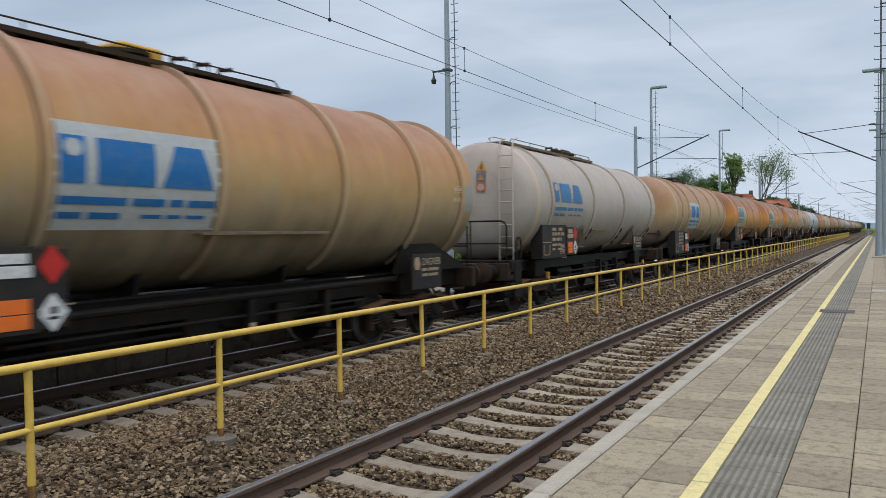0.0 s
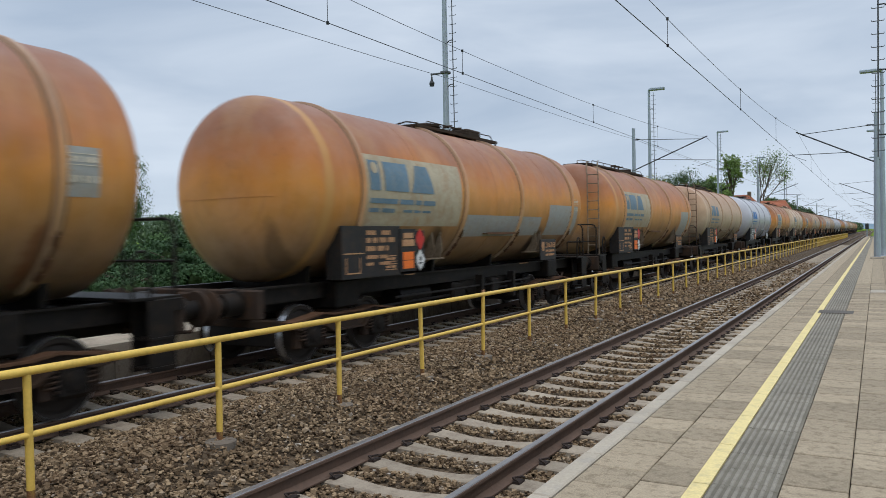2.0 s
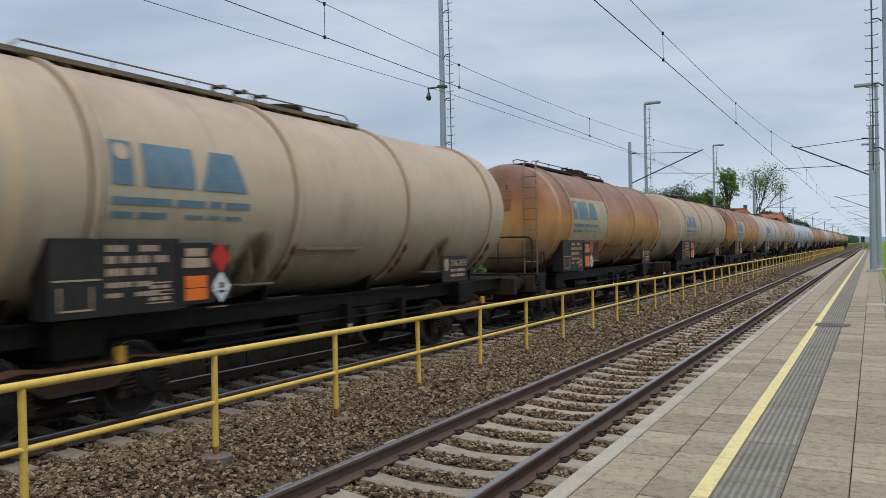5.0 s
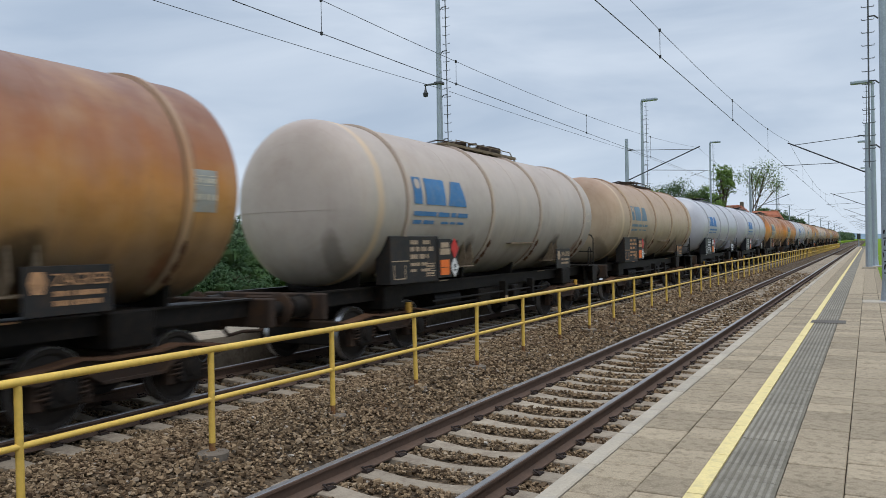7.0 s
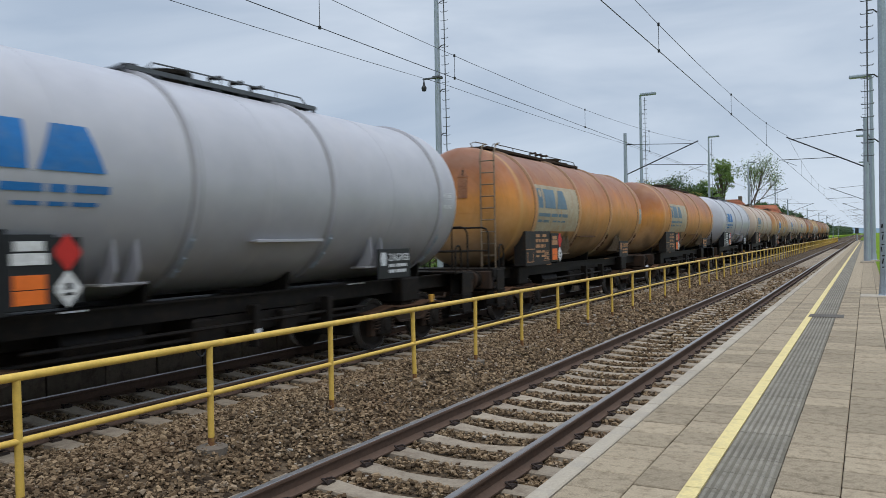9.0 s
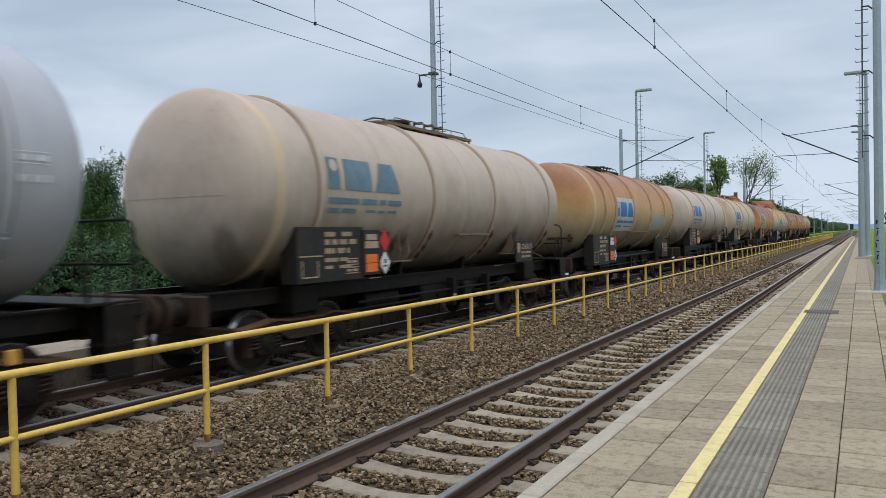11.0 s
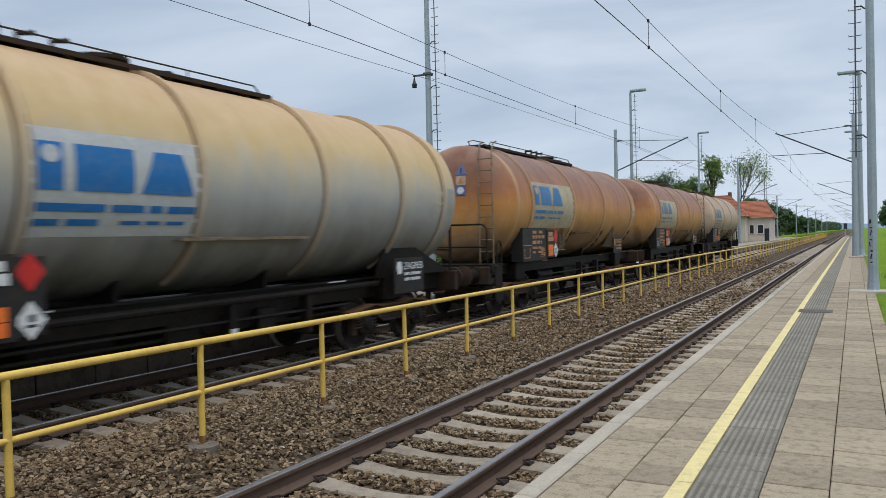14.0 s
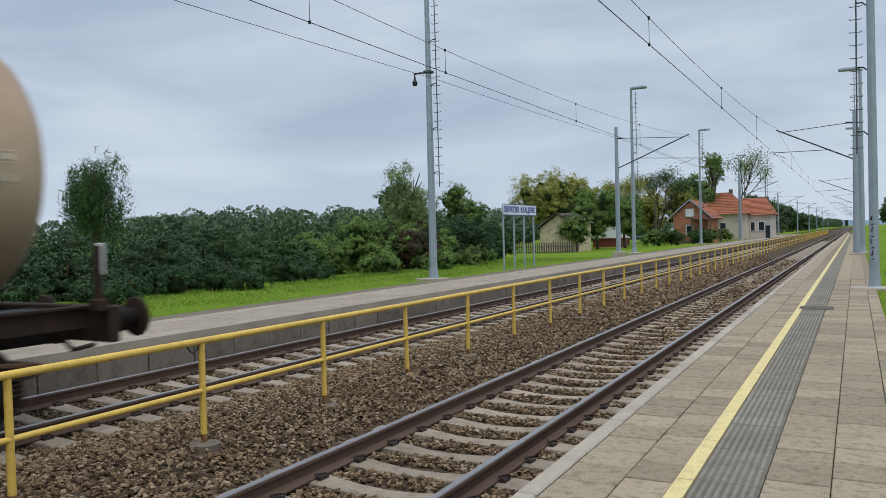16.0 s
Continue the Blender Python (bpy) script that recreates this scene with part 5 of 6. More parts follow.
    x1 = bx + 0.013

    def board_text():
        m = Mesh()
        rows = ((hi - 0.15, 0.075, (4, 0, 4)), (hi - 0.28, 0.085, (2, 2, 3, 3)), (hi - 0.42, 0.085, (4, 3, 1)), (hi - 0.55, 0.06, (5, 3)), (hi - 0.66, 0.05, (3, 0, 5)))
        for z, h, words in rows:
            y = 0.70
            for w in words:
                for k in range(w):
                    m.box(x1, x1 + 0.006, y, y + 0.052, z, z + h)
                    y += 0.068
                y += 0.06 if w else 0.12
        for z in (lo + 0.10, lo + 0.24):
            m.box(x1, x1 + 0.006, 1.24, 1.60, z, z + 0.015).box(x1, x1 + 0.006, 1.24, 1.60, z + 0.095, z + 0.11).box(x1, x1 + 0.006, 1.28, 1.40, z + 0.035, z + 0.075).box(x1, x1 + 0.006, 1.44, 1.56, z + 0.035, z + 0.075)
        m.box(x1, x1 + 0.006, 0.06, 0.62, lo + 0.40, lo + 0.42)
        m.box(x1, x1 + 0.008, 0.12, 0.52, lo + 0.08, lo + 0.10).box(x1, x1 + 0.008, 0.12, 0.14, lo + 0.08, lo + 0.34).box(x1, x1 + 0.008, 0.50, 0.52, lo + 0.08, lo + 0.34)
        return m
    tagged(part("board_writing", cached(f"board_writing/{old}", board_text, False), letter, b, "pale stencilled figures"), kind="stuff")
    x2 = bx + 0.041
    part("orange_plate", cached(f"orange_plate/{old}", lambda: Mesh().box(x2, x2 + 0.01, 1.78, 2.13, lo + 0.10, lo + 0.245, 0.002).box(x2, x2 + 0.01, 1.78, 2.13, lo + 0.255, lo + 0.40, 0.002)), M["orange_plate"], top, "orange hazard number plate")
    part("white_plate", cached(f"white_plate/{old}", lambda: Mesh().box(x2, x2 + 0.01, 1.76, 2.16, hi - 0.36, hi - 0.24, 0.002).box(x2, x2 + 0.01, 1.80, 2.12, hi - 0.22, hi - 0.12, 0.002)), M["white_plate"] if fresh or old else letter, top, "pale plate with small writing")

    faded = index in (24, 28)

    def diamond(z):
        c, h = 2.39, 0.20
        return Mesh().prism([(c - h * 0.85, z), (c, z - h), (c + h * 0.85, z), (c, z + h)], x1 + 0.008, x1 + 0.02, "x")
    part("hazard_diamond", cached(f"hazard_diamond/{old}", lambda: diamond(hi - 0.24)), M["faded_red"] if faded else M["red_plate"], top, "red hazard diamond")
    part("hazard_diamond", cached(f"hazard_diamond/{old}w", lambda: diamond(lo + 0.24)), M["board"] if faded else M["white_plate"], top, "white hazard diamond with a black mark")
    part("diamond_mark", cached(f"diamond_mark/{old}", lambda: Mesh().box(x1 + 0.02, x1 + 0.024, 2.33, 2.45, lo + 0.17, lo + 0.20).box(x1 + 0.02, x1 + 0.024, 2.36, 2.43, lo + 0.23, lo + 0.30)), M["board_new"], top, "small black mark")
    if index == 27:
        part("blue_plate", Mesh().box(x1, x1 + 0.006, 0.14, 0.50, lo + 0.09, lo + 0.24).box(x1 + 0.001, x1 + 0.007, 0.16, 0.48, lo + 0.25, lo + 0.31), M["blue_plate"], b, "small blue plate")
    sy = 9.4 if old else 8.28
    slo, shi = (0.95, 1.6) if old else (1.32, 1.84)
    s = part("home_board", cached(f"home_board/{old}", lambda: Mesh().box(1.38, 1.41, sy, sy + 1.05, slo, shi, 0.005)), board, top, "dark home depot board")
    part("home_emblem", cached(f"home_emblem/{old}", lambda: Mesh().prism([(sy + 0.06, shi - 0.17), (sy + 0.10, shi - 0.06), (sy + 0.22, shi - 0.06), (sy + 0.26, shi - 0.17), (sy + 0.22, shi - 0.29), (sy + 0.10, shi - 0.29)], 1.412, 1.418, "x").box(1.419, 1.422, sy + 0.09, sy + 0.23, shi - 0.19, shi - 0.155)), letter, s, "pale round emblem")
    t = new("home_name", home_text(old, sy, shi))
    t.data.materials.append(letter) if not t.data.materials else None
    if t.data.materials[0] != letter:
        t.material_slots[0].link = "OBJECT"
        t.material_slots[0].material = letter
    t.parent = s
    tagged(t, "pale station name lettering")
    tagged(part("home_writing", cached(f"home_writing/{old}", lambda: joined(strokes((3, 1, 7), sy + 0.34, shi - 0.32, 0.055, x=1.412, wide=0.036), strokes((4, 7), sy + 0.34, shi - 0.42, 0.055, x=1.412, wide=0.036)), False), letter, s, "two lines of small pale writing"), kind="stuff")

    STEEL = M["brown_steel"] if index == 28 else M["black_steel"]
    # underframe: side and centre sills, bolsters and tank saddles
    for s_ in (-1, 1):
        part("side_sill", cached(f"side_sill/{old}{s_}", lambda: Mesh().prism([(s_ * 0.88, 1.262), (s_ * 0.95, 1.262), (s_ * 0.95, 1.235), (s_ * 0.88, 1.23), (s_ * 0.88, 0.9 if old else 1.0), (s_ * 0.80, 0.9 if old else 1.0), (s_ * 0.80, 1.262)], -1.62, 12.05), False), STEEL, top, "dark steel side sill")
    part("centre_sill", cached("centre_sill", lambda: Mesh().box(-0.3, 0.3, -1.62, 12.05, 0.80, 1.2, 0.02)), M["black_steel"], top)
    for y in (0.6, 9.86):
        part("bolster", cached("bolster", lambda: Mesh().box(-1.1, 1.1, -0.32, 0.32, 0.82, 1.28, 0.03)), M["black_steel"], top).location = (0, y, 0)
    for y in (-0.1, 3.9, 6.6, 10.6):
        part("saddle", cached("saddle", lambda: Mesh().prism([(-0.8, 1.18), (0.8, 1.18), (0.84, 1.53), (0.7, 1.44), (0.6, 1.39), (0.0, 1.27), (-0.6, 1.39), (-0.7, 1.44), (-0.84, 1.53)], -0.04, 0.04, "y"), False), M["black_steel"], top, "black tank saddle").location = (0, y, 0)

    def gear():
        m = Mesh()
        m.tube([(0.55, 2.75, 0.82), (0.55, 2.8, 0.82), (0.55, 3.85, 0.82), (0.55, 3.9, 0.82)], 0.22, 18)
        # long box and tube added to keep the space underneath dark
        m.box(-0.55, -0.1, 2.2, 8.3, 0.48, 0.95, 0.03).tube([(-0.75, 2.6, 0.66), (-0.75, 7.6, 0.66)], 0.20, 14)
        m.box(0.2, 0.9, 4.6, 5.2, 0.55, 0.98, 0.04).box(0.6, 1.05, 6.2, 6.55, 0.6, 0.98, 0.03)
        m.tube([(1.05, 2.1, 0.86), (1.05, 8.4, 0.86)], 0.025, 6).tube([(0.8, 1.9, 0.70), (0.8, 8.6, 0.72)], 0.03, 6)
        m.prism([(4.9, 0.98), (7.2, 0.98), (6.9, 0.72), (5.3, 0.72)], 0.85, 0.9, "x")
        for y in (5.6, 7.3):
            m.box(0.95, 1.12, y - 0.06, y + 0.06, 0.5, 1.1, 0.01)
        return m
    part("brake_gear", cached("brake_gear", gear), M["black_steel"], top, "black brake cylinders, rods and air tank")
    for k, (x_, p0, p1, p2, p3) in enumerate(((1.125, 5.52, 5.64, 0.66, 0.76), (0.954, 2.6, 2.95, 1.24, 1.26), (0.954, 8.0, 8.5, 1.24, 1.26))):
        part("frame_plate", cached(f"frame_plate/{k}", lambda: Mesh().box(x_, x_ + 0.01, p0, p1, p2, p3)), letter, top, "small pale plate on the frame")
    if fresh or paint in ("grey", "cream"):
        part("brake_valve", cached("brake_valve", lambda: Mesh().box(1.08, 1.16, 1.02, 1.14, 0.72, 0.92, 0.01).box(1.08, 1.14, 10.55, 10.68, 0.74, 0.9, 0.01)), M["yellow_plate"], top, "yellow brake valve handle")
    bogie(top, 0.6)
    bogie(top, 9.86)
    buffers(top, -1.68, -1)
    buffers(top, 12.1, 1)
    cap_f, cap_r = y0 - bulge, y1 + bulge
    if flip:
        ladder_end(top, -1.68, -1, cap_f, surface, 2 if index in (5, 26) else int(paint in ("rust", "dark")), M["rust_steel"] if paint in ("tan", "buff") else M["gusset"] if paint in ("rust", "dark", "straw") else PAINT[paint])
    elif not old:
        ladder_end(top, 12.1, 1, cap_r, surface)
    if old:
        part("railing", cached("railing/old", lambda: Mesh().tube([(1.15, 12.05, 1.2), (1.15, 12.05, 2.12), (1.08, 12.05, 2.2), (0.95, 12.05, 2.22), (0.1, 12.05, 2.22), (0.0, 12.05, 2.15), (0.0, 12.05, 1.2)], 0.02, 8).tube([(1.15, 12.05, 1.7), (0.0, 12.05, 1.7)], 0.016, 6)), M["black_steel"], top, "dark bent end railing")
        part("outlet_pipe", cached("outlet_pipe", lambda: Mesh().tube([(-1.0, -0.75, 1.86), (1.0, -0.75, 1.86)], 0.04, 8).tube([(-0.3, -0.75, 1.86), (-0.3, -1.2, 1.5), (0.3, -1.5, 1.3)], 0.03, 8).box(0.85, 0.95, -0.82, -0.68, 1.74, 1.98, 0.02)), M["brown_steel"], top, "brown pipe across the tank end")
        part("pipe", cached("side_pipe", lambda: Mesh().tube([(1.08, 2.5, 1.12), (1.08, 9.3, 1.16), (1.0, 9.6, 1.4)], 0.055, 10)), M["black_steel"], top, "long side pipe")
        for s_ in (-1, 1):
            part("end_bracket", cached(f"end_bracket/{s_}f", lambda: Mesh().prism([(-1.6, 1.25), (0.3, 1.25), (0.6, 1.6), (0.4, 1.6), (-1.5, 1.32)], s_ * 1.1 - 0.02, s_ * 1.1 + 0.02, "x")), M["black_steel"], top, "slanting black end support")
            part("end_bracket", cached(f"end_bracket/{s_}r", lambda: Mesh().prism([(9.2, 1.25), (12.0, 1.25), (11.9, 1.32), (10.2, 1.95), (9.6, 1.95)], s_ * 1.1 - 0.02, s_ * 1.1 + 0.02, "x")), M["black_steel"], top, "slanting black end support")
        part("valve_box", cached("valve_box/old", lambda: Mesh().box(-0.12, 0.12, y0 - bulge - 0.1, y0 - bulge + 0.03, 2.5, 2.88, 0.02)), M["brown_steel"], top, "small brown valve box")
    return top


def home_text(old, sy, shi):
    key = f"home_name/{old}"
    if key not in CACHE:
        cu = bpy.data.curves.new("home_name", "FONT")
        cu.body, cu.size, cu.extrude = "ZAGREB", 0.185, 0.003
        ob = bpy.data.objects.new("home_name", cu)
        scene.collection.objects.link(ob)
        me = bpy.data.meshes.new_from_object(ob.evaluated_get(bpy.context.evaluated_depsgraph_get()))
        bpy.data.objects.remove(ob)
        me.transform(Matrix(((0, 0, 1, 1.416), (1, 0, 0, sy + 0.32), (0, 1, 0, shi - 0.21), (0, 0, 0, 1))))
        CACHE[key] = me
    return CACHE[key]


# place of each wagon's board at the start, build, ladder end, paint, panel, grey patches, livery colour
TRAIN = [
    (2.5, "ribbed", "r", "amber", True, True, "blue"), (18.1, "banded", "f", "grey", False, False, "blue_mid"),
    (32.7, "ribbed", "r", "sand", True, False, "blue"), (48.2, "banded", "r", "rust", True, False, "blue_faded"),
    (63.4, "banded", "r", "rust", True, True, "blue_faded"), (78.4, "banded", "f", "rust", True, False, "blue_faded"),
    (93.6, "banded", "f", "tan", False, False, "blue_faded"), (108.6, "banded", "r", "white", False, False, "blue"),
    (123.7, "banded", "r", "rust", True, False, "blue_faded"), (138.9, "banded", "f", "cream", False, False, "blue_faded"),
    (153.9, "banded", "f", "dark", True, False, "blue_faded"), (168.9, "banded", "r", "buff", False, False, "blue_faded"),
    (184.0, "banded", "f", "dark", True, False, "blue_faded"), (199.0, "banded", "r", "grey", False, False, "blue_mid"),
    (213.9, "banded", "r", "buff", False, False, "blue_faded"), (229.0, "banded", "r", "white", False, False, "blue"),
    (244.0, "banded", "r", "white", False, False, "blue"), (258.8, "banded", "f", "rust", True, False, "blue_faded"),
    (274.0, "banded", "r", "rust", True, False, "blue_faded"), (289.0, "banded", "r", "white", False, False, "blue"),
    (303.8, "banded", "r", "drab", False, False, "blue_faded"), (318.2, "ribbed", "r", "amber", True, False, "blue"),
    (333.6, "banded", "r", "drab", False, False, "blue_mid"), (348.5, "banded", "f", "cream", False, False, "blue_mid"),
    (363.4, "banded", "f", "dark", True, False, "blue_faded"), (377.7, "ribbed", "f", "straw", True, False, "blue"),
    (393.2, "banded", "f", "dark", True, False, "blue_mid"), (408.0, "banded", "r", "dark", True, False, "blue_faded"),
    (422.7, "banded", "f", "buff", False, False, "blue_faded")]
WAGONS = [(along, wagon(i, along, kind, lad, paint, panel, band, livery)) for i, (along, kind, lad, paint, panel, band, livery) in enumerate(TRAIN)]
tail = WAGONS[-1][1]
part("tail_post", Mesh().box(1.16, 1.24, 11.90, 11.98, 1.2, 1.95, 0.01).box(1.12, 1.28, 11.86, 12.02, 1.2, 1.35, 0.02), M["brown_steel"], tail, "brown lamp bracket post")
part("tail_signal", Mesh().box(1.13, 1.27, 11.96, 11.99, 1.62, 1.98, 0.01), M["white_plate"], tail, "dirty white tail signal plate")


# ---- station sign ----
def station_sign():
    top = thing("station_sign", (-10.45, 33.83, 0.33), "white station name sign with blue letters on four grey posts", "sign")
    for y in (-1.85, -0.62, 0.6, 1.85):
        part("post", Mesh().tube([(0, y, -0.3), (0, y, 2.95)], 0.045, 10), M["galv"], top)
    part("panel", Mesh().box(0.05, 0.09, -2.03, 2.03, 2.50, 2.97, 0.01), M["sign_white"], top, "white sign panel")
    part("border", Mesh().box(0.085, 0.10, -2.05, 2.05, 2.965, 2.99).box(0.085, 0.10, -2.05, 2.05, 2.48, 2.505).box(0.085, 0.10, -2.05, -2.025, 2.48, 2.99).box(0.085, 0.10, 2.025, 2.05, 2.48, 2.99), M["sign_blue"], top, "blue border")
    cu = bpy.data.curves.new("name_lettering", "FONT")
    cu.body, cu.size, cu.extrude, cu.offset, cu.align_x, cu.align_y = "SESVETSKI  KRALJEVEC", 0.38, 0.004, 0.008, "CENTER", "CENTER"
    ob = new("name_lettering", cu)
    me = bpy.data.meshes.new_from_object(ob.evaluated_get(bpy.context.evaluated_depsgraph_get()))
    bpy.data.objects.remove(ob)
    wide = max(v.co.x for v in me.vertices) - min(v.co.x for v in me.vertices)
    me.transform(Matrix(((0, 0, 1, 0.098), (3.8 / wide, 0, 0, 0), (0, 1, 0, 2.735), (0, 0, 0, 1))))
    part("name_lettering", me, M["sign_blue"], top, "dark blue station name", smooth=False)


station_sign()


# ---- plants ----
def crown_mesh(name, seed, size, blobs, leaves, leaf, droop=0.0, hollow=0.35, core=0.62):
    """A crown: leaves scattered through many overlapping lobes, with an uneven outline."""
    rng = np.random.default_rng(seed)
    sx, sy, sz = size
    cs = []
    for k in range(blobs):
        d = rng.normal(size=3)
        d /= np.linalg.norm(d)
        d = d * rng.uniform(0.25, 0.8) * np.array([sx, sy, sz])
        cs.append((d, rng.uniform(0.22, 0.5) * min(sx, sy, sz) ** 0.5 * max(sx, sy, sz) ** 0.5))
    per, twigs = leaves // blobs, 22
    pos, outw = [], []
    for c, r in cs:
        # sprays of leaves round the lobe, with gaps between them
        t = rng.normal(size=(twigs, 3))
        t /= np.linalg.norm(t, axis=1)[:, None]
        t[:, 2] = np.abs(t[:, 2]) * np.where(rng.random(twigs) < 0.7, 1, -1)
        pick = rng.integers(0, twigs, per)
        reach = (hollow + (1 - hollow) * rng.uniform(0.55, 1.12, twigs))[pick]
        e = rng.normal(size=(per, 3))
        e /= np.linalg.norm(e, axis=1)[:, None]
        d = t[pick] * reach[:, None] + e * (0.30 * rng.random(per) ** 0.5)[:, None] * np.array([1, 1, 0.75])
        q = c + d * r
        d = t[pick] * 0.5 + e * 0.8 + np.array([0, 0, 0.35])
        d /= np.linalg.norm(d, axis=1)[:, None]
        if droop:
            q[:, 2] -= droop * rng.random(per) ** 2
        pos.append(q)
        outw.append(d)
    pos, outw = np.concatenate(pos), np.concatenate(outw)
    keep = pos[:, 2] > -sz * 0.98
    pos, outw = pos[keep], outw[keep]
    n = len(pos)
    # leaves face outward from their lobe, with much scatter
    face = outw + rng.normal(size=(n, 3)) * 0.26
    face /= np.linalg.norm(face, axis=1)[:, None]
    a = np.cross(face, rng.normal(size=(n, 3)))
    a /= np.linalg.norm(a, axis=1)[:, None]
    b = np.cross(face, a)
    s = (leaf * rng.uniform(0.6, 1.4, n))[:, None]
    verts = [np.stack([pos - a * s, pos + b * s * 0.8, pos + a * s], 1).reshape(-1, 3)]
    faces = np.arange(3 * n).reshape(-1, 3)
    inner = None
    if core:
        # a dense core in each lobe, coloured dark for the crown's inner shade
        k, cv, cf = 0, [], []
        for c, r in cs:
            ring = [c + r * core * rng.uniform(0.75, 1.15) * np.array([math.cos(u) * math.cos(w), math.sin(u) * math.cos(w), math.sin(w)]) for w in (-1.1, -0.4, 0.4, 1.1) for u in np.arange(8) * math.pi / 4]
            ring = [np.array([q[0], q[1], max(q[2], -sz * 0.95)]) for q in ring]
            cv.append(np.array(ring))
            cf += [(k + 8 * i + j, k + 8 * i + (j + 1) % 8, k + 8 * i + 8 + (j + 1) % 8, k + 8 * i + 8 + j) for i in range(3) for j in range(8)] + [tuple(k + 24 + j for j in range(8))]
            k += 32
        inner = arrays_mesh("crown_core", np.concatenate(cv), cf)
    return arrays_mesh(name, np.concatenate(verts), faces), inner


def limbs_mesh(height, spread, seed, r=0.12, count=7):
    rng = random.Random(seed)
    m = Mesh()
    m.tube([(0, 0, -0.4), (rng.uniform(-0.05, 0.05) * height, 0, height * 0.4), (0, rng.uniform(-0.05, 0.05) * height, height * 0.85)], r, 8, r * 0.35)
    for k in range(count):
        a, z = 2 * math.pi * k / count + rng.uniform(-0.4, 0.4), height * rng.uniform(0.25, 0.6)
        e = (math.cos(a) * spread * rng.uniform(0.5, 0.9), math.sin(a) * spread * rng.uniform(0.5, 0.9), height * rng.uniform(0.7, 1.0))
        h = (e[0] * 0.45, e[1] * 0.45, z + (e[2] - z) * 0.65)
        m.tube([(0, 0, z), h, e], r * 0.45, 6, r * 0.12)
        for j in range(2):
            m.tube([h, (h[0] + rng.uniform(-0.5, 0.5) * spread, h[1] + rng.uniform(-0.5, 0.5) * spread, e[2] * rng.uniform(0.85, 1.1))], r * 0.2, 5, r * 0.06)
    return m


CROWNS = {}


def plant(name, at, size, leaf_kind, label, category, group="", seed=1, leaves=9000, leaf=0.10, trunk=None, blobs=26, droop=0.0, hollow=0.35, turn=0.0, core=0.55, limbs=7):
    top = thing(name, at, label, category, group, turn=turn)
    key = (seed, size, leaves, leaf, blobs, droop)
    if key not in CROWNS:
        CROWNS[key] = crown_mesh("crown", seed, size, blobs, leaves, leaf, droop, hollow, core)
    lift = trunk if trunk is not None else size[2] * 0.92
    c = part("crown", CROWNS[key][0], LEAF[leaf_kind], top)
    c.location = (0, 0, lift)
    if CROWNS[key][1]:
        part("crown_core", CROWNS[key][1], M["inner_shade"], c, "dense dark crown inside, its deep shade put into the colour", smooth=False)["kind"] = "stuff"
    tk = ("limbs", round(lift, 1), round(size[0], 1), seed)
    if tk not in CROWNS:
        CROWNS[tk] = limbs_mesh(lift + size[2] * 0.7, size[0] * 0.8, seed, r=0.05 + 0.022 * (lift + size[2]), count=limbs).data("trunk", True)
    stems = part("trunk", CROWNS[tk], M["stem"], top, "brown trunk and limbs")
    if name == "bramble":
        stems["kind"] = "stuff"
    return top


# the hedgerow behind the far platform
HEDGE = [(-16.8, 9.0, 2.0, "dark"), (-17.4, 12.4, 2.1, "dark"), (-18.0, 15.6, 2.0, "dark"), (-17.6, 19.0, 2.0, "dark"), (-19.4, 22.0, 2.15, "dark"), (-18.6, 25.6, 2.1, "hedge"),
         (-18.8, 29.0, 2.3, "light"), (-17.5, 32.0, 2.35, "light"), (-17.0, 35.0, 2.4, "reddish"), (-18.6, 38.0, 2.5, "light"), (-17.6, 41.6, 2.5, "dark"), (-18.4, 45.5, 2.5, "dark"), (-19.2, 49.5, 2.4, "hedge"),
         (-22.5, 12.0, 2.0, "dark"), (-23.5, 17.0, 2.1, "hedge"), (-24.0, 22.5, 2.2, "dark"), (-23.0, 28.0, 2.4, "hedge"), (-22.5, 34.0, 2.6, "dark"), (-24.0, 40.0, 2.6, "hedge"), (-28.0, 27.0, 2.1, "hedge"), (-29.5, 33.0, 2.2, "dark"), (-26.5, 46.0, 2.6, "dark")]
for i, (x, y, h, kind) in enumerate(HEDGE):
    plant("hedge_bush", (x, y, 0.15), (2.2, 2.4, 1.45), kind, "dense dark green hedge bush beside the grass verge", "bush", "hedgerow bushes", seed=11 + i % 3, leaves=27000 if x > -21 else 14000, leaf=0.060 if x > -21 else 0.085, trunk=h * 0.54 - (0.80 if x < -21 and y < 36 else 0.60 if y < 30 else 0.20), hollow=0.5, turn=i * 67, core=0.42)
for i, (x, y, s) in enumerate([(-15.0, 11.2, 1.0), (-15.3, 15.0, 1.0), (-15.6, 20.0, 1.0), (-16.2, 24.5, 1.0), (-15.6, 29.5, 1.1), (-14.9, 33.5, 1.2), (-15.2, 38.0, 1.0)]):
    plant("bramble", (x, y, 0.25), (1.3, 1.7, 0.75), "light" if i > 3 else "dark", "low tangled bramble and tall weeds at the hedge's foot", "shrub", "brambles", seed=31, leaves=6000, leaf=0.05, trunk=0.35, blobs=16, turn=i * 50)
plant("birch_tree", (-35.3, 30.0, 0.1), (1.8, 1.8, 2.7), "hedge", "slim drooping birch tree above the hedge", "tree", seed=41, leaves=24000, leaf=0.07, trunk=4.7, blobs=40, droop=1.5, hollow=0.1, core=0)
plant("willow_tree", (-23.2, 45.0, 0.1), (1.9, 1.9, 3.0), "pale", "pale silvery willow tree", "tree", seed=42, leaves=22000, leaf=0.065, trunk=4.2, blobs=24, droop=0.5, core=0)
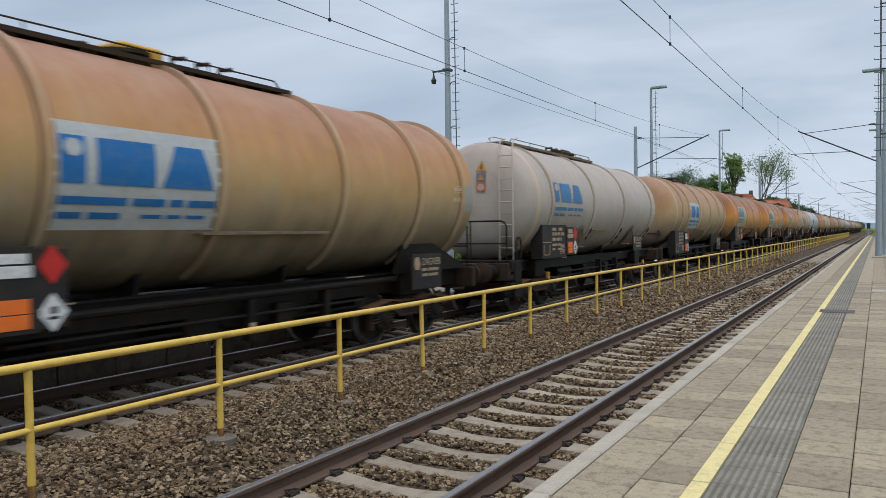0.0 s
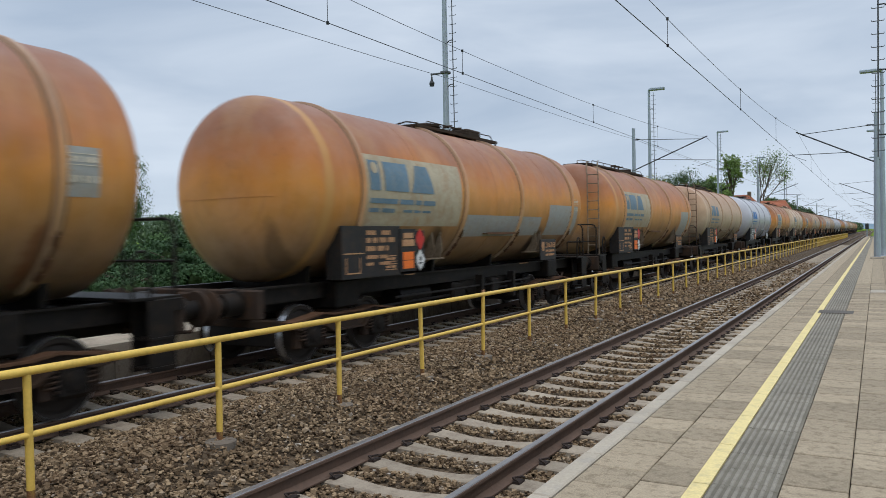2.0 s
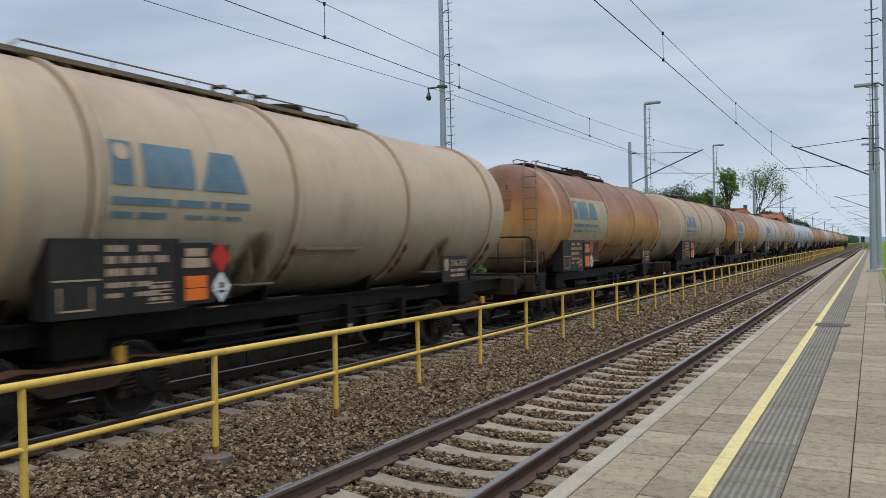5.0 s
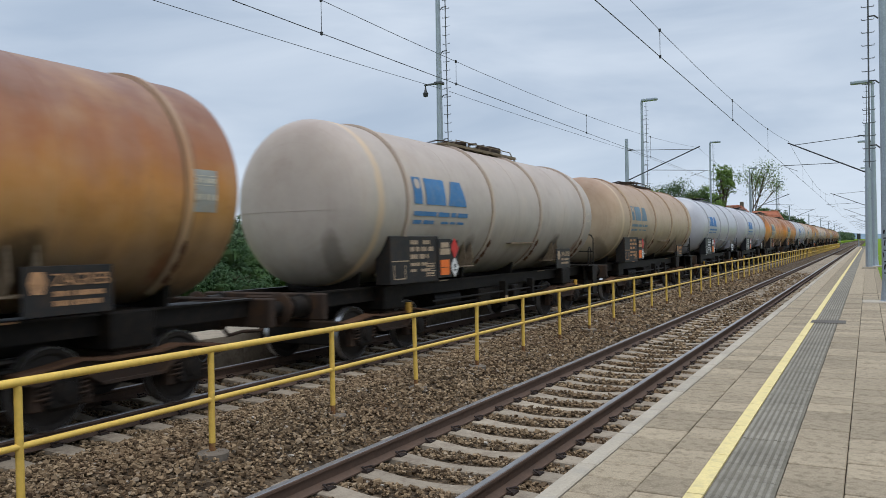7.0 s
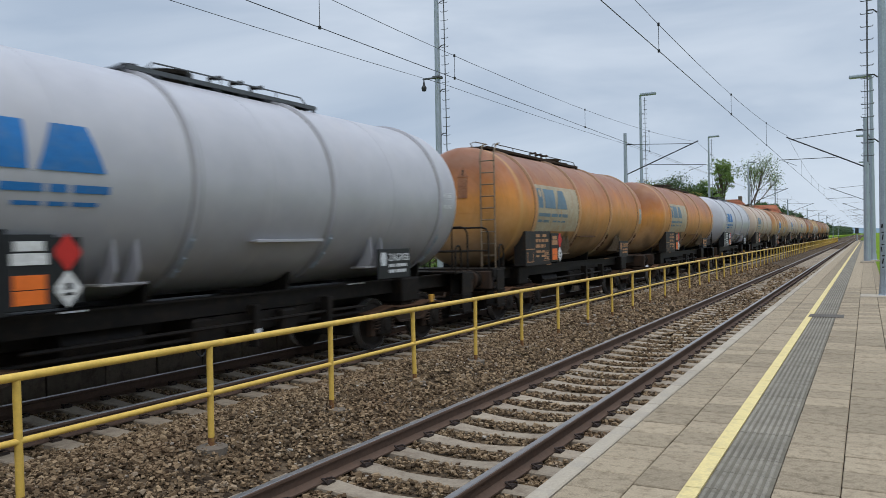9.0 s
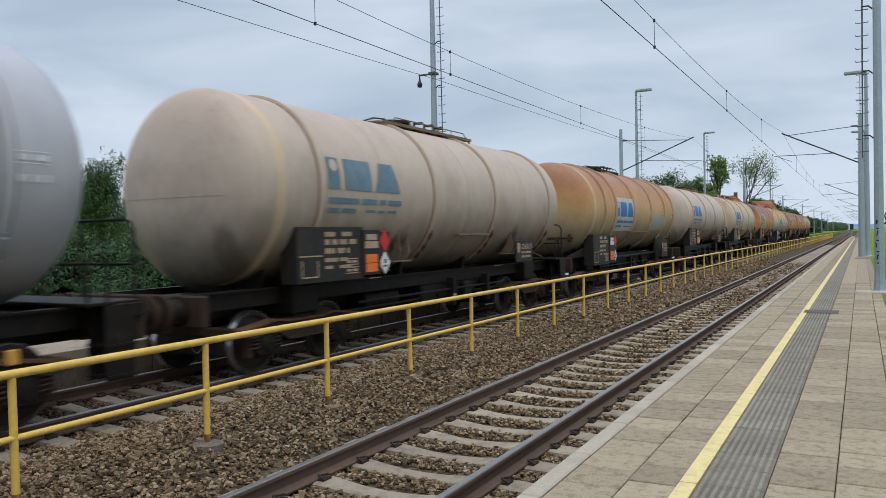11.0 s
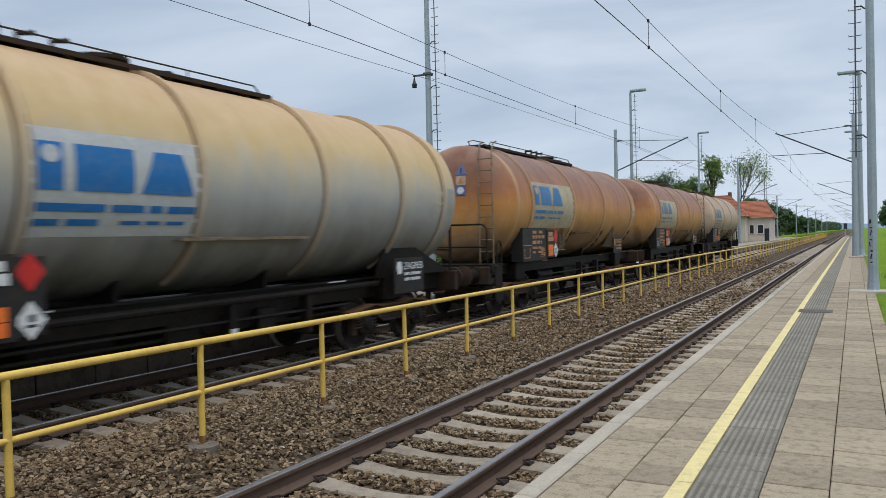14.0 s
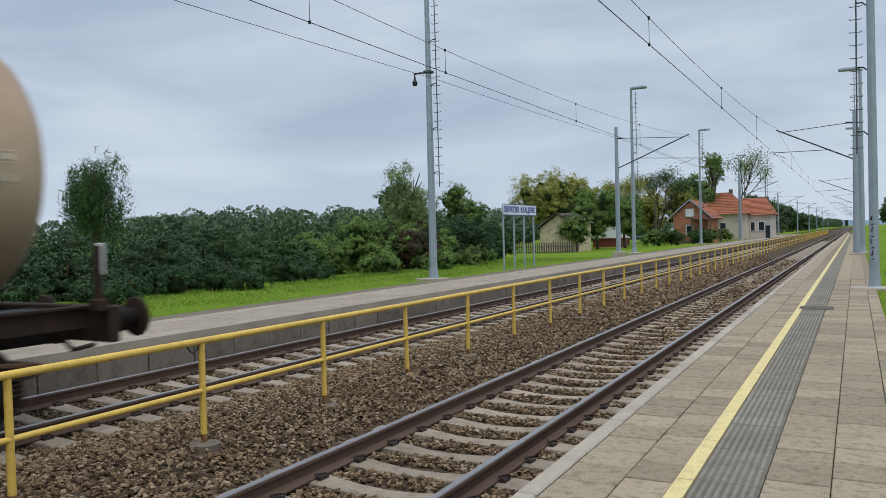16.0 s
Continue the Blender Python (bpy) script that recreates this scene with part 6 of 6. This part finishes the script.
plant("dark_tree", (-19.6, 46.0, 0.1), (1.6, 1.6, 2.2), "light", "small dark green tree by the hedge", "tree", seed=43, leaves=14000, leaf=0.06, trunk=3.3)
plant("dark_tree", (-27.5, 51.0, 0.1), (2.2, 2.2, 2.2), "dark", "dark rounded tree behind the hedge", "tree", seed=43, leaves=14000, leaf=0.06, trunk=3.9)
plant("walnut_tree", (-25.0, 78.0, 0.2), (5.4, 5.0, 3.4), "autumn", "broad walnut tree with yellowing leaves", "tree", seed=44, leaves=54000, leaf=0.09, trunk=4.8, blobs=44, hollow=0.3, core=0.3)
plant("orchard_tree", (-18.2, 72.0, 0.2), (3.6, 3.4, 2.7), "light", "rounded green fruit tree beside the old house", "tree", "orchard trees", seed=45, leaves=26000, leaf=0.09, trunk=3.6)
plant("orchard_tree", (-20.5, 88.0, 0.2), (3.6, 3.4, 2.7), "light", "rounded green fruit tree beside the old house", "tree", "orchard trees", seed=45, leaves=26000, leaf=0.09, trunk=4.0, turn=80)
plant("orchard_tree", (-17.0, 62.0, 0.2), (1.5, 1.5, 1.5), "light", "young green fruit tree on the grass", "tree", "orchard trees", seed=46, leaves=9000, leaf=0.065, trunk=2.0)
plant("orchard_tree", (-16.4, 75.0, 0.2), (2.2, 2.2, 1.9), "light", "green fruit tree with a bare lower trunk", "tree", "orchard trees", seed=47, leaves=14000, leaf=0.075, trunk=3.0)
for i, (x, y, h) in enumerate([(-16.4, 112.0, 8.0), (-17.6, 106.0, 6.0), (-24, 104.0, 5.0), (-29, 96.0, 5.0), (-22.5, 112.0, 6.0)]):
    plant("garden_tree", (x, y, 0.2), (3.0, 3.0, 3.4), ("light", "autumn", "light")[i % 3], "tall dark garden tree behind the houses", "tree", "garden trees", seed=48 + i % 2, leaves=20000, leaf=0.11, trunk=h * 0.8, turn=i * 40, core=0.35)


def open_tree(at, height, spread, seed, leaf_kind, per_tip, leaf, label, name="ash_tree", group=""):
    """A tree whose branches fork five times and show through a thin crown."""
    rng = random.Random(seed)
    wood, tips = Mesh(), []

    def grow(p, d, length, r, depth):
        bend = Vector((rng.uniform(-1, 1), rng.uniform(-1, 1), rng.uniform(0, 0.7))) * 0.22
        h = p + d * length * 0.5
        e = h + (d + bend).normalized() * length * 0.5
        wood.tube([tuple(p), tuple(h), tuple(e)], r, 6 if depth < 2 else 4, r * 0.62)
        if depth >= 2:
            tips.append((e, length))
        if depth < 5:
            for k in range(2 if depth == 0 else 3 if depth < 4 else 2):
                out = Vector((rng.uniform(-1, 1), rng.uniform(-1, 1), rng.uniform(-0.25, 0.75)))
                grow(e if k else h.lerp(e, 0.8), (d + out * spread).normalized(), length * rng.uniform(0.62, 0.84), r * 0.6, depth + 1)
    grow(Vector((0, 0, -0.4)), Vector((0, 0, 1)), height * 0.36, 0.022 * height, 0)
    top = thing(name, at, label, "tree", group)
    part("trunk", wood, M["stem"], top, "dark forking trunk and branches")
    nr = np.random.default_rng(seed)
    pos = np.concatenate([np.array(e) + nr.normal(size=(per_tip, 3)) * (0.25 + 0.22 * q) for e, q in tips])
    n = len(pos)
    a = nr.normal(size=(n, 3))
    a /= np.linalg.norm(a, axis=1)[:, None]
    b = np.cross(a, nr.normal(size=(n, 3)))
    b /= np.linalg.norm(b, axis=1)[:, None]
    w = (leaf * nr.uniform(0.6, 1.4, n))[:, None]
    part("crown", arrays_mesh("crown", np.stack([pos - a * w, pos + b * w * 0.8, pos + a * w], 1).reshape(-1, 3), np.arange(3 * n).reshape(-1, 3)), LEAF[leaf_kind], top, "thin leafy crown")


plant("ash_tree", (-15.1, 120.0, 0.2), (2.1, 2.1, 2.9), "light", "thin-leaved round ash tree over the red roof", "tree", seed=61, leaves=6000, leaf=0.12, trunk=10.6, blobs=22, hollow=0.3, core=0, limbs=9)
open_tree((-12.5, 130.0, 0.2), 11.9, 0.62, 8, "light", 15, 0.12, "half-bare tree with open dark branches")
open_tree((-21.5, 96.0, 0.2), 7.8, 0.55, 12, "autumn", 30, 0.11, "thin garden tree with dark open branches")
open_tree((-18.6, 101.0, 0.2), 8.4, 0.55, 14, "hedge", 30, 0.11, "thin garden tree with dark open branches")
for i, (x, y) in enumerate([(-13.6, 83.0), (-14.8, 80.5), (-12.6, 99.0), (-11.2, 100.5), (-12.0, 89.6), (-11.2, 91.0)]):
    plant("garden_shrub", (x, y, 0.25), (1.5, 1.3, 0.9), "light" if i % 2 else "hedge", "clipped dark green garden shrub by the brick house", "shrub", "garden shrubs", seed=53, leaves=7000, leaf=0.065, trunk=0.8, turn=i * 60)
for i in range(16):
    y = 150 + i * 17
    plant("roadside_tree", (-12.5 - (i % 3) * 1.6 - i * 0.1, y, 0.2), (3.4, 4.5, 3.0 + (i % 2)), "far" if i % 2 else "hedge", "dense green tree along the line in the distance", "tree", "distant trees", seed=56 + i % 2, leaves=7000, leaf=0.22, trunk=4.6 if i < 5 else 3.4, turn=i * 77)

for i, (x, y) in enumerate([(10.6, 168.0), (13.5, 196.0), (12.0, 228.0), (16.5, 250.0)]):
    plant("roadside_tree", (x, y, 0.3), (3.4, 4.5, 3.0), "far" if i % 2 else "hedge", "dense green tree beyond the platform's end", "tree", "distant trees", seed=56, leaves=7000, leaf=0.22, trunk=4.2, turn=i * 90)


def far_woods():
    """The wooded rise behind the hedge and the far end of the line."""
    rng = np.random.default_rng(9)
    pos = []
    for x0, y0, x1, y1, h, n in ((-190, 110, -60, 150, 8.6, 110), (-150, 140, -60, 190, 10.8, 80), (-60, 120, -30, 150, 6.5, 26), (-50, 300, -11, 900, 9, 110), (14, 160, 60, 600, 9, 70), (-320, 260, -120, 340, 15, 60)):
        for k in range(n):
            u = rng.random()
            c = np.array([x0 + (x1 - x0) * u, y0 + (y1 - y0) * u + rng.normal(0, 6), 0])
            top = h * rng.uniform(0.55, 1.0)
            m = 420
            d = rng.normal(size=(m, 3))
            d /= np.linalg.norm(d, axis=1)[:, None]
            pos.append(c + [0, 0, top * 0.5] + d * np.array([top * 0.42, top * 0.42, top * 0.5]) * rng.lognormal(-0.1, 0.05, (m, 1)))
    pos = np.concatenate(pos)
    n = len(pos)
    a = rng.normal(size=(n, 3)); a /= np.linalg.norm(a, axis=1)[:, None]
    b = np.cross(a, rng.normal(size=(n, 3))); b /= np.linalg.norm(b, axis=1)[:, None]
    s = rng.uniform(0.32, 0.62, (n, 1))
    quad = np.stack([pos - a * s, pos + b * s * 0.9, pos + a * s], 1).reshape(-1, 3)
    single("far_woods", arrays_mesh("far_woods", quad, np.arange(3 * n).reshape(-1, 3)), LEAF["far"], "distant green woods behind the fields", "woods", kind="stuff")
    xs = np.linspace(-2200, 1800, 90)
    hs = [20 + 24 * noise.noise((x * 0.0016, 3.1, 0)) + 10 * noise.noise((x * 0.006, 8.1, 0)) for x in xs]
    m = Mesh().add([(x, 2900, -5) for x in xs] + [(x, 2960, max(h, 8)) for x, h in zip(xs, hs)], [(i, i + 1, 91 + i, 90 + i) for i in range(89)])
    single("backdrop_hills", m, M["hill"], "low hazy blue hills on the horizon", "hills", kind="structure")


far_woods()


def tufts():
    """Grass blades on the verges nearest to the platforms."""
    rng = np.random.default_rng(21)
    n1, n2 = 42000, 9000
    p = np.concatenate([np.c_[-9.6 - rng.random(n1) ** 1.6 * 6.0, rng.uniform(8, 48, n1)], np.c_[rng.uniform(3.98, 6.5, n2), rng.uniform(8, 40, n2)]])
    n3 = 5000
    p = np.concatenate([p, np.c_[rng.normal(-15.0, 0.3, n3), rng.uniform(8, 42, n3 // 50).repeat(50) + rng.normal(0, 0.25, n3)]])
    n = len(p)
    h = rng.uniform(0.01, 0.055, n)
    h[-n3:] = rng.uniform(0.04, 0.15, n3)
    h[rng.random(n) < 0.03] *= 2.2
    a = rng.uniform(0, 2 * np.pi, n)
    dx, dy = np.cos(a) * 0.016, np.sin(a) * 0.016
    lx, ly = rng.normal(0, 0.02, n), rng.normal(0, 0.02, n)
    z = np.full(n, 0.30)
    v = np.stack([np.c_[p[:, 0] - dx, p[:, 1] - dy, z], np.c_[p[:, 0] + dx, p[:, 1] + dy, z], np.c_[p[:, 0] + lx, p[:, 1] + ly, z + h]], 1).reshape(-1, 3)
    m = Mat("grass_blade", 0.8)
    m.b.inputs["Specular IOR Level"].default_value = 0.05
    m.colour(m.ramp(m.island(), [(0.0, (0.12, 0.205, 0.024)), (0.6, (0.165, 0.27, 0.032)), (1.0, (0.27, 0.30, 0.085))]))
    single("grass_tufts", arrays_mesh("grass_tufts", v, np.arange(3 * n).reshape(-1, 3)), m.m, "short green grass blades on the verge", "grass", kind="stuff")


tufts()


# ---- houses ----
def window(parent, x0, x1, y, z0, z1, pane="glass"):
    w = part("window", Mesh().box(x0, x1, y - 0.02, y + 0.10, z0, z1, 0.01), M["frame_white"], parent, "white framed window")
    part("pane", Mesh().box(x0 + 0.09, x1 - 0.09, y - 0.028, y - 0.02, z0 + 0.09, z1 - 0.09), M[pane], w)
    part("sill", Mesh().box(x0 - 0.06, x1 + 0.06, y - 0.10, y, z0 - 0.06, z0, 0.01), M["kerb"], w)


def tiled_roof(parent, quad, rows, material, name="roof"):
    """A roof slope with courses of tiles laid in steps: quad is eave left, eave right, ridge right, ridge left."""
    a, b, c, d = (Vector(q) for q in quad)
    up = (b - a).cross(d - a).normalized()
    if up.z < 0:
        up = -up
    for i in range(rows):
        u0, u1 = i / rows, (i + 1.12) / rows
        p = [a.lerp(d, u0) + up * 0.07, b.lerp(c, u0) + up * 0.07, b.lerp(c, min(u1, 1)) + up * 0.015, a.lerp(d, min(u1, 1)) + up * 0.015]
        q = [v - up * 0.06 for v in p]
        course = part("tile_course" if i else name, Mesh().add(p + q, [(0, 1, 2, 3), (7, 6, 5, 4), (0, 4, 5, 1), (1, 5, 6, 2), (2, 6, 7, 3), (3, 7, 4, 0)]), material, roof if i else parent, smooth=False)
        roof = roof if i else course
    return roof


def brick_house():
    top = thing("house", (-13.3, 92.0, 0.3), "small unplastered orange brick house with a gabled tile roof", "house")
    w0, w1, d = -1.9, 1.9, 8.0
    part("wall", Mesh().prism([(w0, 0), (w1, 0), (w1, 3.2), (0.05, 4.85), (w0, 3.2)], 0.06, d, "y"), M["mortar"], top, "mortar-grey wall core", smooth=False)
    bricks = []
    brick = Mesh().box(0.006, 0.244, 0, 0.07, 0.006, 0.134, 0.004).data("brick")
    part("plinth", Mesh().box(w0 - 0.03, w1 + 0.03, -0.03, 0.06, -0.3, 0.35, 0.01), M["foot"], top, "grey concrete plinth")
    z, k = 0.35, 0
    while z < 4.7:
        reach = 1.9 if z < 3.1 else max(0.0, 1.9 * (4.75 - z) / 1.6)
        x = -reach + (0.125 if k % 2 else 0.0)
        while x + 0.24 <= reach:
            inside = any(a - 0.1 < x + 0.12 < b + 0.1 and c - 0.06 < z + 0.07 < e for a, b, c, e in ((-0.55, 0.45, 3.05, 4.05), (-0.52, 0.25, 0.95, 2.2)))
            if not inside:
                bricks.append((x, z))
            x += 0.25
        z, k = z + 0.14, k + 1
    for x, z in bricks[:300]:
        part("brick", brick, M["brick"], top).location = (x, 0, z)
    rest = Mesh()
    for x, z in bricks[300:]:
        rest.box(x + 0.006, x + 0.244, 0, 0.07, z + 0.006, z + 0.134)
    part("upper_bricks", rest, M["brick"], top, smooth=False)["kind"] = "stuff"
    window(top, -0.5, 0.42, 0.0, 3.1, 4.0, "sign_white")
    window(top, -0.47, 0.22, 0.0, 0.98, 2.15)
    tiled_roof(top, [(w0 - 0.35, -0.35, 3.0), (w0 - 0.35, d, 3.0), (0.05, d, 5.0), (0.05, -0.35, 5.0)], 10, M["roof_tile"])
    tiled_roof(top, [(w1 + 0.75, d, 2.75), (w1 + 0.75, -0.35, 2.75), (0.05, -0.35, 5.0), (0.05, d, 5.0)], 10, M["roof_tile"])
    part("barge_board", Mesh().prism([(w0 - 0.42, 2.92), (0.05, 4.95), (w1 + 0.78, 2.68), (w1 + 0.78, 2.82), (0.05, 5.12), (w0 - 0.42, 3.08)], -0.40, -0.35, "y"), M["galv"], top, "grey barge board", smooth=False)
    porch = part("porch", Mesh().box(0.3, 3.6, -1.5, -0.05, 2.7, 2.82, 0.02), M["wood"], top, "lean-to porch of posts and boards")
    for x in (0.4, 1.4, 2.5, 3.5):
        part("porch_post", Mesh().box(x - 0.05, x + 0.05, -1.45, -1.35, -0.3, 2.7), M["wood"], porch)
    part("side_wall", Mesh().box(w1, w1 + 0.03, 0.06, d, -0.3, 3.2), M["brick"], top, "orange brick side wall")


brick_house()


def bungalow():
    top = thing("house", (-11.0, 118.0, 0.2), "pale plastered house with hipped red tile roofs", "house")
    part("wall", Mesh().box(-5.7, 0.7, 0.0, 7.5, -0.3, 3.85).box(0.7, 3.75, 3.0, 11.0, -0.3, 3.75), M["house_wall"], top, "pale plastered wall", smooth=False)
    for q in ([(-6.2, -0.4, 3.75), (1.1, -0.4, 3.75), (-1.9, 3.4, 7.05), (-4.3, 3.4, 7.05)], [(1.1, -0.4, 3.75), (1.1, 8.0, 3.75), (-1.9, 3.9, 7.05), (-1.9, 3.4, 7.05)], [(-6.2, 8.0, 3.75), (-6.2, -0.4, 3.75), (-4.3, 3.4, 7.05), (-4.3, 3.9, 7.05)],
              [(-0.2, 2.6, 3.55), (4.1, 2.6, 3.55), (2.75, 6.6, 6.15), (-1.2, 6.6, 6.15)], [(4.1, 2.6, 3.55), (4.1, 11.4, 3.55), (2.75, 7.4, 6.15), (2.75, 6.6, 6.15)]):
        tiled_roof(top, q, 14, M["roof_tile"])
    part("chimney", Mesh().box(-2.0, -1.5, 3.2, 3.7, 5.8, 7.5, 0.02), M["foot"], top, "grey chimney")
    window(top, -3.0, -2.0, 0.0, 1.3, 2.6)
    window(top, 0.9, 1.6, 3.0, 1.2, 2.6)
    window(top, 2.0, 2.9, 3.0, 1.2, 2.6)
    part("door", Mesh().box(2.98, 3.6, 2.96, 3.04, -0.1, 2.0, 0.01), M["glass"], top, "dark glazed door")


bungalow()


def old_house():
    top = thing("house", (-18.7, 62.0, 0.2), "derelict small house with stained yellow plaster and dark roof", "house")
    part("wall", Mesh().prism([(-1.5, 0), (1.4, 0), (1.4, 2.6), (0.05, 3.25), (-1.5, 2.15)], 0, 5.0, "y"), M["render_wall"], top, "stained flaking plaster wall", smooth=False)
    tiled_roof(top, [(-1.85, -0.3, 2.0), (-1.85, 5.2, 2.0), (0.05, 5.2, 3.4), (0.05, -0.3, 3.4)], 8, M["old_roof"])
    tiled_roof(top, [(1.7, 5.2, 2.5), (1.7, -0.3, 2.5), (0.05, -0.3, 3.4), (0.05, 5.2, 3.4)], 8, M["old_roof"])
    fence_ = thing("garden_fence", (-19.5, 60.5, 0.2), "weathered wooden garden fence", "fence")
    for k in range(30):
        part("slat", cached("slat", lambda: Mesh().box(-0.05, 0.05, 0, 0.02, -0.2, 0.95, 0.004)), M["wood"], fence_).location = (-3.2 + k * 0.2, 0, random.uniform(-0.06, 0.04))
    part("rail", Mesh().box(-3.3, 2.7, 0.02, 0.05, 0.55, 0.62).box(-3.3, 2.7, 0.02, 0.05, 0.1, 0.17), M["wood"], fence_)
    shed = thing("shed", (-20.2, 82.0, 0.2), "low garden shed with a pale roof and red side", "shed")
    part("wall", Mesh().box(-1.6, 1.6, 0, 2.6, -0.2, 1.0), M["red_shed"], shed, "dark red boarded side")
    part("roof", Mesh().prism([(-1.8, 1.0), (1.8, 1.0), (1.7, 2.3), (-1.5, 2.0)], -0.2, 2.8, "y"), M["sign_white"], shed, "pale sheet roof", smooth=False)
    rack = thing("bicycle_rack", (-16.2, 81.5, 0.3), "grey tubular steel barrier on the grass", "barrier")
    part("frame", Mesh().tube([(-0.9, 0, -0.2), (-0.9, 0, 0.9), (-0.8, 0, 1.0), (0.8, 0, 1.0), (0.9, 0, 0.9), (0.9, 0, -0.2)], 0.03, 8), M["galv"], rack)
    for k in range(6):
        part("bar", Mesh().tube([(-0.65 + k * 0.26, 0, 0.1), (-0.65 + k * 0.26, 0, 1.0)], 0.014, 6), M["galv"], rack)


old_house()

# wooden power poles behind the far platform
for x, y, h in ((-17.9, 95.0, 5.4),):
    t = thing("utility_pole", (x, y, 0.2), "weathered wooden utility pole between the garden trees", "utility pole", "utility poles")
    part("pole", Mesh().tube([(0, 0, -0.3), (0, 0, h)], 0.14, 8, 0.09), M["wood"], t)
    part("crossarm", Mesh().box(-0.25, 0.25, -0.05, 0.05, h - 0.3, h - 0.2, 0.01), M["wood"], t)

# signal beyond the platform's end
sg = thing("railway_signal", (2.0, 165.0, 0.3), "dark railway signal post beyond the platform's end", "signal")
part("post", Mesh().tube([(0, 0, -0.3), (0, 0, 2.6)], 0.09, 8), M["galv"], sg)
part("signal_head", Mesh().box(-0.3, 0.3, -0.1, 0.1, 1.5, 2.6, 0.05), M["dark_metal"], sg, "dark signal head")

# ---- pieces of pavement and track, last ----
# columns of slabs: from, to, place of one joint
COLUMNS = [(1.856, 2.232, 5.10), (2.240, 2.545, 5.29), (3.051, 3.419, 5.205), (3.425, 3.788, 5.391), (3.794, 3.995, 5.28)]
SLAB = 0.3835


def pave():
    def slab(x0, x1):
        return Mesh().box(0, x1 - x0, 0.0055, SLAB - 0.0055, -0.05, 0, 0.006).data("slab")
    for x0, x1, joint in COLUMNS:
        me = slab(x0, x1)
        first = joint - 5 * SLAB
        for k in range(58):
            p = part("slab", me, M["slab"], platform, smooth=False)
            p.location = (x0, first + k * SLAB, PLAT + random.uniform(-0.003, 0.003))
            p.rotation_euler = (random.gauss(0, 0.002), random.gauss(0, 0.002), random.gauss(0, 0.0015))
        far_slabs = Mesh()
        for k in itertools.chain(range(-34, 0), range(58, 484)):
            y = first + k * SLAB
            far_slabs.box(x0, x1, y + 0.005, y + SLAB - 0.005, PLAT - 0.05, PLAT)
        part("far_slabs", far_slabs, M["slab"], platform, smooth=False)["kind"] = "stuff"
    # guidance slabs: a dark plate with paler worn ribs along it
    step, y = 0.392, 5.034 - 0.392 * 5
    plate = Mesh().box(0, 0.392, 0.003, step - 0.003, -0.05, -0.005, 0.003).data("tactile_slab")
    ribs = Mesh()
    for k in range(8):
        ribs.prism([(0.010 + k * 0.047, -0.006), (0.016 + k * 0.047, 0.0), (0.032 + k * 0.047, 0.0), (0.038 + k * 0.047, -0.006)], 0.004, step - 0.004)
    ribs = ribs.data("ribs")
    for k in range(60):
        p = part("tactile_slab", plate, M["tactile"], platform, "grooved grey guidance slab", smooth=False)
        p.location = (2.654, y + k * step, PLAT + random.uniform(-0.001, 0.001))
        part("ribs", ribs, M["tactile_rib"], p, "worn pale ribs", smooth=False)
    rest, rest_ribs = Mesh(), Mesh()
    for k in itertools.chain(range(-30, 0), range(60, 440)):
        rest.box(2.654, 3.046, y + k * step + 0.003, y + (k + 1) * step - 0.003, PLAT - 0.05, PLAT - 0.005)
    for k in range(8):
        rest_ribs.box(2.667 + k * 0.047, 2.689 + k * 0.047, y + 60 * step, y + 440 * step, PLAT - 0.02, PLAT)
        rest_ribs.box(2.667 + k * 0.047, 2.689 + k * 0.047, y - 30 * step, y, PLAT - 0.02, PLAT)
    ob = part("far_tactile_slabs", rest, M["tactile"], platform, "grooved grey guidance slabs", smooth=False)
    ob["kind"] = "stuff"
    part("ribs", rest_ribs, M["tactile_rib"], ob, "worn pale ribs", smooth=False)["kind"] = "stuff"
    kerb = Mesh().box(0, 0.130, 0.004, 0.996, -0.20, 0.004, 0.010).data("kerb_stone")
    for k in range(195):
        p = part("kerb_stone", kerb, M["kerb"], platform, "pale platform edge stone", smooth=False)
        p.location = (EDGE, -6.0 + k * 1.0 + 0.35, PLAT + random.uniform(-0.002, 0.002))
    part("platform_wall", Mesh().box(EDGE + 0.06, EDGE + 0.14, -12, 190, -0.72, PLAT - 0.19), M["wall_conc"], platform, "stained platform wall")
    cov = thing("manhole_cover", (2.885, 16.52, PLAT), "dark iron access cover let into the paving", "manhole cover")
    part("frame", Mesh().box(-0.30, 0.30, -0.30, 0.30, -0.02, 0.005, 0.003), M["manhole"], cov)
    part("lid", Mesh().box(-0.25, 0.25, -0.25, 0.25, 0.0, 0.008, 0.003), M["manhole"], cov)


pave()
SL = sleeper_mesh()
for top, centre, first, n in ((near_track, 0.0, near_first, 190), (far_track, FAR, far_first, 150)):
    for i in range(-16, n):
        p = part("sleeper", SL, M["sleeper"], top, smooth=False)
        p.location = (0, first + 0.6 * i, random.uniform(-0.004, 0.004))


def motions():
    """The whole train runs towards and past the camera at one steady speed; its solid disc wheels show no turning."""
    for along, w in WAGONS:
        walk(w, [(t, pose(FAR, along - SPEED * t, 0)) for t in (0, 4, 8, 12, 16)])


motions()
